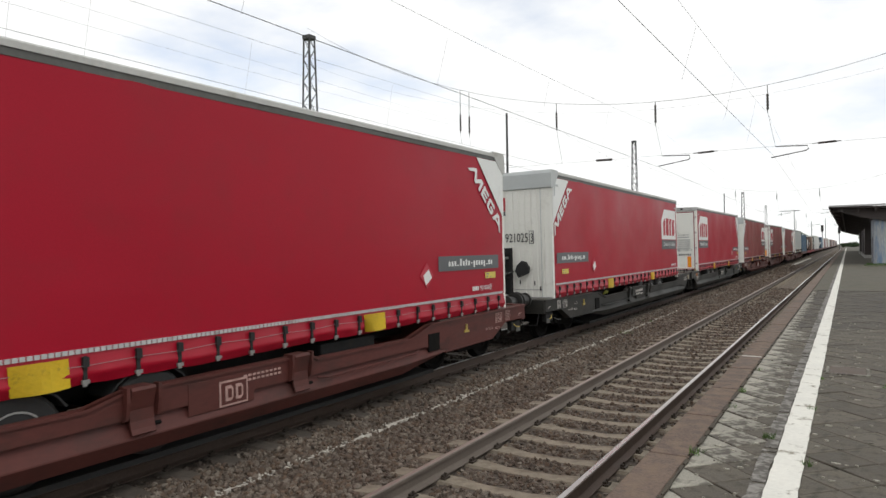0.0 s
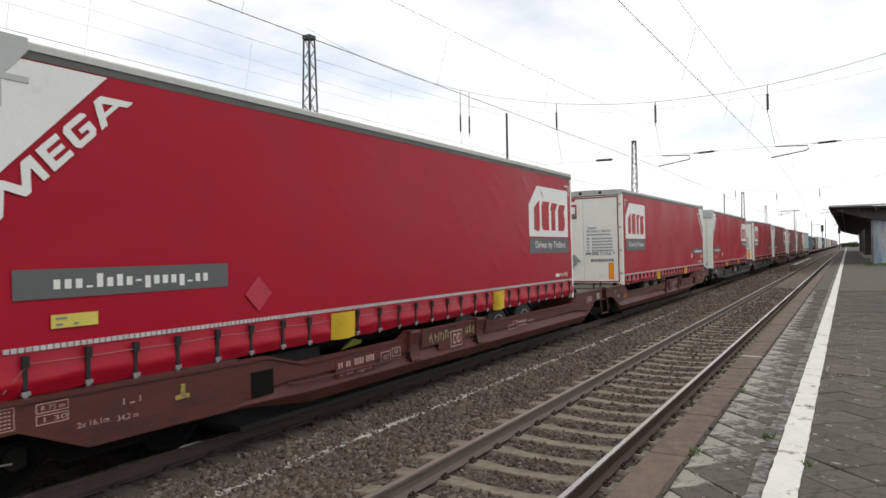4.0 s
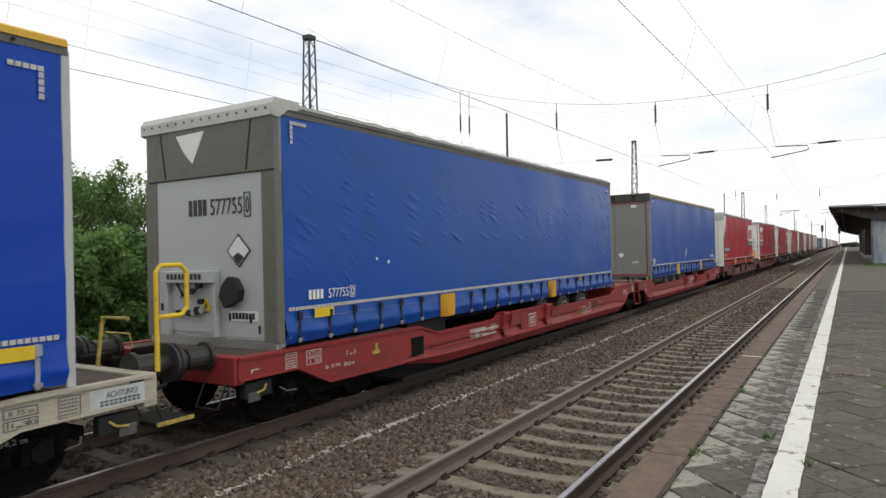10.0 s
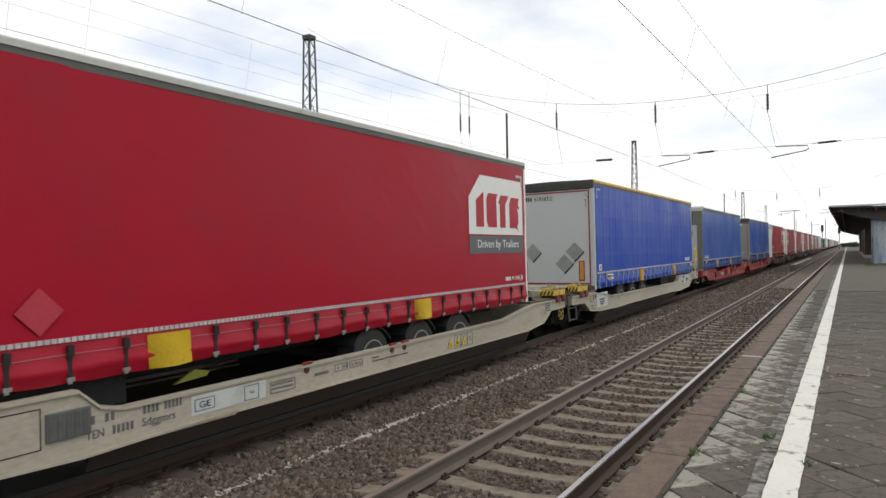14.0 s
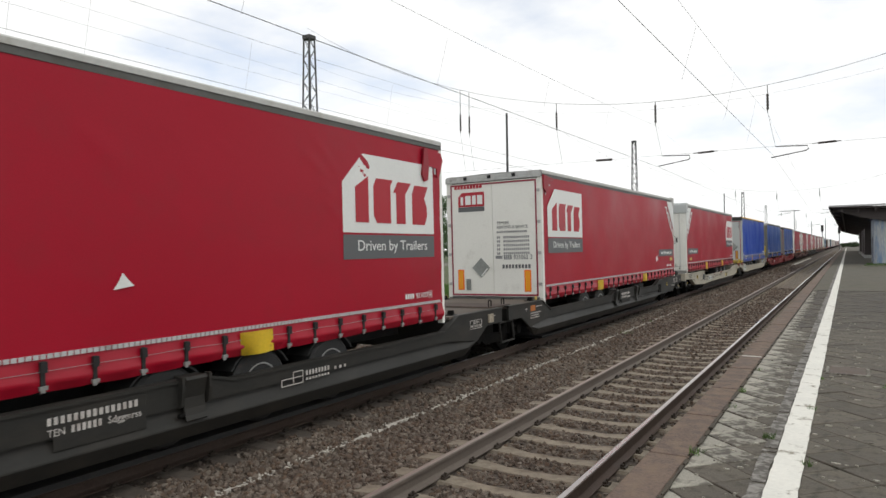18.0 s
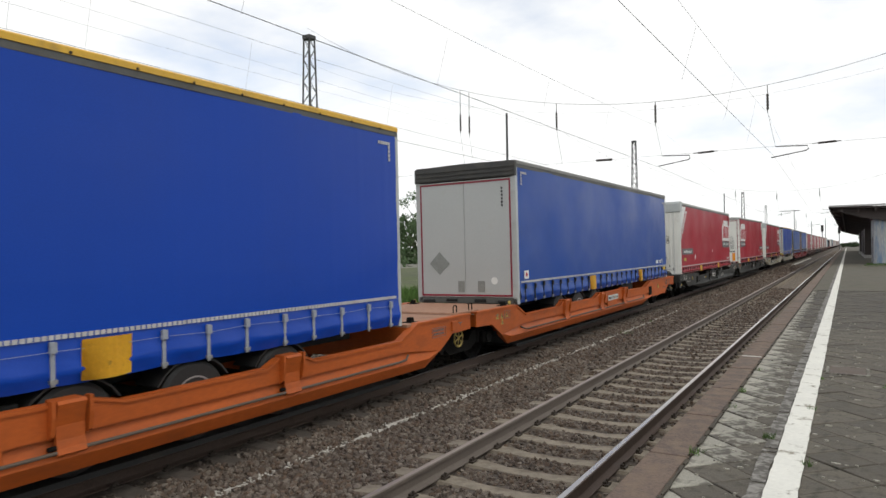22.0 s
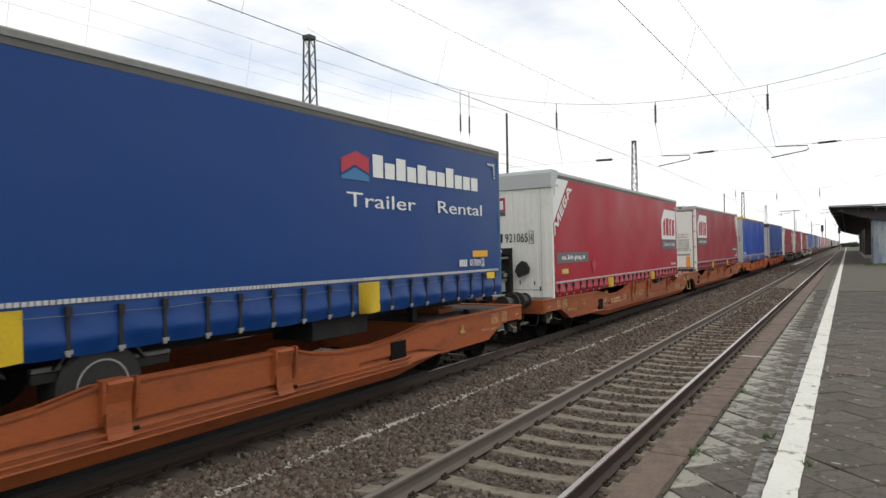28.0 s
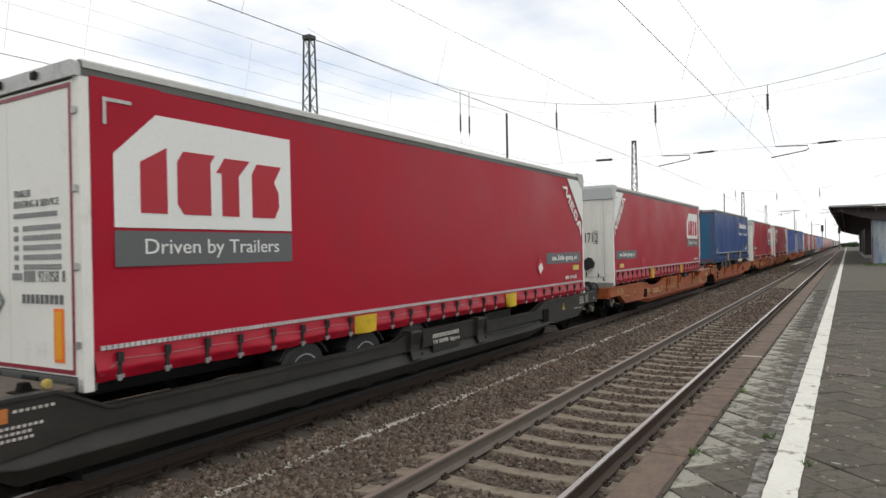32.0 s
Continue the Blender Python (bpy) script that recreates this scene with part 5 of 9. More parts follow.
        if st.get("sticker"):
            sk = plate_end("route_sticker", rect(-0.90, -0.47, 2.46, 2.70), -0.022, DECAL_SILVER, root, "worn grey route sticker")
            bars_end(char_bars(-0.87, -0.52, 2.57, 2.66, 6, 0.25) + [(-0.87, -0.52, 2.49, 2.52)], -0.027, TEXT_GREY, sk)
    return root


LABEL_YELLOW = material("faded_yellow_label", (0.60, 0.50, 0.10), 0.6, vary=0.08, fine=30, coarse=5)
PLACARD_RED = material("faded_red_placard", (0.42, 0.03, 0.05), 0.55, vary=0.1, fine=30, coarse=4)


def blue_trailer(s, rear_near, number, style):
    st = dict(tarp=BLUE_TARP, edge=ALU_DARK, roof=ROOF_WHITE, doors=DOOR_PALE, front_wall=DOOR_PALE, post=DOOR_PALE, flap=AMBER, straps=24, axles=(2.55, 3.86, 5.17))
    st.update(style)
    zt, zl, zb = st.get("zt", 4.05), st.get("zl", 1.425), st.get("zb", 0.96)
    st.setdefault("zs", 1.02)
    root = on_train("semi_trailer", s, st["label"], "trailer", "semi-trailers on the train")

    def Y(a, b):
        return (a, b) if rear_near else (LENGTH - b, LENGTH - a)
    st["flaps"] = [(a, a + 0.50) for a in st["flaps_at"]] if st.get("flaps_at") else [Y(4.03, 4.56), Y(8.95, 9.47)]
    st["lift"] = lambda y: 0.065 * y / LENGTH - (0.03 if not rear_near else 0.0)
    tarp(root, st, number, zt, zl, zb)
    shell(root, st, zt, zb, rear_near)
    a = 11.95 if rear_near else 0.52
    a = st.get("number_at", a)
    zn = st.get("number_z", zl + 0.12)
    bars_side(char_bars(a, a + 0.30, zn, zn + 0.125, 4, 0.3), 1.277, DECAL_WHITE, root)
    lettering(number[:-1], 0.125, on_side(1.279, a + 0.38, zn), DECAL_WHITE, root, 0.42)
    lettering(number[-1], 0.125, on_side(1.279, a + 0.86, zn), DECAL_WHITE, root, 0.06)
    b = a + 0.84
    bars_side([(b, b + 0.008, zn - 0.02, zn + 0.145), (b + 0.10, b + 0.108, zn - 0.02, zn + 0.145), (b + 0.008, b + 0.10, zn - 0.02, zn - 0.012), (b + 0.008, b + 0.10, zn + 0.137, zn + 0.145)], 1.277, DECAL_WHITE, root, "number_box")
    if not rear_near:
        plate_side("warning_sticker", rect(0.60, 0.98, zl - 0.12, zl - 0.0), 1.300, YELLOW, root)
    else:
        plate_side("warning_sticker", rect(12.9, 13.25, zl - 0.14, zl - 0.02), 1.300, YELLOW, root)
    if st.get("label_at"):
        a = st["label_at"]
        lb = plate_side("arrow_label", rect(a, a + 0.13, zl - 0.10, zl + 0.0), 1.297, YELLOW, root)
        plate_side("arrow_mark", [(a + 0.025, zl - 0.065), (a + 0.065, zl - 0.065), (a + 0.065, zl - 0.085), (a + 0.11, zl - 0.05), (a + 0.065, zl - 0.015), (a + 0.065, zl - 0.035), (a + 0.025, zl - 0.035)], 1.3015, DECAL_BLACK, lb)
    # tape angles at the top corners
    bars_side([(0.24 + 0.062 * k, 0.29 + 0.062 * k, zt - 0.27, zt - 0.225) for k in range(5)] + [(0.24, 0.285, zt - 0.33 - 0.062 * k, zt - 0.28 - 0.062 * k) for k in range(4)], 1.277, TAPE, root, "corner_tape")
    bars_side([(LENGTH - 0.29 - 0.062 * k, LENGTH - 0.24 - 0.062 * k, zt - 0.27, zt - 0.225) for k in range(5)] + [(LENGTH - 0.285, LENGTH - 0.24, zt - 0.33 - 0.062 * k, zt - 0.28 - 0.062 * k) for k in range(4)], 1.277, TAPE, root, "corner_tape")
    if rear_near:
        if st.get("pale"):
            mp = plate_side("maker_plate", rect(0.95, 1.50, zl - 0.20, zl - 0.04), 1.315, DECAL_WHITE, root, "white maker's plate")
            bars_side(char_bars(0.98, 1.32, zl - 0.13, zl - 0.075, 8, 0.25) + [(1.36, 1.46, zl - 0.14, zl - 0.08)], 1.3195, DECAL_BLACK, mp)
            bars_side(char_bars(0.99, 1.30, zl - 0.18, zl - 0.15, 9, 0.25), 1.3195, PLACARD_RED, mp)
        sk = plate_side("sticker", rect(0.32, 0.55, zl + 0.08, zl + 0.26), 1.275, DECAL_WHITE, root)
        plate_side("sticker_sign", diamond(0.435, zl + 0.17, 0.06), 1.280, PLACARD_RED, sk)
        rear_doors(root, st, zt, zb)
    else:
        front_wall(root, st, zt, zb, number)
    for a, z, sz, turn in st.get("shards", ()):
        c_, s_ = math.cos(turn), math.sin(turn)
        plate_side("torn_shard", [(a + u * sz * c_ - v * sz * s_, z + u * sz * s_ + v * sz * c_) for u, v in ((-1.0, 0.0), (-0.3, -0.22), (0.7, -0.16), (1.1, 0.10), (0.2, 0.28))], 1.277, DECAL_WHITE, root, "torn shard of white backing cloth")
    for k, (a, z, sz) in enumerate(st.get("tears", ())):
        rr = random.Random(k + 7)
        plate_side("torn_patch", [(a + sz * rr.uniform(0.6, 1.2) * math.cos(q), z + sz * 1.3 * rr.uniform(0.5, 1.1) * math.sin(q)) for q in np.linspace(0, 6.28, 8)[:-1]], 1.277, DECAL_WHITE, root, "torn patch with white threads")
    return root


# ---- articulated pocket wagons ----
WHEEL_R = 0.44


@lru_cache(maxsize=None)
def bogie_meshes():
    frame_ = bpy.data.meshes.new("bogie")
    bm = bmesh.new()
    for sx in (1, -1):
        x0, x1 = sx * 0.94, sx * 1.06
        prism(bm, [(-1.35, 0.42), (-1.35, 0.56), (-1.10, 0.66), (-0.45, 0.60), (-0.30, 0.44), (0.30, 0.44), (0.45, 0.60), (1.10, 0.66), (1.35, 0.56), (1.35, 0.42), (1.10, 0.50), (0.70, 0.46), (0.40, 0.26), (-0.40, 0.26), (-0.70, 0.46), (-1.10, 0.50)], x0, x1)
        for y in (-0.9, 0.9):
            box(bm, sx * 0.92, sx * 1.16, y - 0.14, y + 0.14, 0.33, 0.57, 0.03)
            rod(bm, (sx * 1.16, y, 0.45), (sx * 1.20, y, 0.45), 0.10, 12)
            for d in (-0.24, 0.24):
                rod(bm, (sx * 1.02, y + d, 0.36), (sx * 1.02, y + d, 0.62), 0.065, 10)
    box(bm, -0.95, 0.95, -0.18, 0.18, 0.36, 0.62)
    rod(bm, (0, 0, 0.55), (0, 0, 0.74), 0.3, 16)
    bm.to_mesh(frame_)
    bm.free()
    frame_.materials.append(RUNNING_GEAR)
    wheel = bpy.data.meshes.new("wheelset")
    bm = bmesh.new()
    rod(bm, (-1.0, 0, 0), (1.0, 0, 0), 0.08, 12)
    for sx in (1, -1):
        prof = [(-0.065 * sx, 0.10), (-0.065 * sx, 0.36), (-0.068 * sx, WHEEL_R + 0.028), (-0.045 * sx, WHEEL_R + 0.028), (-0.03 * sx, WHEEL_R), (0.07 * sx, WHEEL_R - 0.004), (0.07 * sx, 0.37), (0.03 * sx, 0.34), (0.02 * sx, 0.16), (0.09 * sx, 0.13), (0.09 * sx, 0.09)]
        lathe(bm, prof, sx * 0.75, 32)
        for k in range(6):
            a = k * math.pi / 3
            rod(bm, (sx * 0.79, 0.25 * math.cos(a), 0.25 * math.sin(a)), (sx * 0.80, 0.25 * math.cos(a), 0.25 * math.sin(a)), 0.035, 6)
    bmesh.ops.recalc_face_normals(bm, faces=bm.faces[:])
    bm.to_mesh(wheel)
    bm.free()
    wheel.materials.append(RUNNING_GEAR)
    return frame_, wheel


def bogie(root, y):
    f, w = bogie_meshes()
    b = link_mesh("bogie", f, None, root)
    b.matrix_basis = pose(0, y, 0)
    for d in (-0.9, 0.9):
        ws = link_mesh("wheelset", w, None, b)
        ws.matrix_basis = pose(0, d, WHEEL_R)
        WHEELSETS.append((ws, (0, d, WHEEL_R)))
    return b


# outlines of the sills, from the trailer's rear end (u = 0) to the wagon's end: plain, with three brackets, scalloped, and slim
LOW = [(14.35, 0.70), (13.40, 0.70), (12.80, 0.43), (11.05, 0.41), (9.85, 0.23), (-0.60, 0.23), (-1.40, 0.70), (-2.05, 0.72)]
PLAIN = dict(low=LOW, brackets=(5.30, 7.50), top=[(-2.05, 1.0), (-0.30, 1.0), (0.18, 0.77), (4.75, 0.77), (5.15, 0.865), (7.65, 0.87), (7.85, 0.79), (10.0, 0.775), (10.60, 0.935), (14.35, 0.975)])
THREE = dict(low=LOW, brackets=(2.55, 5.30, 7.50), top=[(-2.05, 1.0), (-0.30, 1.0), (0.18, 0.77), (2.10, 0.77), (2.38, 0.88), (2.75, 0.88), (2.95, 0.79), (4.75, 0.79), (5.12, 0.88), (7.65, 0.895), (7.85, 0.82), (10.0, 0.79), (10.72, 0.96), (14.35, 0.98)])
SCALLOP = dict(low=LOW, brackets=(2.32, 5.22, 7.38), top=[(-2.05, 1.0), (-0.45, 1.0), (0.0, 0.88), (0.45, 0.77), (0.95, 0.74), (1.5, 0.79), (1.9, 0.88), (2.15, 0.94), (2.5, 0.94), (2.8, 0.87), (3.3, 0.82), (3.9, 0.81), (4.5, 0.87), (5.0, 0.97), (5.4, 0.97), (7.2, 0.97), (7.55, 0.97), (7.9, 0.88), (8.5, 0.81), (9.2, 0.80), (9.9, 0.86), (10.6, 0.96), (14.35, 0.98)])
SLIM = dict(brackets=(), top=[(-2.05, 0.94), (-0.30, 0.94), (0.30, 0.88), (0.8, 0.82), (1.3, 0.75), (2.5, 0.74), (9.9, 0.72), (10.15, 0.78), (10.35, 0.96), (12.6, 0.95), (13.2, 0.98), (14.35, 0.98)],
            low=[(14.35, 0.72), (13.10, 0.70), (12.30, 0.41), (10.3, 0.33), (9.2, 0.37), (0.20, 0.38), (-0.70, 0.46), (-1.15, 0.70), (-2.05, 0.72)])


def unit(root, paint, ref, way, wagon):
    """One half of the wagon: sills, pocket, decks, brackets. u counts from the trailer's rear end."""
    form = wagon.get("form", PLAIN)
    top, low = form["top"], form["low"]
    slim = form is SLIM
    if slim and way < 0:
        # the half behind has its neck a little nearer
        top, low = [(u - 0.32 if 9.5 < u < 11 else u, z) for u, z in top], [(u - 0.32 if 9 < u < 11 else u, z) for u, z in low]

    def y(u):
        return ref + way * u
    deck = wagon.get("deck", paint)
    for sx in (1, -1):
        if slim:
            web = [(y(u), z) for u, z in top + low]
        else:
            web = [(y(u), z) for u, z in top + [(14.35, 0.70), (13.40, 0.70), (12.80, 0.43), (11.35, 0.415), (10.40, 0.585), (0.10, 0.585), (-1.0, 0.465), (-1.40, 0.70), (-2.05, 0.72)]]
        sill = part("side_sill", prism(bmesh.new(), web, sx * (1.29 if slim else 1.315), sx * (1.325 if slim else 1.350)), paint, root)
        # top flange follows the sill, bottom chord stands proud
        bm = bmesh.new()
        over, under = [(y(u), z) for u, z in top], [(y(u), z - 0.032) for u, z in top]
        for k in range(len(top) - 1):
            prism(bm, [over[k], over[k + 1], under[k + 1], under[k]], sx * 1.24, sx * (1.352 if slim else 1.372))
        bmesh.ops.remove_doubles(bm, verts=bm.verts[:], dist=0.0005)
        part("top_flange", bm, paint, sill)
        if not slim:
            # folded lower chord: slopes out to a ledge, then back under
            bm = bmesh.new()
            rings = []
            for u, zb in ((-1.0, 0.468), (-0.60, 0.235), (-0.1, 0.235), (9.4, 0.235), (9.85, 0.235), (11.3, 0.43)):
                edge = max(0.385, zb + 0.004)
                ex = 1.368 if -0.7 < u < 10.0 else 1.346
                rings.append([bm.verts.new((sx * a, y(u), c)) for a, c in ((1.24, 0.62), (1.285, 0.62), (1.292, 0.55), (ex, edge + 0.016), (ex + 0.002, edge), (1.28, min(zb, edge)), (1.24, min(zb, edge)))])
            for a, b in zip(rings, rings[1:]):
                for k in range(7):
                    bm.faces.new((a[k], a[(k + 1) % 7], b[(k + 1) % 7], b[k]))
            bm.faces.new(rings[0][::-1])
            bm.faces.new(rings[-1])
            bmesh.ops.recalc_face_normals(bm, faces=bm.faces[:])
            part("bottom_chord", bm, paint, sill)
        else:
            part("lower_frame", prism(bmesh.new(), [(sx * 1.285, 0.42), (sx * 1.315, 0.385), (sx * 1.20, 0.16), (sx * 1.16, 0.16)], min(y(0.0), y(9.9)), max(y(0.0), y(9.9)), "y"), BROWN_UNDER, sill)
        bm = bmesh.new()
        for (a, za), (b, zb) in (zip(low, low[1:]) if slim else zip(low[:4], low[1:4])):
            prism(bm, [(y(a), za), (y(b), zb), (y(b), zb + 0.025), (y(a), za + 0.025)], sx * 1.20, sx * (1.345 if slim else 1.362))
        bmesh.ops.remove_doubles(bm, verts=bm.verts[:], dist=0.0005)
        part("bottom_flange", bm, paint, sill)
        for u in form["brackets"]:
            if form is SCALLOP and way < 0 and u > 7:
                u = 7.16
            zt = max(z for uu, z in top if abs(uu - u) < 0.6) + 0.025
            bk = bmesh.new()
            prism(bk, [(sx * 1.22, zt), (sx * 1.405, zt), (sx * 1.425, zt - 0.03), (sx * 1.405, zt - 0.10), (sx * 1.375, zt - 0.22), (sx * 1.380, 0.56), (sx * 1.395, 0.49), (sx * 1.415, 0.44), (sx * 1.40, 0.425), (sx * 1.375, 0.48), (sx * 1.355, 0.56), (sx * 1.351, zt - 0.06), (sx * 1.22, zt - 0.035)], y(u - 0.13), y(u + 0.13), "y")
            br = part("tilting_bracket", bk, paint, root)
            for du in (-0.17, 0.17):
                part("bracket_cheek", prism(bmesh.new(), [(sx * 1.345, zt + 0.01), (sx * 1.43, zt + 0.01), (sx * 1.43, zt - 0.14), (sx * 1.40, zt - 0.30), (sx * 1.345, 0.57)], y(u + du) - 0.018, y(u + du) + 0.018, "y"), paint, br)
            part("pin", rod(bmesh.new(), (sx * 1.375, y(u + 0.13), 0.50), (sx * 1.375, y(u + 0.20), 0.50), 0.022, 8), RUNNING_GEAR, br)
        if not slim:
            if form is SCALLOP:
                for k in range(3):
                    part("brake_pipe", tube(bmesh.new(), [(sx * 1.33, y(-0.1), 0.50 - 0.05 * k), (sx * (1.37 + 0.022 * k), y(0.12), 0.50 - 0.055 * k), (sx * (1.37 + 0.022 * k), y(10.0), 0.50 - 0.055 * k), (sx * 1.33, y(10.2), 0.50 - 0.05 * k)], 0.013, 6), paint, sill)
            elif form is THREE:
                part("handrail", tube(bmesh.new(), [(sx * 1.33, y(-0.05), 0.52), (sx * 1.385, y(0.08), 0.47), (sx * 1.388, y(0.25), 0.458), (sx * 1.388, y(9.7), 0.458), (sx * 1.33, y(9.9), 0.53)], 0.017, 8), PIPE_DUSTY, sill)
            else:
                part("handrail", tube(bmesh.new(), [(sx * 1.34, y(7.85), 0.54), (sx * 1.385, y(8.0), 0.52), (sx * 1.385, y(10.1), 0.53), (sx * 1.34, y(10.25), 0.55)], 0.014, 6), paint, sill)
            plate = part("marking_plate", boxes((sx * 1.351, sx * 1.356, y(5.85), y(6.75), 0.465, 0.80) if form is not SCALLOP else (sx * 1.351, sx * 1.356, y(7.31 if way > 0 else 7.88), y(8.85 if way > 0 else 9.47), 0.51, 0.70), bevel=0.002), paint, sill)
        if not slim:
            part("dark_plate", boxes((sx * 1.34, sx * 1.366, y(10.52 if form is not SCALLOP else (9.62 if way > 0 else 10.21)), y(10.86 if form is not SCALLOP else (10.02 if way > 0 else 10.56)), *((0.49, 0.78) if form is not SCALLOP or way > 0 else (0.45, 0.73))), bevel=0.006), wagon.get("plate", RUNNING_GEAR), root)
    part("deck_plate", boxes((-1.29, 1.29, y(-2.05), y(-0.10), 0.945, 0.985)), deck, root)
    # box added below the end deck to keep light out, sized like a centre sill
    part("underfloor_light_block", boxes((-0.40, 0.40, y(11.0), y(14.25), 0.62, 0.90)), RUNNING_GEAR, root)
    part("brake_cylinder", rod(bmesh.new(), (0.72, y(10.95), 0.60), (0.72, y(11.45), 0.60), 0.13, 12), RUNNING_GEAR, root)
    if form is SCALLOP and way > 0:
        for z0 in (0.63, 0.43):
            part("dark_plate", boxes((1.34, 1.37, y(-0.34 if z0 < 0.5 else -0.24), y(-0.06 if z0 < 0.5 else 0.04), z0, z0 + 0.15), bevel=0.006), RUNNING_GEAR, root)
    for u in (-1.95, -0.15):
        part("deck_crossbeam", boxes((-1.28, 1.28, y(u - 0.05), y(u + 0.05), 0.42 if u > -1 else 0.72, 0.944)), paint, root)
    part("pocket_floor", boxes((-1.2, 1.2, y(0.0), y(10.9), 0.09, 0.145)), CHASSIS, root)
    part("pocket_end", boxes((-1.2, 1.2, y(10.9), y(11.0), 0.40, 0.93)), paint, root)
    part("end_deck", boxes((-1.29, 1.29, y(11.0), y(14.3), 0.90, 0.955)), DECK_DARK, root)
    part("support_trestle", boxes((-0.65, 0.65, y(12.2), y(12.7), 0.956, 1.06), bevel=0.02), paint, root)
    part("headstock", boxes((-1.33, 1.33, y(14.25), y(14.40), 0.66, 0.985), bevel=0.01), paint, root)
    for sx in (1, -1):
        b = bmesh.new()
        for y0, y1, r in ((14.40, 14.45, 0.17), (14.45, 14.72, 0.13), (14.70, 14.84, 0.10), (14.84, 14.88, 0.215)):
            rod(b, (sx * 0.875, y(y0), 0.98), (sx * 0.875, y(y1), 0.98), r, 18)
        part("buffer", b, wagon.get("buffer", BUFFER), root)
        part("step", tube(bmesh.new(), [(sx * 1.22, y(14.42), 0.70), (sx * 1.22, y(14.55), 0.42), (sx * 0.86, y(14.55), 0.42), (sx * 0.86, y(14.42), 0.70)], 0.012, 6), CHASSIS, root)
        part("brake_cock_plate", boxes((sx * 1.20, sx * 1.30, y(13.80), y(14.22), 0.47, 0.655), bevel=0.01), CHASSIS, root)
        part("brake_lever", tube(bmesh.new(), [(sx * 1.302, y(13.90), 0.60), (sx * 1.33, y(13.95), 0.55), (sx * 1.34, y(14.08), 0.53)], 0.013, 6), YELLOW_OLD, root)
        part("release_handle", tube(bmesh.new(), [(sx * 1.27, y(13.65), 0.52), (sx * 1.34, y(13.6), 0.47), (sx * 1.36, y(13.45), 0.46)], 0.010, 6), ALU_DARK, root)
        part("load_plate", boxes((sx * 1.301, sx * 1.312, y(14.0), y(14.18), 0.43, 0.54), bevel=0.003), ALU_DARK, root)
    part("coupling_hook", boxes((-0.06, 0.06, y(14.4), y(14.75), 0.95, 1.07), (-0.10, 0.10, y(14.7), y(14.86), 0.72, 1.0), bevel=0.02), RUNNING_GEAR, root)
    part("brake_hose", tube(bmesh.new(), [(0.3, y(14.4), 0.80), (0.3, y(14.55), 0.62), (0.2, y(14.72), 0.55), (0.15, y(14.86), 0.62)], 0.03, 8), BLACK, root)
    if slim and way > 0:
        part("end_handrail", tube(bmesh.new(), [(1.2, y(14.5), 0.97), (1.2, y(14.5), 1.98), (1.2, y(14.56), 2.05), (1.2, y(14.80), 2.05), (1.2, y(14.87), 1.97), (1.2, y(14.87), 1.60), (1.2, y(14.80), 1.52), (1.2, y(14.5), 1.52)], 0.026, 8), YELLOW, root, "tall yellow hand rail")
        part("end_handrail", tube(bmesh.new(), [(0.35, y(14.38), 0.98), (0.35, y(14.45), 1.50), (0.80, y(14.45), 1.50)], 0.022, 6), YELLOW_OLD, root, "yellow hand rail")
        board = part("foot_board", boxes((0.70, 1.27, y(14.42), y(14.86), 0.42, 0.46), bevel=0.006), CHASSIS, root)
        part("board_edge", boxes((1.275, 1.29, y(14.42), y(14.86), 0.42, 0.463)), YELLOW_OLD, board)
    else:
        part("end_handrail", tube(bmesh.new(), [(-0.55, y(14.38), 0.98), (-0.55, y(14.42), 1.18), (-1.05, y(14.42), 1.18), (-1.05, y(14.38), 0.98)], 0.014, 6), YELLOW_OLD, root, "yellow hand rail")
    # container spigots on the decks, and lock levers
    for u in (-0.45, 12.4):
        for sx in (1, -1):
            zz = 0.985 if u < 0 else 0.955
            sp = part("container_spigot", prism(bmesh.new(), [(y(u) - 0.06, zz), (y(u) + 0.06, zz), (y(u) + 0.05, zz + 0.03), (y(u) + 0.03, zz + 0.085), (y(u) - 0.03, zz + 0.085), (y(u) - 0.05, zz + 0.03)], sx * 1.07, sx * 1.16), RUNNING_GEAR, root, "dark container spigot")
            part("spigot_plate", boxes((sx * 1.02, sx * 1.22, y(u) - 0.10, y(u) + 0.10, zz, zz + 0.012)), RUNNING_GEAR, sp)
    for sx in (1, -1):
        part("lock_lever", prism(bmesh.new(), [(y(11.77), 0.82), (y(11.82), 0.82), (y(11.82), 0.72), (y(11.88), 0.71), (y(11.88), 0.67), (y(11.72), 0.675), (y(11.72), 0.715), (y(11.77), 0.73)], sx * (1.326 if slim else 1.351), sx * 1.372), YELLOW_OLD, root, "yellow lock lever")
    if slim:
        yy = 0.86 if way > 0 else -0.80
        bol = part("container_bolster", boxes((-1.0, 1.0, yy - 0.24, yy + 0.24, 0.986, 1.15), bevel=0.012), BOLSTER_DIRTY, root, "dirty cream cross bolster with red arrows")
        for k, x0, x1 in ((-0.16, -0.95, 0.1), (-0.05, -0.7, 0.62), (0.06, -0.9, 0.30), (0.17, -0.4, 0.9)):
            part("bolster_slat", boxes((x0, x1, yy + k - 0.035, yy + k + 0.035, 1.151, 1.172), bevel=0.004), BOLSTER_GREY, bol)
        for x in (-0.62, -0.18, 0.45):
            part("lock_pin", rod(rod(bmesh.new(), (x, yy - 0.1, 1.15), (x, yy - 0.1, 1.20), 0.035, 8), (x, yy - 0.1, 1.19), (x, yy - 0.1, 1.225), 0.05, 8), YELLOW_OLD, bol)
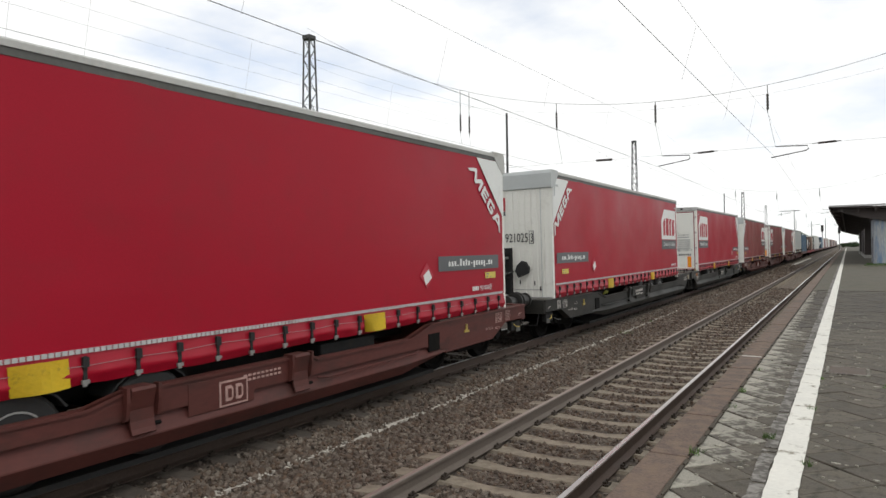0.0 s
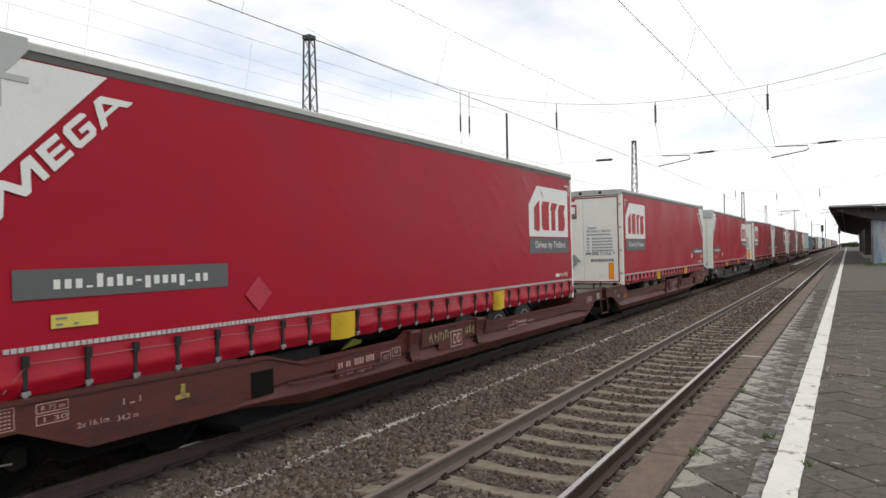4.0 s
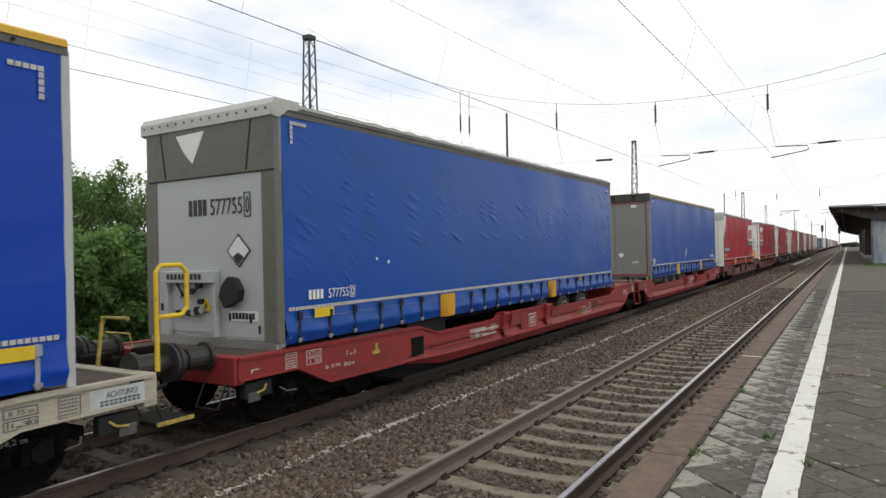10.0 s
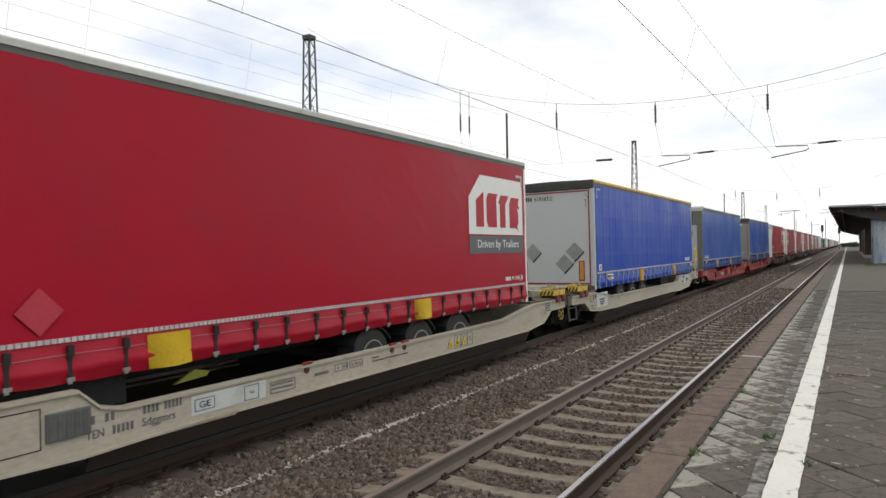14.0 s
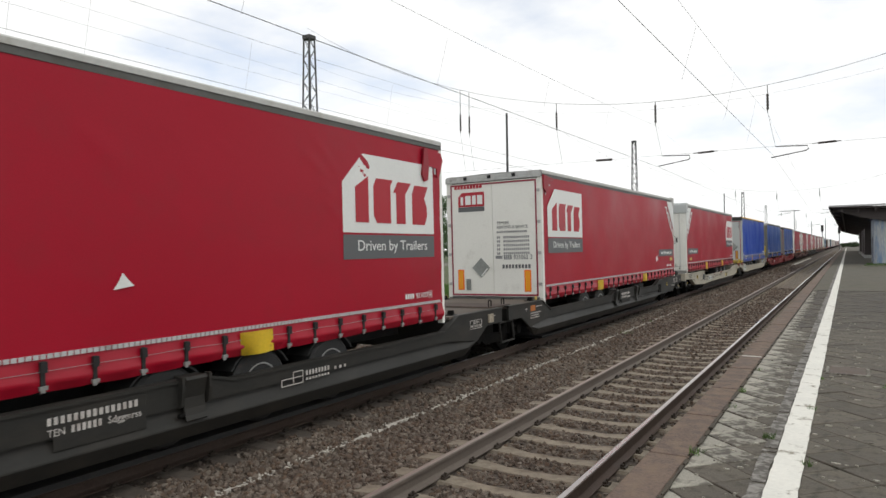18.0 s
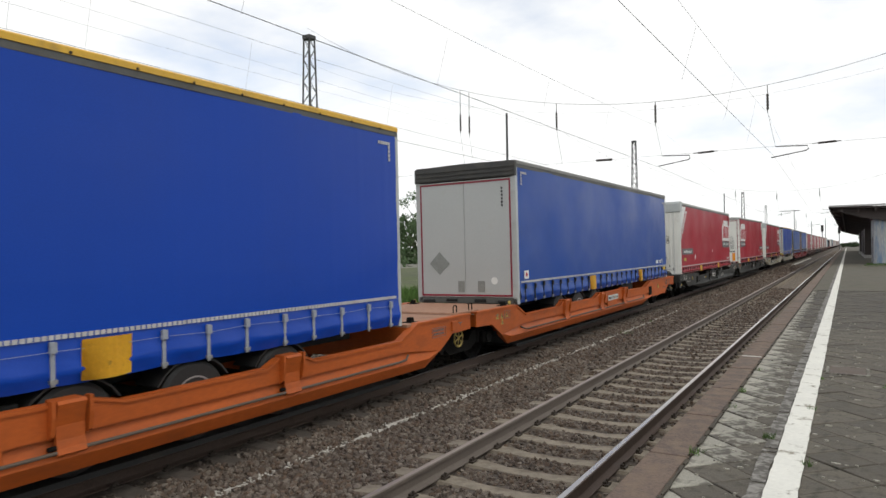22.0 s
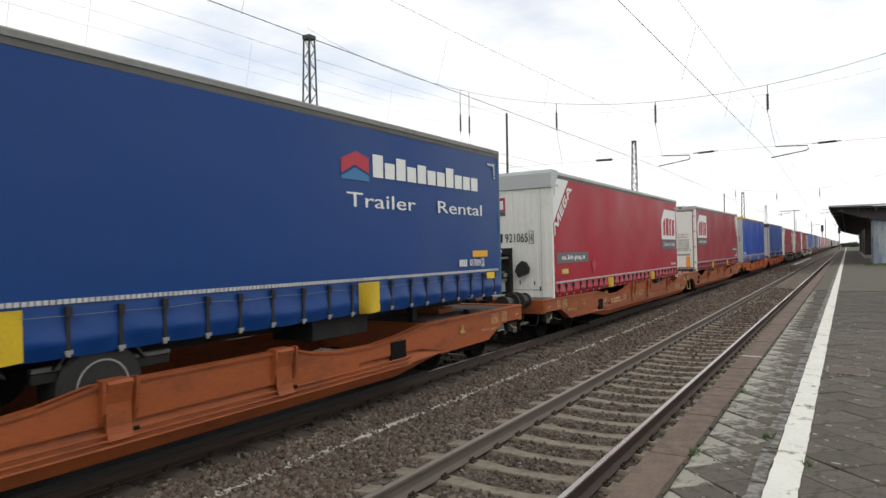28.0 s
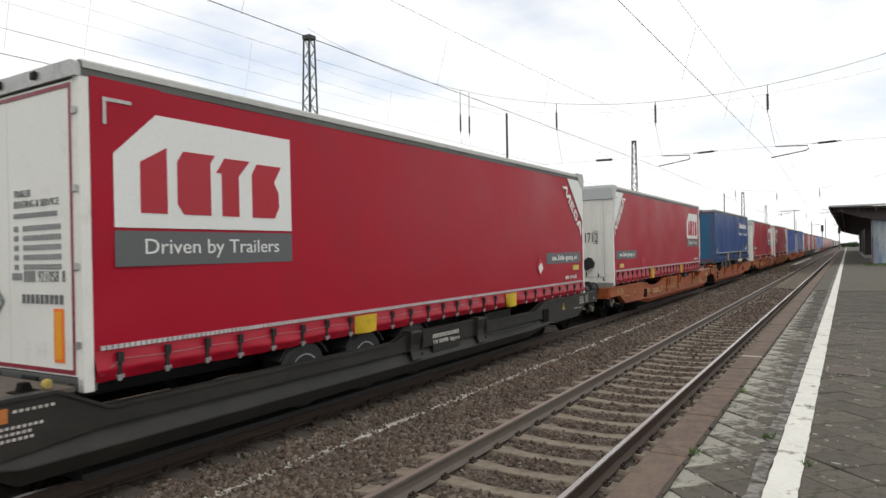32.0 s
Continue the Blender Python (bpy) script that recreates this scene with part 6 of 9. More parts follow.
        for sx in (1, -1):
            for y0 in (yy - 0.37, yy + 0.01):
                head = part("bolster_head", boxes((sx * 0.98, sx * 1.36, y0, y0 + 0.36, 1.035, 1.16), bevel=0.010), BOLSTER_YELLOW, root, "scuffed yellow bolster head")
                part("head_rail", rod(bmesh.new(), (sx * 1.05, y0 + 0.06, 1.185), (sx * 1.30, y0 + 0.06, 1.185), 0.028, 8), YELLOW_OLD, head)
                part("head_catch", boxes((sx * 1.06, sx * 1.16, y0 + 0.14, y0 + 0.30, 1.161, 1.205), bevel=0.008), ALU_DARK, head)
                part("head_catch", boxes((sx * 1.20, sx * 1.32, y0 + 0.16, y0 + 0.32, 1.161, 1.195), bevel=0.008), ALU_DARK, head)
                part("lock_pin", rod(rod(bmesh.new(), (sx * 1.2, y0 + 0.11, 1.16), (sx * 1.2, y0 + 0.11, 1.22), 0.035, 8), (sx * 1.2, y0 + 0.11, 1.21), (sx * 1.2, y0 + 0.11, 1.245), 0.05, 8), YELLOW_OLD, head)
                ym = y0 + 0.20
                ar = part("roller_arm", prism(bmesh.new(), [(ym - 0.075, 1.04), (ym + 0.075, 1.04), (ym + 0.05, 0.95), (ym - 0.05, 0.95)], sx * 1.330, sx * 1.385), ROLLER_RED, head, "dull red arm")
                part("roller", rod(rod(bmesh.new(), (sx * 1.34, ym, 0.955), (sx * 1.40, ym, 0.955), 0.085, 14), (sx * 1.40, ym, 0.955), (sx * 1.405, ym, 0.955), 0.04, 10), ROLLER_RED, ar)
            for k in range(4):
                part("hazard_stripe", prism(bmesh.new(), [(sx * (1.0 + 0.09 * k), 1.045), (sx * (1.04 + 0.09 * k), 1.045), (sx * (1.09 + 0.09 * k), 1.15), (sx * (1.05 + 0.09 * k), 1.15)], yy - 0.374, yy - 0.371, "y"), DECAL_BLACK, bol)
        for x, d in ((-0.55, -1), (0.45, 1)):
            plate_end("arrow_mark", [(x - d * 0.12, 1.05), (x + d * 0.02, 1.05), (x + d * 0.02, 1.02), (x + d * 0.12, 1.07), (x + d * 0.02, 1.12), (x + d * 0.02, 1.09), (x - d * 0.12, 1.09)], yy - 0.2405, TAPE_RED, bol)
        card = plate_end("notice_card", rect(-0.22, 0.20, 1.01, 1.13), yy - 0.2405, SIGN_PALE, bol)
        bars_end(char_bars(-0.19, 0.17, 1.085, 1.105, 9, 0.3) + char_bars(-0.19, 0.17, 1.05, 1.07, 8, 0.3), yy - 0.245, TEXT_GREY, card)
    bogie(root, y(12.45))


# dark brown carries the shade on the recessed underside of the beige sill
BROWN_UNDER = material("shade_brown_under_steel", (0.030, 0.022, 0.017), 0.8, vary=0.15, fine=14, coarse=0.9, bump=0.15, dirt=(0.018, 0.014, 0.011))
YELLOW_OLD = material("dirty_yellow_paint", (0.40, 0.30, 0.07), 0.6, vary=0.12, fine=25, coarse=3, bump=0.1, dirt=(0.13, 0.09, 0.05), dirt_at=(0.46, 0.7))
ROLLER_RED = material("dull_red_roller", (0.20, 0.035, 0.028), 0.6, vary=0.15, fine=25, coarse=3, bump=0.1, dirt=(0.08, 0.03, 0.025), dirt_at=(0.48, 0.7))
BOLSTER_YELLOW = material("scuffed_yellow_paint", (0.52, 0.37, 0.035), 0.6, vary=0.14, fine=25, coarse=4, bump=0.1, dirt=(0.16, 0.11, 0.05), dirt_at=(0.50, 0.72))
BOLSTER_DIRTY = material("dirty_bolster_paint", (0.40, 0.35, 0.27), 0.7, vary=0.12, fine=25, coarse=3, bump=0.1, dirt=(0.10, 0.075, 0.05), dirt_at=(0.44, 0.7))
BOLSTER_GREY = material("scuffed_pale_slat", (0.46, 0.45, 0.40), 0.6, vary=0.12, fine=25, coarse=3, bump=0.1, dirt=(0.09, 0.075, 0.06), dirt_at=(0.46, 0.7))
PIPE_DUSTY = material("dusty_brown_pipe", (0.10, 0.075, 0.055), 0.7, vary=0.12, fine=20, coarse=2, bump=0.1)
MARK_WARM = material("weathered_cream_stencil", (0.50, 0.37, 0.19), 0.7, vary=0.12, fine=25, coarse=3, dirt=(0.3, 0.16, 0.07), dirt_at=(0.5, 0.75))
BOLSTER_TAN = material("dirty_tan_paint", (0.26, 0.18, 0.07), 0.7, vary=0.15, fine=25, coarse=3, bump=0.1, dirt=(0.09, 0.06, 0.04), dirt_at=(0.44, 0.68))
MARK_ROSE = material("weathered_rosy_stencil", (0.42, 0.27, 0.24), 0.7, vary=0.12, fine=25, coarse=3, dirt=(0.22, 0.13, 0.11), dirt_at=(0.5, 0.75))
MARK_PALE = material("weathered_white_stencil", (0.50, 0.47, 0.44), 0.7, vary=0.12, fine=25, coarse=3, dirt=(0.25, 0.2, 0.17), dirt_at=(0.5, 0.75))
DECAL_SKY = material("faded_light_blue", (0.02, 0.16, 0.34), 0.5, vary=0.1, fine=30, coarse=2)
DECK_DARK = material("greasy_brown_deck", (0.060, 0.042, 0.034), 0.85, vary=0.16, fine=14, coarse=0.9, bump=0.15, dirt=(0.11, 0.07, 0.05), dirt_at=(0.52, 0.75))
ORANGE_SIGN = material("faded_orange_sign", (0.42, 0.14, 0.03), 0.7, vary=0.1, fine=25, coarse=3)
BUFFER = material("worn_grey_buffer", (0.04, 0.039, 0.037), 0.5, 0.3, vary=0.15, fine=15, bump=0.1, dirt=(0.03, 0.027, 0.024))


def sill_marks(root, ref, way, mat, seed, slim=False, logo=False, owner=True, triangles=False):
    """Pale lettering fields on the sill that faces the platform, as plain bars and boxes."""
    r = random.Random(seed)

    def span(u0, u1):
        a, b = ref + way * u0, ref + way * u1
        return min(a, b), max(a, b)

    def frame_box(a, b, z0, z1, w=0.012):
        return [(a, b, z0, z0 + w), (a, b, z1 - w, z1), (a, a + w, z0 + w, z1 - w), (b - w, b, z0 + w, z1 - w)]
    x = 1.3505 if not slim else 1.3255

    def word_box(text, u, z, w, h):
        """A word in a thin frame."""
        a, _ = span(u, u)
        bars_side(frame_box(a, a + w, z, z + h, 0.009), x, mat, root, "mark_frame")
        lettering(text, h * 0.5, on_side(x + 0.003, a + w * 0.14, z + h * 0.25), mat, root, w * 0.72)
    # load table, curve limits, overall length, buffer arrows
    a, b = span(13.62, 13.42)
    bars_side(frame_box(a, b, 0.73, 0.92, 0.008), x, mat, root, "mark_frame")
    rows = []
    for k in range(5):
        rows += char_bars(a + 0.02, b - 0.02, 0.752 + k * 0.032, 0.766 + k * 0.032, 5, 0.35)
    bars_side(rows, x, mat, root)
    u0 = 13.25 if way < 0 else 12.97
    word_box("R 75 m", u0, 0.82, 0.28, 0.085)
    word_box("1 30", u0, 0.72, 0.28, 0.085)
    u0 = 12.90 if way < 0 else 12.55
    a, _ = span(u0, u0)
    lettering("2x 16,1m", 0.05, on_side(x + 0.003, a, 0.62), mat, root, 0.30)
    lettering("34,2 m", 0.05, on_side(x + 0.003, a + 0.38, 0.60), mat, root, 0.22)
    for k, (du, w) in enumerate(((0.45, 0.012), (0.52, 0.05), (0.62, 0.012))):
        bars_side([(a + du, a + du + w, 0.74, 0.80 if w < 0.03 else 0.752)], x, mat, root)
    a, b = span(14.17, 14.05)
    bars_side([(a, a + 0.12, 0.80, 0.815), (a, a + 0.015, 0.765, 0.80)], x, mat, root)
    a, b = span(-1.25, -0.95) if way > 0 else (ref + 1.62, ref + 1.75)
    bars_side([(a, a + 0.13, 0.86, 0.875), (a + 0.055, a + 0.075, 0.82, 0.86)], x, mat, root)
    # owner's lines beside a bracket, small signs
    if slim:
        return
    xp = 1.3565
    a, b = span(6.85, 5.80)
    if not owner:
        pass
    elif not logo:
        bars_side(char_bars(a + 0.05, b - 0.12, 0.70, 0.765, 15, 0.42), xp, mat, root)
        lettering("TEN", 0.065, on_side(xp + 0.002, a + 0.05, 0.60), mat, root, 0.15)
        bars_side(char_bars(a + 0.26, a + 0.56, 0.60, 0.665, 6, 0.42), xp, mat, root)
        lettering("Sdggmrss", 0.065, on_side(xp + 0.002, a + 0.60, 0.60), mat, root, 0.34)
    else:
        a, b = span(7.2, 6.6)
        bars_side(char_bars(a, b, 0.75, 0.775, 9, 0.35) + char_bars(a, b, 0.70, 0.725, 9, 0.35), xp, mat, root)
    if not triangles:
        return
    for k, u in enumerate((8.70, 8.50)):
        a, _ = span(u, u)
        tri = plate_side("warning_triangle", [(a, 0.61), (a + 0.13, 0.61), (a + 0.065, 0.73)], x, YELLOW, root)
        lettering("P", 0.045, on_side(x + 0.007, a + 0.048, 0.625), DECAL_BLACK, tri, 0.03)
    a, b = span(8.98, 8.75)
    bars_side(frame_box(a, b, 0.60, 0.70, 0.008) + char_bars(a + 0.02, b - 0.02, 0.63, 0.67, 4, 0.3), x, mat, root)


SC = (14.36, 14.80, 0.70, 0.86)


def pocket_wagon(s_joint, paint, label, wagon=None, back=2.2, units=(1, 1)):
    """s_joint: the place of the middle bogie. back: from there to the rear end of the trailer on the half behind."""
    wagon = wagon or {}
    root = on_train("pocket_wagon", s_joint, label, "wagon", "articulated wagons of the train")
    unit(root, paint, 2.15, 1, wagon)
    unit(root, paint, -back, -1, wagon)
    bogie(root, 0.0)
    part("joint_casting", boxes((-0.35, 0.35, -0.7, 0.7, 0.62, 0.90), bevel=0.04), RUNNING_GEAR, root)
    part("gangway_plate", prism(bmesh.new(), [(-0.42, 0.992), (0.46, 0.992), (0.44, 1.020), (-0.40, 1.020)], -1.25, 1.22), wagon.get("gangway", DECK_DARK), root, "worn steel plate bridging the joint")
    if not wagon.get("form") is SLIM:
        part("socket_box", boxes((1.345, 1.385, -0.82, -0.62, 0.75, 0.915), bevel=0.008), wagon.get("box", BOLSTER_DIRTY), root, "dusty square box on the sill")
    slim_ = wagon.get("form") is SLIM
    for sx in (1, -1):
        if wagon.get("wheel"):
            bm = bmesh.new()
            n = 20
            ring = [(sx * 1.16, -0.24 + 0.15 * math.cos(2 * math.pi * k / n), 0.55 + 0.15 * math.sin(2 * math.pi * k / n)) for k in range(n + 1)]
            tube(bm, ring, 0.016, 6)
            for k in range(3):
                a = 0.4 + k * math.pi / 3
                rod(bm, (sx * 1.16, -0.24 - 0.15 * math.cos(a), 0.55 - 0.15 * math.sin(a)), (sx * 1.16, -0.24 + 0.15 * math.cos(a), 0.55 + 0.15 * math.sin(a)), 0.010, 5)
            part("brake_wheel", bm, wagon["wheel"], root, "yellow hand-brake wheel")
        if wagon.get("ladder", True):
            y0, y1, zl_, zh = (0.02, 0.56, 0.34, 0.98) if slim_ else (-0.12, 0.48, 0.285, 0.70)
            st = part("step_frame", tube(bmesh.new(), [(sx * 1.24, y0, zh), (sx * 1.27, y0 + 0.02, zl_), (sx * 1.27, y1, zl_), (sx * 1.24, y1, zh)], 0.024, 6), wagon.get("frame", paint), root)
            for z in ((zl_ + 0.30,) if slim_ else (zh - 0.02,)):
                part("rung", rod(bmesh.new(), (sx * 1.25, y0, z), (sx * 1.25, y1, z), 0.020, 6), wagon.get("frame", paint), st)
        for yy in (-0.34, 0.24):
            part("grab_loop", tube(bmesh.new(), [(sx * 1.12, yy, 1.01), (sx * 1.12, yy, 1.12), (sx * 1.12, yy + 0.03, 1.145), (sx * 1.12, yy + 0.09, 1.145), (sx * 1.12, yy + 0.12, 1.12), (sx * 1.12, yy + 0.12, 1.01)], 0.012, 6), RUNNING_GEAR, root)
    mk = wagon.get("marks", MARK_PALE)
    slim = wagon.get("form") is SLIM
    sill_marks(root, 2.15, 1, mk, 1, slim, bool(wagon.get("logo")), not wagon.get("brand") and wagon.get("form") is not SCALLOP)
    sill_marks(root, -back, -1, mk, 2, slim, bool(wagon.get("logo")), not wagon.get("logo") and wagon.get("form") is not SCALLOP, bool(wagon.get("tables")) and not wagon.get("logo"))
    if wagon.get("logo"):
        for ref, way in ((2.15, 1), (-back, -1)):
            c = ref + way * (6.45 if way > 0 else 6.15)
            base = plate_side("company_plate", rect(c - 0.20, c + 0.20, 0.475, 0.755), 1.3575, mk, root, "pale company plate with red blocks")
            plate_side("plate_inset", rect(c - 0.178, c + 0.178, 0.497, 0.733), 1.362, wagon["logo"][0], base)
            for a, b in ((-0.125, -0.015), (0.02, 0.125)):
                plate_side("mark_block", [(c + a, 0.53), (c + b - 0.03, 0.53), (c + b, 0.565), (c + b, 0.665), (c + b - 0.03, 0.70), (c + a, 0.70)], 1.3665, mk, base)
                plate_side("mark_hole", rect(c + a + 0.032, c + b - 0.028, 0.565, 0.665), 1.371, wagon["logo"][0], base)
    c = -back - 13.62
    if slim:
        beige_signs(root, back)
    if wagon.get("signs"):
        part("grab_handle", tube(bmesh.new(), [(1.345, 1.64, 0.52), (1.41, 1.67, 0.46), (1.43, 1.74, 0.40), (1.43, 1.98, 0.42), (1.36, 2.06, 0.43)], 0.016, 6), paint, root)
        e = plate_side("emblem_plate", rect(0.98, 1.09, 0.625, 0.735), 1.3505, mk, root)
        plate_side("emblem_field", rect(0.992, 1.078, 0.637, 0.723), 1.355, paint, e)
        for a in (1.005, 1.04):
            plate_side("mark_block", rect(a, a + 0.026, 0.655, 0.705), 1.3595, mk, e)
        # loading signs on the sill of the half behind
        triangle_sign(root, c + 10.40, 0.455, "(P)", 1.3505)
        bars_side([(c + 10.64, c + 10.98, 0.45, 0.46), (c + 10.64, c + 10.98, 0.63, 0.64), (c + 10.64, c + 10.65, 0.46, 0.63), (c + 10.86, c + 10.87, 0.46, 0.63), (c + 10.97, c + 10.98, 0.46, 0.63)], 1.3505, mk, root, "mark_frame")
        triangle_sign(root, c + 10.68, 0.47, "P", 1.3505)
        lettering("e", 0.05, on_side(1.3535, c + 10.90, 0.52), mk, root, 0.04)
        bars_side([(c + 11.01, c + 11.36, 0.47, 0.48), (c + 11.01, c + 11.36, 0.57, 0.58), (c + 11.01, c + 11.02, 0.48, 0.57), (c + 11.25, c + 11.26, 0.48, 0.70), (c + 11.35, c + 11.36, 0.48, 0.70), (c + 11.17, c + 11.36, 0.69, 0.70)], 1.3505, mk, root, "mark_frame")
        bars_side(char_bars(c + 11.40, c + 11.88, 0.60, 0.68, 8, 0.5) + char_bars(c + 11.40, c + 11.88, 0.54, 0.57, 8, 0.4) + [(c + 11.40, c + 11.90, 0.50, 0.507), (c + 11.40, c + 11.90, 0.69, 0.697)], 1.3505, wagon["signs"], root)
        bars_side([(c + 11.95 + 0.09 * k, c + 11.985 + 0.09 * k, 0.65, 0.685) for k in range(3)], 1.3505, mk, root)
    if wagon.get("logo") and not wagon.get("signs"):
        for a in (-0.36, -0.16):
            plate_side("warning_triangle", [(2.15 + a, 0.60), (2.15 + a + 0.16, 0.60), (2.15 + a + 0.08, 0.75)], 1.3505, ORANGE_SIGN, root, "faded orange warning triangle")
        bars_side([(2.15 - 0.98, 2.15 - 0.80, 0.66, 0.74)], 1.3505, DECAL_GREY, root)
        bars_side(char_bars(2.15 - 0.95, 2.15 - 0.83, 0.68, 0.72, 2, 0.3), 1.3550, MARK_PALE, root)
    if wagon.get("triangles"):
        for k, (a, z, text) in enumerate(((-1.24, 0.78, "C"), (-1.04, 0.78, "P"), (-0.83, 0.79, "P"), (-1.03, 0.66, "P"))):
            triangle_sign(root, 2.15 + a, z, text, 1.3505, 0.13)
        bars_side([(2.15 - 0.87, 2.15 - 0.60, 0.765, 0.773), (2.15 - 0.87, 2.15 - 0.60, 0.915, 0.923), (2.15 - 0.87, 2.15 - 0.862, 0.773, 0.915), (2.15 - 0.68, 2.15 - 0.672, 0.773, 0.915), (2.15 - 0.608, 2.15 - 0.60, 0.773, 0.915)], 1.3505, DECAL_GREY, root, "mark_frame")
    if not slim:
        for side in (1, -1):
            part("lock_ring", lathe(bmesh.new(), [(0.0, 0.02), (0.0, 0.045), (0.02, 0.05), (0.035, 0.04), (0.035, 0.02)], side * 1.18, 12, (2.15 - 0.30, 1.035)), YELLOW_OLD, root, "yellow lock ring")
    if wagon.get("tables"):
        # brake table on the half behind
        z = 0.55
        bars_side([(c + 9.60, c + 9.98, z - 0.03, z - 0.02), (c + 9.60, c + 9.98, z + 0.05, z + 0.06), (c + 9.60, c + 9.61, z - 0.02, z + 0.05), (c + 9.80, c + 9.81, z - 0.02, z + 0.13), (c + 9.97, c + 9.98, z - 0.02, z + 0.13), (c + 9.80, c + 9.98, z + 0.12, z + 0.13)], 1.3505, mk, root, "mark_frame")
        bars_side(char_bars(c + 10.03, c + 10.50, z + 0.05, z + 0.11, 8, 0.45) + char_bars(c + 10.03, c + 10.50, z - 0.01, z + 0.02, 8, 0.45), 1.3505, mk, root)
        bars_side([(c + 10.58 + 0.10 * k, c + 10.62 + 0.10 * k, z + 0.04, z + 0.08) for k in range(3)], 1.3505, mk, root)
    if wagon.get("number_panel"):
        p = plate_side("number_panel", [(c + 4.24, 0.43), (c + 5.12, 0.43), (c + 5.12, 0.70), (c + 4.24, 0.70)], 1.3505, paint, root, "raised panel with the wagon's number")
        bars_side(char_bars(c + 4.29, c + 4.40, 0.58, 0.655, 2, 0.35) + char_bars(c + 4.46, c + 4.57, 0.58, 0.655, 2, 0.35) + char_bars(c + 4.64, c + 4.86, 0.58, 0.67, 4, 0.35) + char_bars(c + 4.90, c + 5.10, 0.585, 0.675, 4, 0.35), 1.3550, mk, p)
        lettering("TEN", 0.06, on_side(1.3570, c + 4.29, 0.475), mk, p, 0.13)
        bars_side(char_bars(c + 4.46, c + 4.62, 0.475, 0.535, 4, 0.35), 1.3550, mk, p)
        lettering("Sdggmrss", 0.06, on_side(1.3570, c + 4.68, 0.475), mk, p, 0.34)
        for a, b, z0, z1, text in ((5.26, 5.50, 0.50, 0.665, "G1"), (5.54, 5.76, 0.56, 0.69, "GE")):
            bars_side([(c + a, c + b, z0, z0 + 0.010), (c + a, c + b, z1 - 0.010, z1), (c + a, c + a + 0.010, z0 + 0.010, z1 - 0.010), (c + b - 0.010, c + b, z0 + 0.010, z1 - 0.010)], 1.3505, mk, root, "mark_frame")
            lettering(text, (z1 - z0) * 0.42, on_side(1.3525, c + a + (b - a) * 0.26, z0 + (z1 - z0) * 0.29), mk, root, (b - a) * 0.48)
    if wagon.get("graffiti"):
        rr_ = random.Random(3)
        bm = bmesh.new()
        for a, b in ((6.60, 7.34), (7.80, 8.36)):
            n = 9
            for k in range(n):
                y0 = c + a + (b - a) * k / n
                lean, low, high = rr_.uniform(-0.05, 0.09), rr_.uniform(0.61, 0.66), rr_.uniform(0.74, 0.80)
                w = rr_.uniform(0.012, 0.022)
                prism(bm, [(y0, low), (y0 + w, low), (y0 + w + lean, high), (y0 + lean, high)], 1.358, 1.3595)
                if k % 2 == 0:
                    zz = rr_.uniform(low, high - 0.02)
                    prism(bm, [(y0, zz), (y0 + 0.07, zz + 0.01), (y0 + 0.07, zz + 0.03), (y0, zz + 0.02)], 1.3596, 1.361)
        tagged(part("sprayed_scribble", bm, GRAFFITI, root, "pale sprayed scribble"), "pale sprayed scribble", kind="stuff")
    if wagon.get("brand"):
        p = plate_side("company_plate", rect(2.15 + 5.90, 2.15 + 6.87, 0.63, 0.775), 1.3575, SIGN_PALE, root, "white company plate with dark blocks")
        for k, (w, h) in enumerate(((0.10, 0.06), (0.07, 0.06), (0.06, 0.06), (0.06, 0.06), (0.0, 0.0), (0.06, 0.06), (0.07, 0.06))):
            y0 = 2.15 + 5.94 + 0.132 * k
            if w:
                plate_side("mark_block", [(y0, 0.665), (y0 + w, 0.665), (y0 + w * 0.8, 0.672 + h), (y0 + w * 0.15, 0.672 + h)], 1.362, DECAL_BLACK, p)
            else:
                plate_side("mark_ring", [(y0 + 0.035 + 0.035 * math.cos(q), 0.70 + 0.035 * math.sin(q)) for q in np.linspace(0, 6.28, 13)[:-1]], 1.362, ORANGE_SIGN, p)
    if wagon.get("form") is SCALLOP:
        rows = []
        for k in range(4):
            rows += char_bars(c + 12.60, c + 13.51, 0.47 + 0.07 * k, 0.476 + 0.07 * k, 1, 0.0)
        for k in range(3):
            rows += char_bars(c + 12.64, c + 13.48, 0.488 + 0.07 * k, 0.525 + 0.07 * k, 7, 0.55)
        bars_side(rows, 1.3505, mk, root)
        # number lines and framed signs on the half behind
        def frame_(a, b, z0, z1, x):
            bars_side([(c + a, c + b, z0, z0 + 0.009), (c + a, c + b, z1 - 0.009, z1), (c + a, c + a + 0.009, z0 + 0.009, z1 - 0.009), (c + b - 0.009, c + b, z0 + 0.009, z1 - 0.009)], x, mk, root, "mark_frame")
        bars_side(char_bars(c + 4.19, c + 4.32, 0.62, 0.68, 2, 0.3) + char_bars(c + 4.44, c + 4.56, 0.62, 0.68, 2, 0.3) + char_bars(c + 4.62, c + 5.06, 0.62, 0.68, 7, 0.3), 1.3575, mk, root)
        lettering("TEN", 0.065, on_side(1.3595, c + 4.19, 0.535), mk, root, 0.20)
        bars_side(char_bars(c + 4.46, c + 4.93, 0.535, 0.59, 8, 0.3), 1.3575, mk, root)
        lettering("Sdggmrss", 0.06, on_side(1.3595, c + 4.98, 0.535), mk, root, 0.40)
        frame_(5.42, 5.72, 0.56, 0.695, 1.3575)
        lettering("GE", 0.08, on_side(1.3595, c + 5.49, 0.59), mk, root, 0.16)
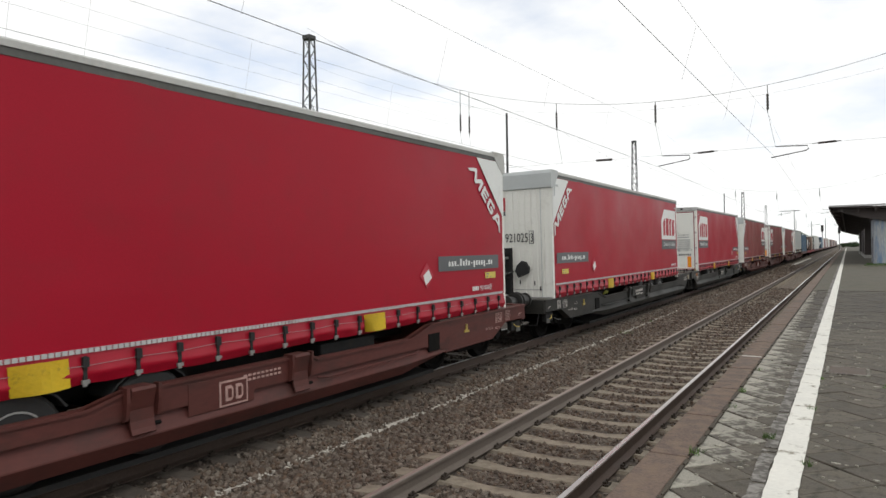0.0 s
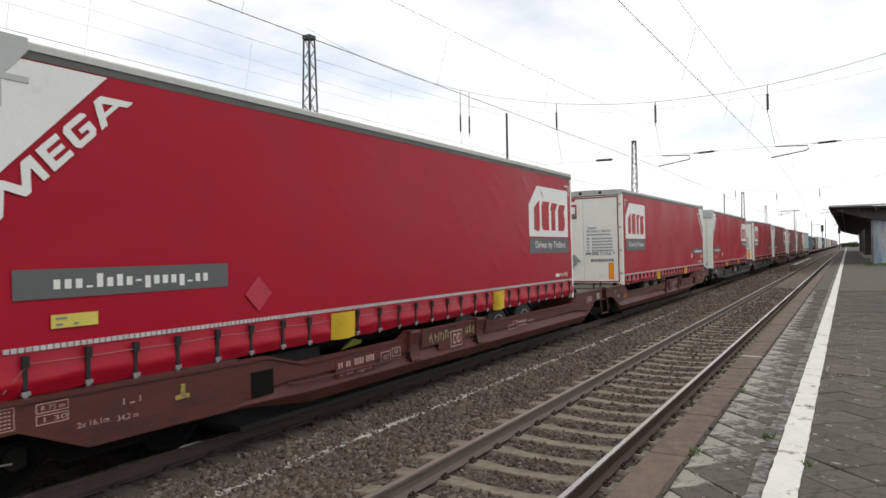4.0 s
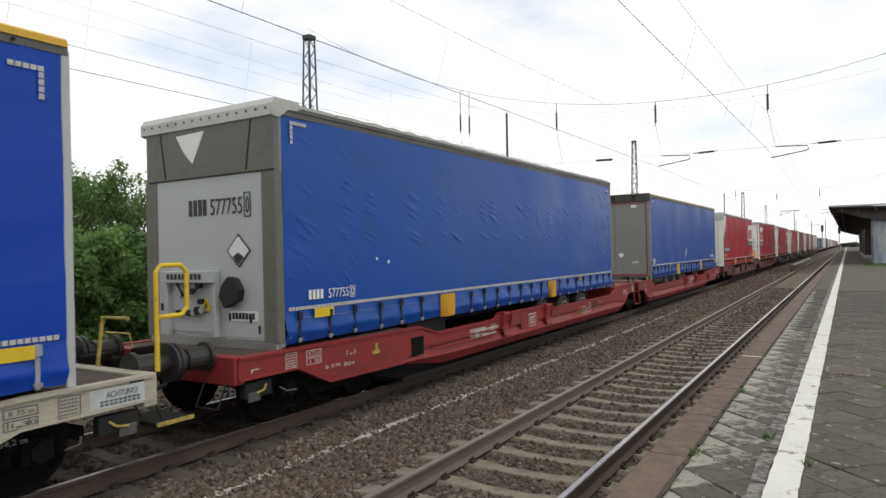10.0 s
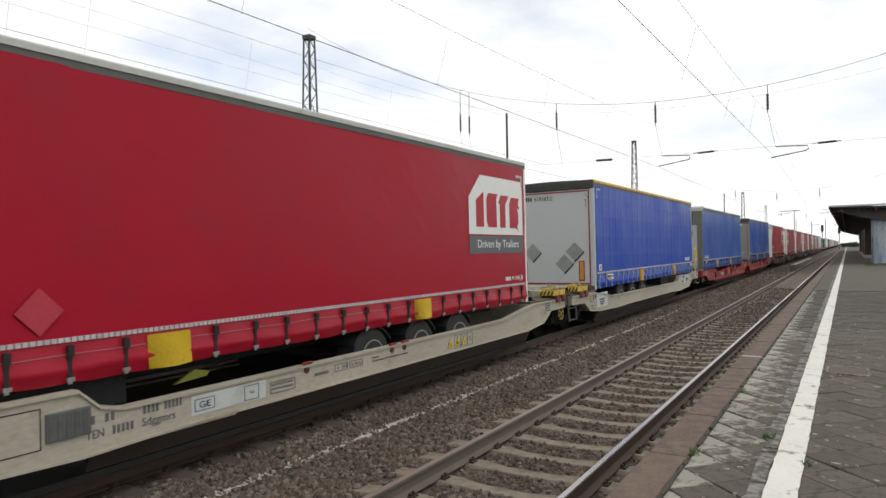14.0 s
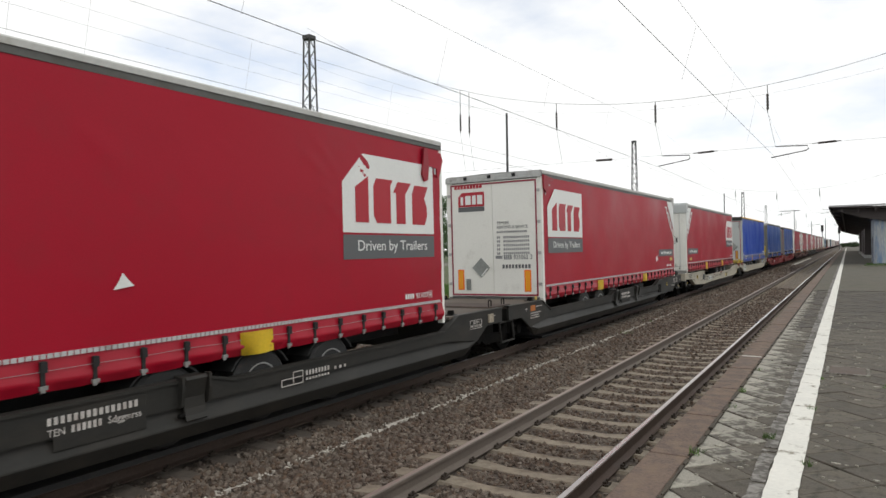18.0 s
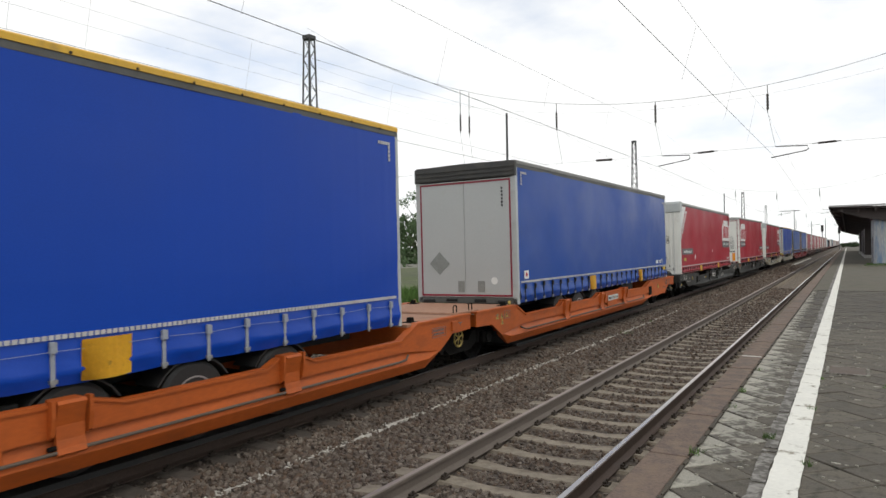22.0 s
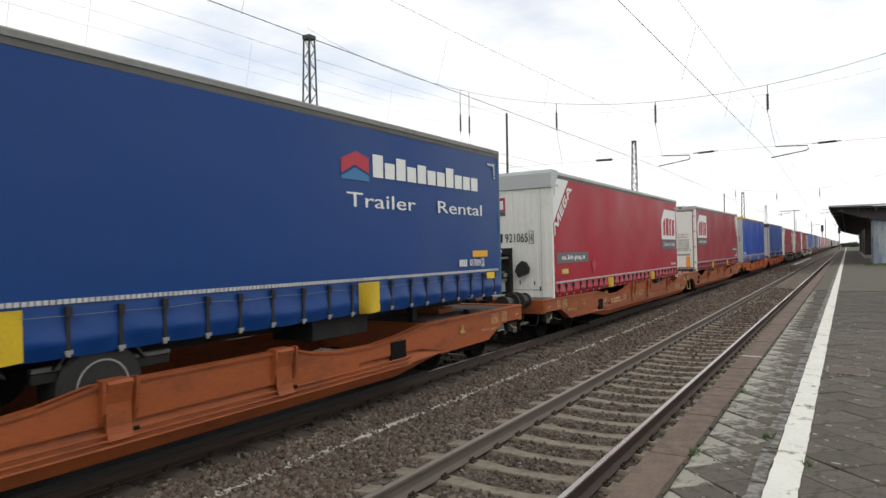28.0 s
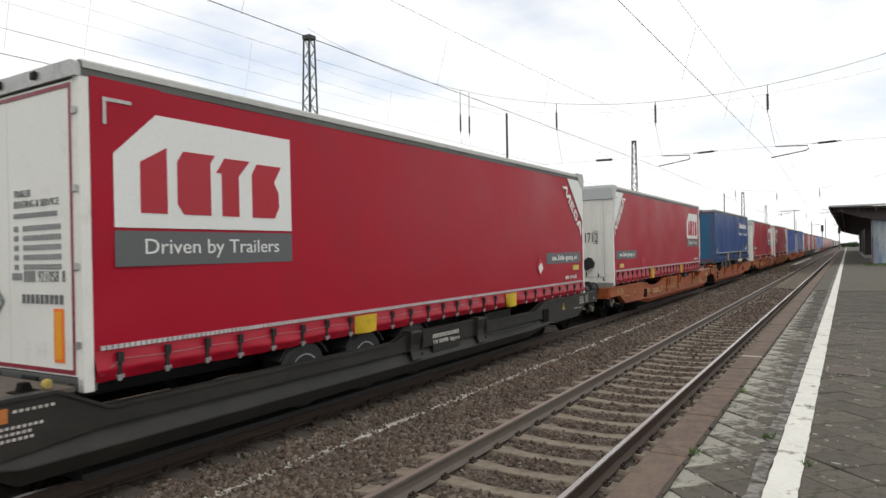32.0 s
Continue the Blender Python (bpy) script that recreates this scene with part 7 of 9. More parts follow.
        frame_(6.13, 6.34, 0.54, 0.72, 1.3505)
        frame_(6.18, 6.29, 0.59, 0.67, 1.3505)
        for z, text in ((0.645, "1 30"), (0.55, "R 75 m")):
            frame_(3.48, 3.77, z, z + 0.085, 1.3505)
            lettering(text, 0.05, on_side(1.3535, c + 3.51, z + 0.018), mk, root, 0.22)
        for k in range(4):
            triangle_sign(root, c + 6.86 + 0.20 * k, 0.575, "P", 1.3505, 0.14)
        frame_(7.43, 7.62, 0.555, 0.73, 1.3505)
        frame_(7.66, 7.84, 0.555, 0.73, 1.3505)
    if not slim:
        # load table and plate near the joint
        bars_side([(c + SC[0], c + SC[1], SC[2], SC[2] + 0.008), (c + SC[0], c + SC[1], SC[3] - 0.008, SC[3]), (c + SC[0], c + SC[0] + 0.008, SC[2], SC[3]), (c + SC[1] - 0.008, c + SC[1], SC[2], SC[3])], 1.3505, mk, root, "mark_frame")
        if wagon.get("signs") or (paint is W_BLACK):
            lettering("2xDK-GP-A", 0.042, on_side(1.3535, c + SC[0] + 0.10, SC[2] + 0.092), mk, root, 0.24)
            lettering("MAX 97t(58t+29t)", 0.042, on_side(1.3535, c + SC[0] + 0.03, SC[2] + 0.03), mk, root, 0.38)
        else:
            bars_side(char_bars(c + SC[0] + 0.04, c + SC[1] - 0.04, SC[2] + 0.095, SC[2] + 0.135, 9, 0.4) + char_bars(c + SC[0] + 0.04, c + SC[1] - 0.04, SC[2] + 0.035, SC[2] + 0.075, 9, 0.4), 1.3505, mk, root)
        if wagon.get("form") is SCALLOP:
            plate_side("notice_plate", rect(c + SC[1] + 0.12, c + SC[1] + 0.44, SC[2] + 0.02, SC[3] + 0.02), 1.3505, YELLOW_OLD, root, "dull yellow notice plate")
    if paint is W_BLACK:
        bars_side([(2.15 - 0.95, 2.15 - 0.70, 0.80, 0.92)], 1.3505, ORANGE_SIGN, root)
        bars_side(char_bars(2.15 - 0.66, 2.15 - 0.30, 0.87, 0.895, 7, 0.4) + char_bars(2.15 - 0.95, 2.15 - 0.40, 0.74, 0.765, 12, 0.4) + char_bars(2.15 - 0.95, 2.15 - 0.50, 0.69, 0.715, 10, 0.4) + char_bars(2.15 - 0.95, 2.15 - 0.48, 0.64, 0.665, 10, 0.4), 1.3505, mk, root)
    if wagon.get("signs"):
        bars_side(char_bars(c + 4.66, c + 5.30, 0.63, 0.70, 12, 0.42), 1.3505, mk, root)
        lettering("TEN", 0.065, on_side(1.3535, c + 4.66, 0.53), mk, root, 0.15)
        bars_side(char_bars(c + 4.86, c + 5.04, 0.53, 0.60, 4, 0.42), 1.3505, mk, root)
        lettering("Sdggmrs", 0.065, on_side(1.3535, c + 5.09, 0.53), mk, root, 0.30)
        bars_side([(c + 5.50, c + 5.70, 0.60, 0.608), (c + 5.50, c + 5.70, 0.702, 0.71), (c + 5.50, c + 5.508, 0.608, 0.702), (c + 5.692, c + 5.70, 0.608, 0.702)] + char_bars(c + 5.54, c + 5.67, 0.63, 0.68, 2, 0.3), 1.3505, mk, root)
        bars_side(char_bars(c + 4.85, c + 5.80, 0.625, 0.67, 13, 0.3), 1.3575, mk, root)
        lettering("TEN", 0.05, on_side(1.3595, c + 4.85, 0.52), mk, root, 0.20)
        bars_side(char_bars(c + 5.12, c + 5.72, 0.52, 0.565, 8, 0.3), 1.3575, mk, root)
        bars_side([(c + 5.98, c + 6.29, 0.575, 0.585), (c + 5.98, c + 6.29, 0.685, 0.695), (c + 5.98, c + 5.99, 0.585, 0.685), (c + 6.28, c + 6.29, 0.585, 0.685)], 1.3575, mk, root, "mark_frame")
        lettering("GE", 0.065, on_side(1.3595, c + 6.05, 0.605), mk, root, 0.17)
    return root


def triangle_sign(root, y, z, text, x, w=0.17):
    tri = plate_side("warning_triangle", [(y, z), (y + w, z), (y + w / 2, z + w * 0.92)], x, YELLOW_OLD, root, "yellow warning triangle")
    lettering(text, w * 0.36, on_side(x + 0.007, y + w * 0.36, z + w * 0.10), DECAL_BLACK, tri, w * 0.26 if len(text) == 1 else w * 0.5)


def beige_signs(root, back):
    """Signs on the beige wagon: service panel, notice, load words, warning triangles."""
    x = 1.3255
    panel = plate_side("service_panel", rect(2.15 - 0.09, 2.15 + 0.86, 0.50, 0.90), x, SIGN_PALE, root, "pale blue-white service panel")
    rows = []
    for z, n, a in ((0.69, 11, 0.10), (0.625, 10, 0.14), (0.565, 7, 0.19)):
        rows += char_bars(2.15 + a, 2.15 + a + 0.042 * n, z, z + 0.04, n, 0.3)
    bars_side(rows, x + 0.0045, DECAL_GREY, panel)
    for a, b, z0, z1 in ((-0.66, -0.42, 0.70, 0.86), (-0.40, -0.14, 0.76, 0.87), (-0.56, -0.28, 0.50, 0.60)):
        p = plate_side("plate_holder", rect(2.15 + a, 2.15 + b, z0, z1), x, DECAL_GREY, root)
        plate_side("holder_card", rect(2.15 + a + 0.02, 2.15 + b - 0.02, z0 + 0.02, z1 - 0.02), x + 0.0045, W_BEIGE, p)
    bars_side(char_bars(2.15 - 0.30, 2.15 - 0.18, 0.79, 0.84, 2, 0.3), x + 0.0095, DECAL_BLACK, root)
    far = plate_side("notice_panel", rect(2.15 + 13.70, 2.15 + 14.32, 0.74, 0.92), x, SIGN_PALE, root, "pale notice panel")
    lettering("ACHTUNG!", 0.06, on_side(x + 0.007, 2.15 + 13.86, 0.83), DECAL_GREY, far, 0.32)
    bars_side(char_bars(2.15 + 13.80, 2.15 + 14.22, 0.79, 0.81, 9, 0.3) + char_bars(2.15 + 13.80, 2.15 + 14.22, 0.76, 0.78, 9, 0.3), x + 0.0045, DECAL_GREY, far)
    bars_side([(2.15 + 14.10, 2.15 + 14.30, 0.925, 0.96)], x, DECAL_BLACK, root)
    c = -back - 13.62
    # wagon number, kind and operator signs
    bars_side(char_bars(c + 3.66, c + 3.77, 0.615, 0.695, 2, 0.4) + char_bars(c + 3.85, c + 3.96, 0.615, 0.695, 2, 0.4) + char_bars(c + 4.24, c + 4.43, 0.60, 0.68, 4, 0.4) + char_bars(c + 4.48, c + 4.70, 0.60, 0.68, 5, 0.4), x, DECAL_GREY, root)
    lettering("TEN", 0.08, on_side(x + 0.003, c + 3.66, 0.485), DECAL_GREY, root, 0.17)
    bars_side(char_bars(c + 3.92, c + 4.15, 0.485, 0.565, 5, 0.4), x, DECAL_GREY, root)
    lettering("Sdggmrs", 0.08, on_side(x + 0.003, c + 4.22, 0.485), DECAL_GREY, root, 0.38)
    film = plate_side("sign_film", rect(c + 4.80, c + 5.85, 0.455, 0.66), x, SIGN_PALE, root, "pale sign film")
    for y0, y1, z0, z1 in ((4.84, 5.10, 0.49, 0.62), (5.52, 5.74, 0.47, 0.64), (5.92, 6.34, 0.47, 0.61)):
        bars_side([(c + y0, c + y1, z0, z0 + 0.008), (c + y0, c + y1, z1 - 0.008, z1), (c + y0, c + y0 + 0.008, z0 + 0.008, z1 - 0.008), (c + y1 - 0.008, c + y1, z0 + 0.008, z1 - 0.008)], x + 0.0045, DECAL_GREY, root, "mark_frame")
    lettering("GE", 0.07, on_side(x + 0.008, c + 4.89, 0.52), DECAL_BLACK, film, 0.15)
    lettering("G1", 0.04, on_side(x + 0.008, c + 5.60, 0.54), DECAL_GREY, film, 0.06)
    bars_side(char_bars(c + 5.95, c + 6.31, 0.56, 0.585, 10, 0.35) + char_bars(c + 5.95, c + 6.31, 0.51, 0.535, 12, 0.35), x, DECAL_GREY, root)
    grid = part("slatted_box", boxes((x, x + 0.03, c + 3.30, c + 3.70, 0.55, 0.80), bevel=0.006), DECAL_GREY, root, "dark slatted box")
    for k in range(5):
        part("slat", boxes((x + 0.031, x + 0.036, c + 3.32 + 0.075 * k, c + 3.37 + 0.075 * k, 0.57, 0.78)), ALU_DARK, grid)
    bars_side([(c + 2.80, c + 3.27, 0.50, 0.51), (c + 2.80, c + 3.27, 0.85, 0.86), (c + 2.80, c + 2.81, 0.51, 0.85), (c + 3.26, c + 3.27, 0.51, 0.85)], x, DECAL_BLACK, root, "mark_frame")
    # owner's panels on the neck of the half ahead
    neck = plate_side("owner_panel", rect(2.15 + 10.75, 2.15 + 12.5, 0.62, 0.92), x, SIGN_PALE, root, "pale owner's panel with a blue mark")
    plate_side("mark_block", [(2.15 + 11.0 + 0.05 * math.cos(q), 0.86 + 0.045 * math.sin(q)) for q in np.linspace(0, 6.28, 9)[:-1]], x + 0.0045, DECAL_BLUE, neck)
    bars_side(char_bars(2.15 + 11.12, 2.15 + 11.52, 0.82, 0.90, 3, 0.25), x + 0.0045, DECAL_BLUE, neck)
    rows = []
    for k in range(3):
        rows += char_bars(2.15 + 10.85, 2.15 + 11.25, 0.66 + 0.04 * k, 0.68 + 0.04 * k, 9, 0.4) + char_bars(2.15 + 11.6, 2.15 + 12.35, 0.68 + 0.05 * k, 0.705 + 0.05 * k, 14, 0.4)
    bars_side(rows, x + 0.0045, DECAL_GREY, neck)
    # short beige strips added for the lit stretches of the lower frame's ledge
    for a, b in ((c + 4.2, c + 5.4), (2.15 + 1.4, 2.15 + 2.7)):
        part("lit_ledge", boxes((1.27, 1.325, a, b, 0.345, 0.365), bevel=0.003), W_BEIGE, root)
    for y0, text, w in ((7.10, "1 30", 0.27), (7.42, "R 75 m", 0.28)):
        bars_side([(c + y0, c + y0 + w, 0.54, 0.548), (c + y0, c + y0 + w, 0.632, 0.64), (c + y0, c + y0 + 0.008, 0.548, 0.632), (c + y0 + w - 0.008, c + y0 + w, 0.548, 0.632)], x, DECAL_GREY, root, "mark_frame")
        lettering(text, 0.05, on_side(x + 0.003, c + y0 + 0.04, 0.565), DECAL_GREY, root, w - 0.08)
    bars_side(char_bars(c + 6.7, c + 6.98, 0.55, 0.59, 7, 0.3), x, DECAL_GREY, root)
    lettering("Ladegut", 0.03, on_side(x + 0.003, c + 7.93, 0.60), DECAL_GREY, root, 0.16)
    lettering("Sattelanh\u00e4nger, Wechselbeh\u00e4lter, Container", 0.03, on_side(x + 0.003, c + 7.93, 0.55), DECAL_GREY, root, 0.92)
    for y0, text in ((10.06, "C"), (10.33, "(P)"), (10.56, "P")):
        tri = plate_side("warning_triangle", [(c + y0, 0.455), (c + y0 + 0.17, 0.455), (c + y0 + 0.085, 0.63)], x, DECAL_BLACK, root)
        plate_side("triangle_face", [(c + y0 + 0.014, 0.463), (c + y0 + 0.156, 0.463), (c + y0 + 0.085, 0.612)], x + 0.0045, YELLOW, tri)
        lettering(text, 0.06, on_side(x + 0.011, c + y0 + (0.065 if len(text) == 1 else 0.052), 0.477), DECAL_BLACK, tri, 0.04 if len(text) == 1 else 0.066)
    for y0, y1 in ((10.30, 10.525), (10.535, 10.755), (10.765, 10.96)):
        bars_side([(c + y0, c + y1, 0.425, 0.433), (c + y0, c + y1, 0.647, 0.655), (c + y0, c + y0 + 0.008, 0.433, 0.647), (c + y1 - 0.008, c + y1, 0.433, 0.647)], x, DECAL_GREY, root, "mark_frame")
    lettering("g", 0.085, on_side(x + 0.003, c + 10.84, 0.53), DECAL_GREY, root, 0.045)
    rows = []
    for k in range(4):
        rows += char_bars(c + 14.42, c + 14.76 - 0.03 * (k % 2), 0.72 + 0.055 * k, 0.745 + 0.055 * k, 10, 0.35)
    bars_side(rows, x, DECAL_GREY, root)
    for y0 in (6.55, 8.42, 8.75):
        part("lifting_socket", rod(bmesh.new(), (1.326, c + y0, 0.66), (1.340, c + y0, 0.66), 0.045, 12), W_BROWN, root, "rust-stained socket")
        part("socket_lug", boxes((1.326, 1.36, c + y0 - 0.09, c + y0 + 0.09, 0.735, 0.765), bevel=0.004), W_RED, root, "red lug on the sill")


SIGN_PALE = material("pale_sign_film", (0.50, 0.53, 0.52), 0.5, vary=0.05, fine=30, coarse=1.5, dirt=(0.36, 0.34, 0.29), dirt_at=(0.5, 0.8))


# ---- container wagons near the head of the train ----
def container_wagon(s, boxes_, tone, far=False):
    root = on_train("container_wagon", s, "low flat wagon carrying containers, far up the train", "wagon", "container wagons")
    n = sum(b[0] for b in boxes_) + 0.4 * (len(boxes_) - 1) + 1.0
    for sx in (1, -1):
        part("side_sill", boxes((sx * 1.15, sx * 1.28, 0, n, 0.62, 1.02)), tone, root)
    part("deck_plate", boxes((-1.15, 1.15, 0, n, 0.85, 0.98)), DECK, root)
    if far:
        # too far up the line for more than the outline of its bogies
        for y in (2.2, n - 2.2):
            part("bogie", boxes((-1.05, 1.05, y - 1.3, y + 1.3, 0.02, 0.6), bevel=0.1), RUNNING_GEAR, root)
    else:
        bogie(root, 2.2)
        bogie(root, n - 2.2)
    y = 0.5
    for length, hgt, mat, kind in boxes_:
        c = on_train("tank_container" if kind else "freight_container", s + y, "white tank in a container frame" if kind else "ribbed steel freight container on a wagon", "container", "freight containers")
        if kind:
            part("tank", rod(bmesh.new(), (0, 0.25, 1.05 + hgt / 2), (0, length - 0.25, 1.05 + hgt / 2), hgt * 0.45, 20), mat, c)
            for a in (0.0, length - 0.12):
                part("end_frame", boxes((-1.22, -1.1, a, a + 0.12, 1.02, 1.02 + hgt), (1.1, 1.22, a, a + 0.12, 1.02, 1.02 + hgt), (-1.1, 1.1, a, a + 0.12, 0.9 + hgt, 1.02 + hgt), (-1.1, 1.1, a, a + 0.12, 1.02, 1.14)), CHASSIS, c)
        else:
            wall = []
            k = 0.0
            while k < length - 0.1:
                wall += [(1.20, k), (1.22, k + 0.04), (1.22, k + 0.14), (1.20, k + 0.18)]
                k += 0.28
            wall = [(a, b) for a, b in wall if b < length] + [(1.20, length)]
            part("container_shell", prism(bmesh.new(), wall + [(-a, b) for a, b in wall[::-1]], 1.02, 1.0 + hgt, "z"), mat, c)
            part("top_rail", boxes((-1.22, 1.22, 0, length, 1.0 + hgt, 1.06 + hgt)), mat, c)
        y += length + 0.4
    return root


# ---- make up the train, from its head to its tail ----
NEAR_END = {-5: 204.6, -4: 186.4, -3: 170.3, -2: 152.2, -1: 136.05, 0: 118.06, 1: 101.83, 2: 83.73, 3: 67.45, 4: 49.22, 5: 33.06, 6: 14.84, 7: -1.25, 8: -19.28, 9: -35.57, 10: -53.52, 11: -69.72, 12: -87.27, 13: -103.65, 14: -121.74, 15: -138.0}
E_ = NEAR_END
blue_trailer(E_[-5], True, "5781200", dict(label="pale grey curtain-sided semi-trailer far up the train", tarp=GREY_FAR, doors=WHITE_PAINT, post=WHITE_PAINT))
red_trailer(E_[-4], False, "9111880", dict(tarp=RED_FAR))
red_trailer(E_[-3], True, "9210317", dict(tarp=RED_FAR))
red_trailer(E_[-2], False, "9210448", dict(tarp=RED_FAR))
red_trailer(E_[-1], True, "9210249")
red_trailer(E_[0], False, "9210253", dict(peeled=True))
red_trailer(E_[1], True, "9210269", dict(flaps_at=(4.14, 8.92)))
red_trailer(E_[2], False, "9111570", dict(creases=44, crease_long=2.2, crease_wide=2.8, crease_deep=0.55, crease_up=0.45, flaps_at=(4.24, 9.05), zl=1.35, zs=0.975))
t3 = blue_trailer(E_[3], True, "5785112", dict(label="blue curtain-sided semi-trailer with grey rear doors, tan roof edge", creases=30, crease_long=1.8, crease_wide=2.4, crease_deep=0.6, flaps_at=(4.10, 8.99), label_at=2.94, zl=1.465, zs=1.03, guards=((0.9, 4.12, 0.90), (4.66, 6.35, 0.90)), flap=YELLOW, trim=ROOF_TAN, doors=DOOR_GREY, post=DOOR_GREY, head=0.26, head_mat=HEAD_DARK, clamps=True, crumple=1.0, shards=((5.78, 1.80, 0.10, 0.9), (5.90, 1.76, 0.07, 2.2), (5.80, 1.64, 0.07, 0.2), (6.06, 1.93, 0.14, 1.1), (5.70, 1.74, 0.04, 2.6), (12.50, 1.93, 0.11, 0.9), (12.58, 1.88, 0.09, 1.3), (11.9, 1.85, 0.05, 0.7))))
t4 = blue_trailer(E_[4], False, "5777550", dict(label="creased blue curtain-sided semi-trailer with an olive wind deflector", flaps_at=(3.76, 8.57), label_at=10.70, edge_trim=ALU_DARK, tarp=BLUE_CREASED, creases=46, crease_cols=(12.2, 12.6, 12.9, 13.2, 13.3, 0.4, 1.2), crease_long=1.2, bands=(1.3, 1.9, 3.0, 3.91, 4.44, 5.48, 5.90, 7.13, 7.55, 8.14, 8.77, 9.40, 9.9, 10.9), ragged_top=True, crease_grid=(620, 116), post=DOOR_GREY, corrugated=False, cap=ROOF_WHITE, cap_z=3.86, deflector=(3.20, OLIVE), front_wall=DOOR_PALE, post_wide=OLIVE, panel_pale=True, zn=2.68, xn=-0.35, crumple=1.0, tears=((2.0, 2.05, 0.03), (2.3, 2.0, 0.03))))
t5 = blue_trailer(E_[5], True, "6185832", dict(label="bright blue ribbed semi-trailer with pale doors and yellow roof edge", flaps_at=(4.57, 9.48), tarp=BLUE_BRIGHT, trim=ROOF_YELLOW, ribs=0.012, pale=True, head=0.24, slats=True, head_mat=HEAD_DARK, one_leaf=True))
red_trailer(E_[6], False, "9111461", dict(creases=44, crease_long=2.2, crease_wide=2.8, crease_deep=0.55, crease_up=0.45, peeled=False, flaps_at=(4.33, 9.12), zl=1.39, zs=1.03, straps=25, zb=0.98, up=0.02, panel_at=11.03))
t7 = red_trailer(E_[7], True, "9210633", dict(flaps_at=(3.83, 8.66)))
part("torn_curtain_fold", prism(bmesh.new(), [(0.04, 3.86), (0.62, 3.82), (0.66, 3.76), (0.36, 3.74), (0.30, 3.50), (0.20, 3.46), (0.06, 3.55)], 1.280, 1.318), RED_OLD, t7, "loose torn fold of the curtain")
t8 = red_trailer(E_[8], False, "9210274", dict(creases=44, crease_long=2.2, crease_wide=2.8, crease_deep=0.55, crease_up=0.45, peeled=True, flaps_at=(4.09, 9.03)))
plate_side("torn_patch", [(7.50, 1.83), (7.72, 1.86), (7.66, 1.92), (7.60, 1.99), (7.56, 1.91)], 1.2785, DECAL_WHITE, t8, "small white torn patch")
part("torn_curtain_flap", prism(bmesh.new(), [(13.00, 3.86), (13.10, 3.86), (13.14, 3.55), (13.10, 3.33), (13.00, 3.30), (12.93, 3.42), (12.97, 3.62)], 1.285, 1.315), RED_OLD, t8, "loose torn fold of the curtain")
part("torn_curtain_edge", prism(bmesh.new(), [(13.10, 3.86), (13.56, 3.82), (13.62, 3.70), (13.50, 3.42), (13.42, 3.40), (13.42, 3.55), (13.12, 3.58)], 1.280, 1.292), RED_TARP, t8, "curled corner of the curtain")
t9 = blue_trailer(E_[9], True, "5785712", dict(label="blue curtain-sided semi-trailer with pale grey rear doors", flaps_at=(4.58, 9.47), roof=ROOF_GREY, edge_trim=ROOF_GREY, straps=26, head=0.34, slats=True, head_mat=HEAD_DARK))
t10 = blue_trailer(E_[10], False, "6185874", dict(label="bright blue curtain-sided semi-trailer with a yellow roof cap", flaps_at=(3.60, 8.48), ribs=0.004, tarp=BLUE_BRIGHT, guards=((3.2, 8.0, 0.86),), trim=ROOF_YELLOW, cap=ROOF_YELLOW, cap_z=3.90, deflector=(3.22, DOOR_PALE), post_wide=DOOR_PALE, pale=True, corrugated=False, panel_pale=True, zn=2.64, xn=-0.35))
red_trailer(E_[11] + 0.16, True, "9110383", dict(creases=44, crease_long=2.2, crease_wide=2.8, crease_deep=0.55, crease_up=0.45, tarp=RED_OLD, flaps_at=(3.98, 8.83), peeled=False, zt=4.01, zl=1.365, zs=1.01, straps=25, zb=0.95, up=0.11, placard_at=10.41))
red_trailer(E_[12], False, "9210654", dict(zl=1.31, zs=0.995))
t13 = blue_trailer(E_[13], True, "0578093", dict(label="navy blue curtain-sided semi-trailer with teal doors and bare wheels", flaps_at=(3.92, 8.96), head=0.10, tarp=BLUE_NAVY, doors=BLUE_DOOR, post=BLUE_DOOR, edge_trim=ROOF_GREY, flap=YELLOW, zt=4.07, zl=1.735, zs=1.265, zb=1.24, z0=1.34, axle=0.92, number_at=11.9, straps=27, guards=((2.6, 4.0, 1.15), (4.55, 5.95, 1.13))))
red_trailer(E_[14], False, "9111712", dict(creases=44, crease_long=2.2, crease_wide=2.8, crease_deep=0.55, crease_up=0.45, peeled=False, flaps_at=(4.24, 9.03), zl=1.415, zs=1.045, straps=25, zb=0.98, up=0.06, panel_at=10.74, nsize=0.29, mark_at=(0.13, 0.17), sticker=True))
red_trailer(E_[15], True, "9210588", dict(flaps_at=(3.90, 8.78)))

# marks and plates that set single trailers apart
REFLEX_AMBER = material("dull_amber_reflector", (0.46, 0.22, 0.015), 0.4, vary=0.06, fine=40)
FADED_AMBER = material("faded_amber_print", (0.30, 0.19, 0.06), 0.6, vary=0.12, fine=25, coarse=6, dirt=(0.16, 0.13, 0.09), dirt_at=(0.45, 0.7))
FADED_PALE = material("scuffed_pale_plate", (0.27, 0.25, 0.17), 0.6, vary=0.12, fine=25, coarse=6, dirt=(0.17, 0.16, 0.12), dirt_at=(0.45, 0.7))
p = plate_end("placard", diamond(-0.77, 1.73, 0.27), -0.010, FADED_AMBER, t3, "yellow placard frame")
plate_end("placard_face", diamond(-0.77, 1.73, 0.17), -0.015, DECAL_WHITE, p)
plate_end("sticker", rect(0.60, 0.80, 3.58, 3.68), -0.008, DECAL_WHITE, t3)
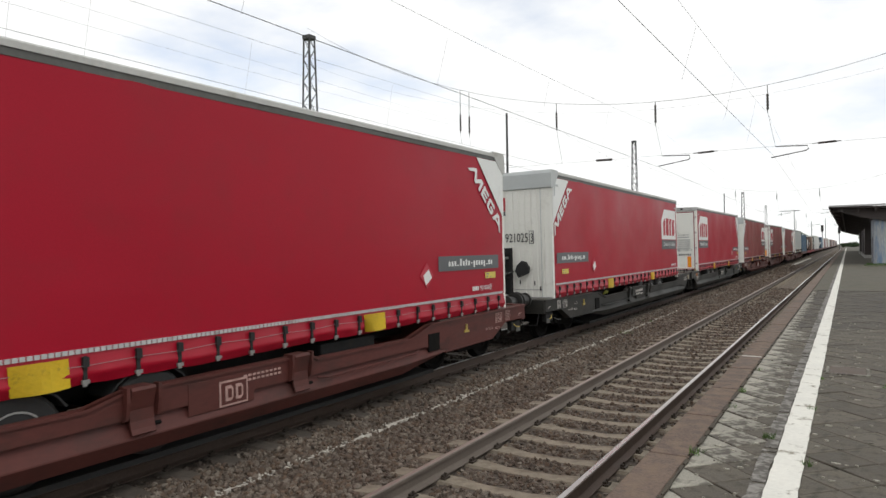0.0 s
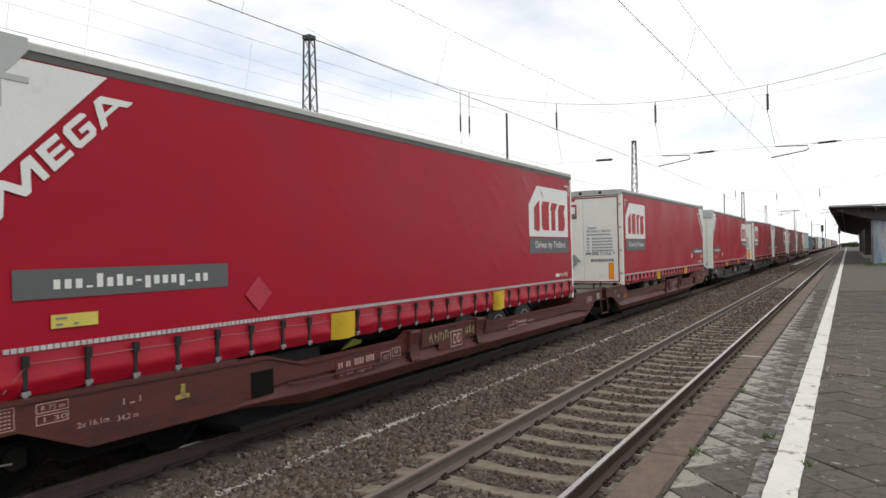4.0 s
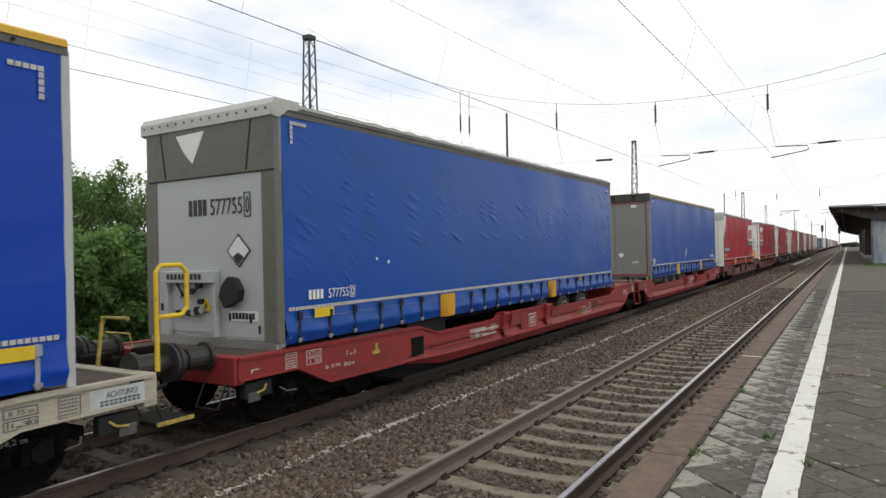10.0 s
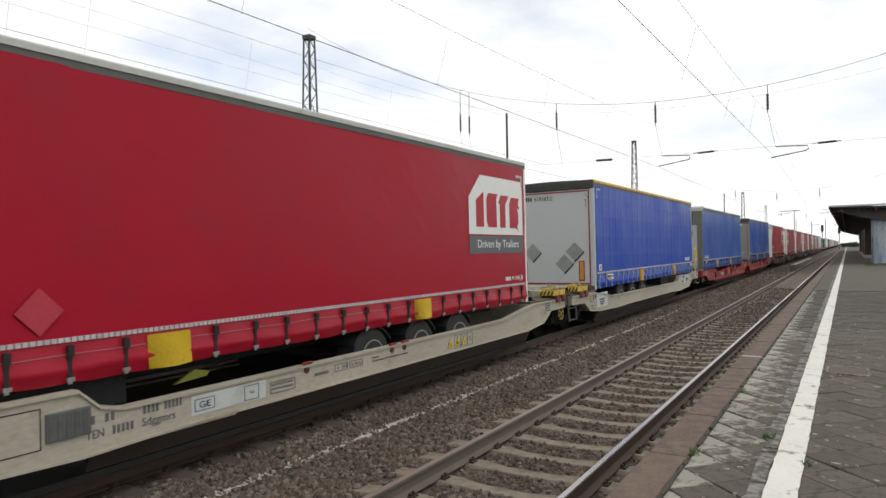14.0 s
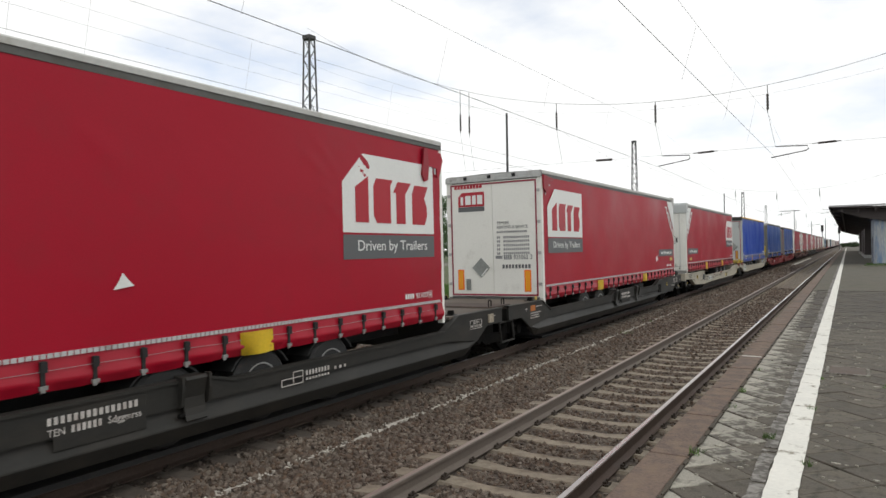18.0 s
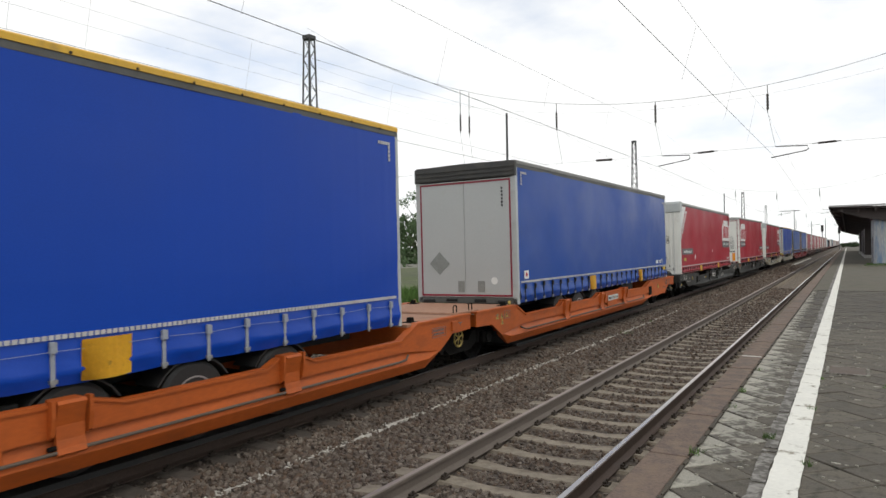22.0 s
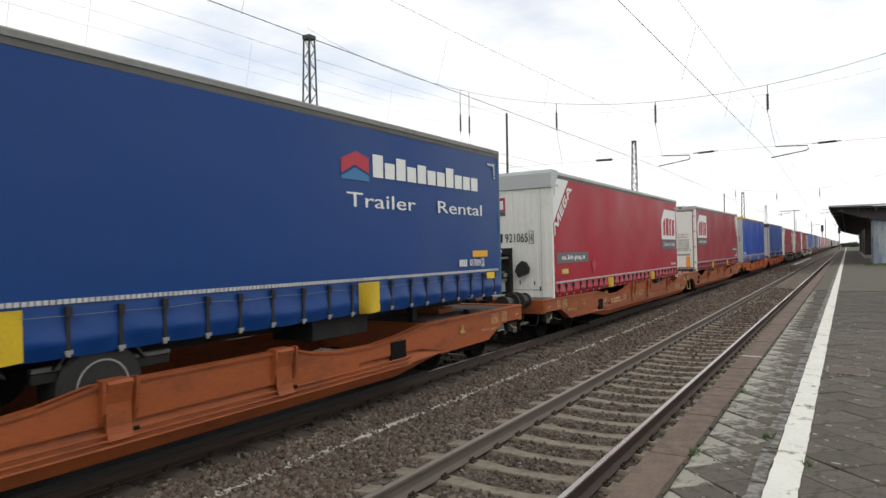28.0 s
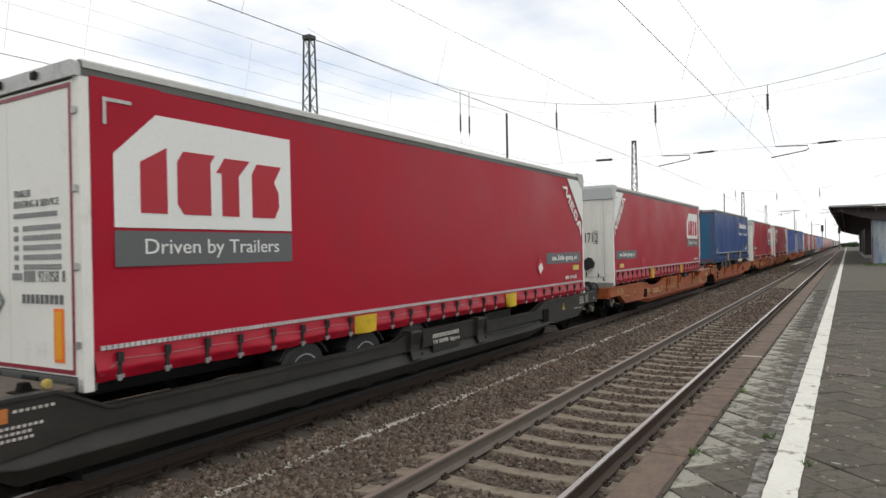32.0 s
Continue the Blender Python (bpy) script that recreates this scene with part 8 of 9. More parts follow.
plate_end("torn_sticker", [(0.10, 1.92), (0.26, 1.96), (0.30, 1.86), (0.20, 1.78), (0.13, 1.85)], -0.008, DECAL_WHITE, t3)
plate_end("torn_sticker", [(0.58, 1.58), (0.84, 1.58), (0.82, 1.66), (0.60, 1.63)], -0.008, TAPE, t3)
part("worn_patch", boxes((-0.34, -0.16, -0.014, -0.006, 1.22, 1.50), bevel=0.004), FADED_PALE, t3)
plate_end("maker_label", rect(-1.08, -0.92, 3.60, 3.68), -0.008, DECAL_WHITE, t3)
bars_end(char_bars(-0.88, -0.62, 3.61, 3.71, 4, 0.35), -0.008, DECAL_GREY, t3)
lettering("578511 2", 0.10, on_end(-0.56, -0.009, 3.61), DECAL_GREY, t3, 0.52)
for x, z in ((-0.58, 2.05), (0.69, 2.06), (0.38, 1.72)):
    p = plate_end("placard_holder", diamond(x, z, 0.27), -0.012, DECAL_SILVER, t5, "bare metal placard holder")
    plate_end("placard_edge", [(x - 0.02, z - 0.27), (x + 0.02, z - 0.28), (x + 0.28, z - 0.02), (x + 0.26, z + 0.0)], -0.017, CHASSIS, p)
for x in (-0.93, 0.80):
    strip = plate_end("reflector", rect(x, x + 0.17, 1.23, 1.80), -0.008, TAPE_RED, t5, "amber reflecting plate with a red border")
    plate_end("reflector_face", rect(x + 0.03, x + 0.14, 1.26, 1.77), -0.013, REFLEX_AMBER, strip)
bars_end(char_bars(-0.84, -0.56, 3.54, 3.66, 4, 0.35), -0.008, DECAL_BLACK, t5)
lettering("618583", 0.12, on_end(-0.50, -0.009, 3.54), DECAL_BLACK, t5, 0.42)
bars_end([(-0.04, 0.055, 3.525, 3.53), (-0.04, 0.055, 3.67, 3.675), (-0.04, -0.035, 3.53, 3.67), (0.05, 0.055, 3.53, 3.67)], -0.008, DECAL_BLACK, t5, "number_box")
lettering("2", 0.10, on_end(-0.02, -0.009, 3.545), DECAL_BLACK, t5, 0.055)
for k, digit in enumerate("618583"):
    lettering(digit, 0.055, on_end(1.02, -0.009, 3.62 - 0.072 * k), DECAL_BLACK, t5, 0.036)
p = plate_end("placard_holder", diamond(-0.66, 1.87, 0.26), -0.010, DECAL_SILVER, t9, "bare metal placard holder")
for x in (-0.19, 0.31):
    part("lock_recess", boxes((x, x + 0.17, -0.014, -0.006, 1.23, 1.48), bevel=0.004), DECAL_SILVER, t9)
plate_end("round_sticker", [(0.72 + 0.08 * math.cos(a), 1.48 + 0.08 * math.sin(a)) for a in np.linspace(0, 6.28, 17)[:-1]], -0.008, DECAL_WHITE, t9)
bars_end([(0.92, 0.96, 3.08 + 0.075 * k, 3.13 + 0.075 * k) for k in range(6)], -0.008, DECAL_BLACK, t9)
p = plate_end("placard", diamond(0.60, 2.20, 0.22), -0.022, DECAL_BLACK, t4, "black and white warning placard")
plate_end("placard_face", [(0.41, 2.20), (0.60, 2.01), (0.79, 2.20), (0.60, 2.39)], -0.027, DECAL_WHITE, p)
plate_end("placard_lower", [(0.50, 2.12), (0.60, 2.02), (0.70, 2.12), (0.60, 2.18)], -0.032, DECAL_BLACK, p)
plate_end("torn_patch", [(-0.55, 3.78), (0.02, 3.80), (-0.22, 3.38), (-0.40, 3.55)], -0.047, DECAL_WHITE, t4, "pale torn patch on the deflector")
pl = plate_end("plate", rect(0.42, 0.92, 1.30, 1.43), -0.018, DECAL_WHITE, t4)
bars_end(char_bars(0.46, 0.88, 1.325, 1.405, 7, 0.25), -0.0225, DECAL_BLACK, pl)
for tr in (t4, t10):
    p = plate_end("warning_triangle", [(-0.12, 1.42), (0.08, 1.42), (-0.02, 1.60)], -0.034, YELLOW, tr)
    plate_end("triangle_mark", [(-0.045, 1.46), (0.005, 1.46), (-0.02, 1.55)], -0.039, DECAL_BLACK, p)
    if tr is t10:
        bars_end([(1.06, 1.11, 2.40 + 0.062 * k, 2.44 + 0.062 * k) for k in range(6)], -0.032, DECAL_BLACK, tr)
plate_end("yellow_sticker", rect(-0.95, -0.82, 1.35, 1.62), -0.035, YELLOW, t10)
plate_end("yellow_sticker", rect(0.32, 0.55, 1.32, 1.40), -0.018, YELLOW, t10)
# lettering of the navy trailer: its company name as plain white bars
plate_side("company_mark", [(8.65, 3.26), (8.95, 3.40), (9.28, 3.30), (9.28, 3.52), (8.98, 3.60), (8.65, 3.46)], 1.277, PLACARD_RED, t13)
plate_side("company_mark", [(8.65, 3.22), (8.95, 3.36), (9.28, 3.26), (9.28, 3.18), (8.65, 3.18)], 1.281, DECAL_BLUE, t13)
bars_side([(a, b, 3.26, 3.26 + h) for (a, b, _, _), h in zip(char_bars(9.38, 12.70, 0, 1, 11, 0.16), (0.34, 0.24, 0.34, 0.24, 0.30, 0.24, 0.24, 0.34, 0.24, 0.24, 0.24))], 1.277, DECAL_WHITE, t13)
lettering("Trailer", 0.21, on_side(1.279, 8.75, 2.80), DECAL_WHITE, t13, 1.75)
lettering("Rental", 0.21, on_side(1.279, 11.15, 2.80), DECAL_WHITE, t13, 1.60)
plate_side("warning_sticker", rect(12.4, 13.0, 2.02, 2.14), 1.277, AMBER, t13)
bars_end(char_bars(-0.92, -0.16, 3.52, 3.62, 9, 0.2), -0.008, DECAL_WHITE, t13)
plate_end("company_mark", [(-1.02, 3.53), (-0.94, 3.53), (-0.94, 3.63), (-1.02, 3.60)], -0.008, PLACARD_RED, t13)
lettering("Trailer Rental", 0.06, on_end(-1.0, -0.009, 3.40), DECAL_WHITE, t13, 0.84)
bars_end([(0.40, 0.50, 1.68 + 0.076 * k, 1.735 + 0.076 * k) for k in range(26)], -0.008, DECAL_WHITE, t13)
plate_end("faded_patch", [(-0.95, 1.95), (-0.62, 1.98), (-0.50, 2.10), (-0.62, 2.22), (-0.90, 2.20)], -0.008, DECAL_SKY, t13, "faded light blue patch")
for x in (-0.32, 0.13):
    part("lock_plate", boxes((x, x + 0.16, -0.016, -0.006, 1.62, 1.86), bevel=0.004), DOOR_GREY, t13)
plate_end("white_label", rect(-1.02, -0.84, 1.46, 1.60), -0.008, DECAL_WHITE, t13)
for sx in (1, -1):
    part("underrun_strut", prism(bmesh.new(), [(sx * 0.62, 1.20), (sx * 0.74, 1.20), (sx * 0.58, 0.99), (sx * 0.46, 0.99)], 0.25, 0.33, "y"), GALV, t13)
    lp = part("tail_lamp_bar", boxes((sx * 0.78, sx * 1.24, 0.30, 0.36, 0.99, 1.12), bevel=0.008), GALV, t13)
    part("lens", boxes((sx * 0.82, sx * 0.98, 0.285, 0.30, 1.01, 1.10)), TAPE_RED, lp)
    part("lens", boxes((sx * 1.00, sx * 1.10, 0.285, 0.30, 1.01, 1.10)), DECAL_WHITE, lp)
    part("lens", boxes((sx * 1.12, sx * 1.22, 0.285, 0.30, 1.01, 1.10)), DECAL_ORANGE, lp)
part("underrun_bar", boxes((-0.76, 0.76, 0.30, 0.38, 1.00, 1.12), bevel=0.008), GALV, t13)

for k, paint, label, wagon in (
        (-5, W_BROWN, "brown articulated pocket wagon far up the train", dict(deck=DECK)),
        (-3, W_BROWN, "brown articulated pocket wagon carrying two red trailers", dict(deck=DECK)),
        (-1, W_BLACK, "dark grey articulated pocket wagon carrying two trailers", dict(deck=DECK)),
        (1, W_BROWN, "brown-red articulated pocket wagon carrying two red trailers", dict(logo=(W_BROWN, DECAL_WHITE), deck=DECK, graffiti=True, tables=True, number_panel=True, marks=MARK_ROSE)),
        (3, W_RED, "red articulated pocket wagon carrying two blue trailers", dict(logo=(W_RED, DECAL_WHITE), deck=DECK_RED, signs=W_BROWN)),
        (5, W_BEIGE, "dirty beige articulated pocket wagon with yellow bolsters", dict(marks=DECAL_GREY, wheel=YELLOW_OLD, form=SLIM, deck=DECK, frame=ALU_DARK)),
        (7, W_BLACK, "dark grey articulated pocket wagon carrying two red trailers", dict(deck=DECK, tables=True)),
        (9, W_ORANGE, "orange articulated pocket wagon carrying two blue trailers", dict(wheel=YELLOW_OLD, ladder=False, form=THREE, deck=DECK_ORANGE, gangway=DECK_ORANGE, triangles=True, brand=True, marks=DECAL_GREY, box=W_ORANGE)),
        (11, W_RUSTY, "faded orange articulated pocket wagon carrying two red trailers", dict(form=SCALLOP, deck=DECK_ORANGE, gangway=DECK_ORANGE, box=W_RUSTY, frame=YELLOW_OLD, marks=MARK_WARM)),
        (13, W_RUSTY, "faded orange articulated pocket wagon with scalloped sills", dict(wheel=YELLOW_OLD, ladder=False, form=SCALLOP, deck=DECK_ORANGE, gangway=DECK_ORANGE, box=W_RUSTY, marks=MARK_WARM)),
        (15, W_BLACK, "dark grey articulated pocket wagon carrying a red trailer", dict(deck=DECK))):
    back = 2.3 if k in (15, -5) else E_[k] - 2.15 - (E_[k + 1] + LENGTH)
    ahead = 0.12 if k == 11 else 0.0
    pocket_wagon(E_[k] - 2.15 + ahead, paint, label, wagon, back + ahead)

# container colours muted to include the haze of distance
BOX_BLUE = material("blue_container_steel", (0.055, 0.115, 0.185), 0.5, vary=0.08, fine=10, coarse=0.6, bump=0.05)
BOX_TAN = material("tan_container_steel", (0.25, 0.165, 0.125), 0.55, vary=0.08, fine=10, coarse=0.6, bump=0.05)
BOX_WHITE = material("white_container_steel", (0.60, 0.60, 0.58), 0.5, vary=0.06, fine=10, coarse=0.6, bump=0.05)
BOX_RED = material("dull_red_container_steel", (0.21, 0.075, 0.070), 0.55, vary=0.08, fine=10, coarse=0.6, bump=0.05)
s = 221.0
for load, tone in (([(6.06, 2.6, BOX_BLUE, 0), (6.06, 2.6, BOX_BLUE, 0)], W_BROWN), ([(6.06, 2.4, BOX_WHITE, 1), (6.06, 2.4, BOX_WHITE, 1)], W_RED), ([(6.06, 2.5, BOX_TAN, 0), (6.06, 2.6, BOX_WHITE, 1)], W_RED),
                   ([(12.2, 2.9, BOX_WHITE, 0)], W_BROWN), ([(12.2, 2.9, BOX_WHITE, 0)], W_BROWN), ([(6.06, 2.6, BOX_WHITE, 1), (6.06, 2.6, BOX_WHITE, 1)], W_BROWN), ([(12.2, 2.9, BOX_BLUE, 0)], W_BROWN),
                   ([(12.2, 2.9, BOX_WHITE, 0)], W_BROWN), ([(12.2, 2.6, BOX_RED, 0)], W_BROWN), ([(12.2, 2.9, BOX_WHITE, 0)], W_BROWN), ([(12.2, 2.9, BOX_TAN, 0)], W_BROWN), ([(12.2, 2.9, BOX_WHITE, 0)], W_BROWN)):
    container_wagon(s, load, tone)
    s += sum(b[0] for b in load) + 0.4 * (len(load) - 1) + 2.2


for k in range(16):
    load = ([(12.2, 2.9, BOX_WHITE, 0)], [(12.2, 2.6, BOX_TAN, 0)], [(6.06, 2.6, BOX_WHITE, 1), (6.06, 2.6, BOX_BLUE, 0)], [(12.2, 2.9, BOX_RED, 0)])[k % 4]
    container_wagon(s, load, W_BROWN, True)
    s += sum(b[0] for b in load) + 0.4 * (len(load) - 1) + 2.2


def motions():
    times = [0.5 * k for k in range(65)]
    for ob, s in ROLLING:
        walk(ob, [(t, pose(BODY_X, s + advance(t), 0, 0, CANT, 0)) for t in times])
    # wheels roll: a row for every turn of about 80 degrees
    rows, t, last = [0.0], 0.0, advance(0.0)
    while t < 32.0:
        t += 1 / FPS
        if advance(t) - last > 0.52 or t >= 32.0:
            rows.append(min(t, 32.0))
            last = advance(t)
    for ws, (x, y, z) in WHEELSETS:
        walk(ws, [(t, pose(x, y, z, -math.degrees((advance(t) - advance(0.0)) / WHEEL_R) % 360.0)) for t in rows])


# ---- overhead line ----
GALV_OLD = material("weathered_grey_mast_steel", (0.070, 0.072, 0.073), 0.6, 0.4, vary=0.12, fine=20, bump=0.1, dirt=(0.09, 0.075, 0.06))
WIRE = material("dull_copper_wire", (0.045, 0.043, 0.042), 0.7, 0.2, vary=0.1)
INSULATOR = material("dark_brown_insulator", (0.035, 0.025, 0.022), 0.35, vary=0.1)


def lattice_mast(x, y, top, w0=0.95, w1=0.42, base=-0.66):
    root = thing("lattice_mast", pose(x, y, base), "grey steel lattice mast for overhead wires", "mast", "overhead line masts")
    h = top - base

    def half(z):
        return (w0 + (w1 - w0) * z / h) / 2
    for a, b in ((1, 1), (1, -1), (-1, -1), (-1, 1)):
        part("corner_angle", rod(bmesh.new(), (a * half(0), b * half(0), 0), (a * half(h), b * half(h), h), 0.05, 4), GALV_OLD, root)
    n = int(h / 0.62)
    for face in range(4):
        bm = bmesh.new()
        sgn = 1 if face % 2 else -1
        for k in range(n):
            z0, z1 = h * k / n, h * (k + 1) / n
            c = 1 if k % 2 else -1
            if face < 2:
                rod(bm, (c * half(z0), sgn * half(z0), z0), (-c * half(z1), sgn * half(z1), z1), 0.022, 4)
            else:
                rod(bm, (sgn * half(z0), c * half(z0), z0), (sgn * half(z1), -c * half(z1), z1), 0.022, 4)
        part("bracing", bm, GALV_OLD, root)
    part("cap", boxes((-w1 / 2 - 0.06, w1 / 2 + 0.06, -w1 / 2 - 0.06, w1 / 2 + 0.06, h - 0.1, h + 0.12)), GALV_OLD, root)
    return root


def slim_mast(x, y, top, r=0.09, arm=0.0, base=-0.66):
    root = thing("catenary_pole", pose(x, y, base), "slim dark steel pole beside the tracks", "mast", "slim poles")
    part("shaft", rod(bmesh.new(), (0, 0, 0), (0, 0, top - base), r, 8, r * 0.7), GALV_OLD, root)
    if arm:
        part("arm", rod(bmesh.new(), (0, 0, top - base - 0.1), (arm, 0, top - base + 0.05), 0.05, 6), GALV_OLD, root)
    return root


def wire(points, r, label):
    bm = tube(bmesh.new(), points, r, 5)
    ob = part("overhead_wire", bm, WIRE)
    return tagged(ob, label, "wire", "overhead wires")


def sag(a, b, drop, n=12):
    return [tuple(Vector(a).lerp(Vector(b), k / n) - Vector((0, 0, 4 * drop * (k / n) * (1 - k / n)))) for k in range(n + 1)]


def headspan(y, tracks, left, right, low=5.99, dip=8.28, near=True):
    """Cross wires between two masts, with hangers, insulators and steady arms above each track."""
    root = thing("overhead_headspan", pose(0, y, 0), "wires and insulators spanning across the tracks between two masts", "overhead line", "cross spans")
    mid = -5.6

    def z_up(x):
        return dip + 0.0156 * (x - mid) ** 2
    xs = np.linspace(left, right, 30)
    part("upper_span_wire", tube(bmesh.new(), [(x, 0, z_up(x)) for x in xs], 0.0085, 5), WIRE, root)
    part("second_span_wire", tube(bmesh.new(), [(x, 0.15, z_up(x) - 0.28 - 0.004 * (x - mid) ** 2) for x in xs], 0.0028, 5), WIRE, root)
    part("lower_span_wire", tube(bmesh.new(), [(left, 0, low + 0.1), (right, 0, low - 0.05)], 0.0045, 5), WIRE, root)
    for x, kind, thin, thick in tracks:
        zt = z_up(x)
        bm = bmesh.new()
        ze = zt - thin - thick
        rod(bm, (x, 0, zt), (x, 0, zt - thin), 0.016, 6)
        rod(bm, (x, 0, zt - thin), (x, 0, ze), 0.035, 8)
        for k in range(5):
            zz = zt - thin - thick * (0.1 + 0.2 * k)
            rod(bm, (x, 0, zz - 0.03), (x, 0, zz + 0.03), 0.052, 8)
        rod(bm, (x, 0, ze), (x, 0, ze - 0.12), 0.016, 6)
        part("hanging_insulator", bm, INSULATOR, root)
        part("hanger", tube(bmesh.new(), [(x, 0, ze - 0.12), (x + 0.25, 0, low + 0.02)], 0.006, 5), WIRE, root)
        if kind:
            arm = part("steady_arm", tube(bmesh.new(), [(x + 0.25, 0, low), (x + 1.35, 0, low - 0.06), (x + 1.38, 0, low - 0.18), (x + 1.30, 0, low - 0.24), (x + 0.1, 0, low - 0.42)], 0.020, 6), GALV_OLD, root)
            part("rod_insulator", rod(rod(bmesh.new(), (x + 1.7, 0, low + 0.0), (x + 2.3, 0, low + 0.02), 0.04, 8), (x + 1.5, 0, low), (x + 2.45, 0, low + 0.02), 0.015, 6), INSULATOR, arm)
    return root


HS = 29.0
headspan(HS, [(-16.4, 0, 1.2, 0.85), (-15.9, 0, 1.2, 0.85), (-11.34, 0, 0.42, 0.72), (-6.90, 1, 0.12, 0.78), (-2.60, 1, 0.35, 0.62)], -26.4, 13.5)
part("rod_insulator", rod(bmesh.new(), (-9.5, 0, 6.03), (-8.8, 0, 6.02), 0.05, 8), INSULATOR, bpy.data.objects["overhead_headspan"])
headspan(86.0, [(-11.3, 0, 0.3, 0.6), (-6.9, 1, 0.3, 0.6), (-2.6, 1, 0.3, 0.6)], -22.5, 13.5)
headspan(150.0, [(-11.3, 0, 0.3, 0.6), (-6.9, 1, 0.3, 0.6), (-2.6, 1, 0.3, 0.6)], -21.0, 13.5)
for x, y, top in ((-26.3, HS, 14.45), (-23.2, 86.0, 15.6), (-18.7, 153.0, 13.1), (-21.2, 226.0, 14.0), (13.5, HS, 14.0), (13.5, 86.0, 14.0)):
    lattice_mast(x, y, top)
slim_mast(-13.86, HS, 8.65, 0.075)
slim_mast(-14.6, 100.0, 9.4, 0.09)
slim_mast(-12.3, 205.0, 11.5, 0.12, -2.4)
slim_mast(-14.5, 250.0, 10.5, 0.12)
slim_mast(-8.0, 330.0, 13.0, 0.14)
slim_mast(-12.0, 300.0, 11.0, 0.14)

# contact wires and carrying wires along the tracks
wire([(-7.83, -35, 5.5), (-6.78, HS, 5.52), (-7.6, 86, 5.55), (-6.9, 150, 5.55), (-7.4, 400, 5.55)], 0.0062, "taut contact wire above the train's track")
wire([(-3.42, -35, 5.72), (-2.40, HS, 5.62), (-3.3, 86, 5.55), (-2.6, 150, 5.55), (-3.0, 400, 5.55)], 0.0046, "taut contact wire above the empty track")
for x, z in ((-6.90, 7.45), (-2.60, 7.45), (-11.34, 7.75)):
    for y0, y1 in ((-35.0, HS), (HS, 86.0), (86.0, 150.0), (150.0, 260.0)):
        wire(sag((x, y0, z - 0.15 if y0 > -30 else z), (x, y1, z - 0.15), 0.85), 0.0032, "slack carrying wire above a track")
wire([(-11.9, -35, 5.32), (-11.45, HS, 5.52), (-11.7, 86, 5.5), (-11.5, 400, 5.5)], 0.0060, "taut contact wire above a side track")
wire(sag((-12.4, -35, 6.1), (-11.8, HS, 6.0), 0.05), 0.0045, "slack wire above a side track")
wire(sag((-16.9, -35, 9.6), (-16.2, HS, 8.2), 0.75), 0.0026, "slack carrying wire above a side track")
wire(sag((-15.2, -35, 9.3), (-15.6, HS, 8.2), 0.55), 0.0026, "slack carrying wire above a side track")
for x, zc, zm, ys in ((-7.35, 5.58, 7.1, (-6, 6.7, 12, 17.5, 23)), (-2.9, 5.64, 7.1, (8, 14.5, 20, 25)), (-11.6, 5.52, 7.35, (5.6, 6.9, 10.6, 16))):
    for y in ys:
        k = (y + 35) / (HS + 35)
        top = zm + 0.2 - 4 * 0.85 * k * (1 - k)
        wire([(x, y, zc), (x + 0.3, y, max(top, zc + 0.3))], 0.0020, "thin dropper wire between two overhead wires")

# ---- signals far down the line ----
for x, y, h in ((-6.71, 240.0, 8.3), (-2.25, 250.0, 7.7)):
    sg = thing("railway_signal", pose(x, y, -0.3), "dark signal head on a pole beside the track", "signal", "distant signals")
    part("post", rod(bmesh.new(), (0, 0, 0), (0, 0, h - 2.0), 0.11, 8), GALV_OLD, sg)
    part("signal_head", boxes((-0.28, 0.28, -0.25, 0.0, h - 1.9, h - 0.1), bevel=0.05), BLACK, sg)
    part("back_board", boxes((-0.38, 0.38, 0.0, 0.05, h - 2.0, h), bevel=0.02), BLACK, sg)

# ---- canopy and its hut on the platform ----
CANOPY_DARK = material("dark_painted_canopy_steel", (0.045, 0.035, 0.033), 0.7, vary=0.15, fine=10, coarse=0.6, bump=0.1)
CANOPY_EDGE = material("pale_canopy_edge", (0.42, 0.42, 0.42), 0.6, vary=0.1, fine=10, coarse=0.6)
HUT = material("pale_plaster_with_blue_wash", (0.36, 0.38, 0.39), 0.85, vary=0.15, fine=8, coarse=0.8, bump=0.2, dirt=(0.17, 0.25, 0.36), dirt_at=(0.44, 0.62), stretch=(2.0, 2.0, 0.35))
HUT_END = material("grey_plaster", (0.42, 0.42, 0.40), 0.85, vary=0.12, fine=8, coarse=0.8, bump=0.2, dirt=(0.25, 0.24, 0.22))
canopy = thing("platform_canopy", pose(0, 60, PLATFORM_Z), "dark steel platform canopy with a pale roof edge", "canopy")
part("roof_sheet", prism(bmesh.new(), [(-1.15, 4.42), (3.2, 4.25), (7.5, 4.42), (7.5, 4.54), (3.2, 4.40), (-1.15, 4.54)], 0.0, 120.0, "y"), CANOPY_DARK, canopy)
part("roof_edge", boxes((-1.2, 7.55, -0.06, 0.0, 4.46, 4.58)), CANOPY_EDGE, canopy)
part("fascia", boxes((-1.22, -1.15, 0.0, 120.0, 4.36, 4.58)), CANOPY_DARK, canopy)
for k in range(13):
    y = 0.6 + k * 9.5
    part("cross_girder", prism(bmesh.new(), [(-1.05, 4.42), (-1.05, 4.28), (1.0, 3.60), (2.9, 3.25), (3.5, 3.25), (5.4, 3.6), (7.4, 4.28), (7.4, 4.42), (3.2, 4.27)], y, y + 0.25, "y"), CANOPY_DARK, canopy)
    if k:
        part("column", boxes((2.95, 3.4, y, y + 0.25, 0.0, 3.4)), CANOPY_DARK, canopy)
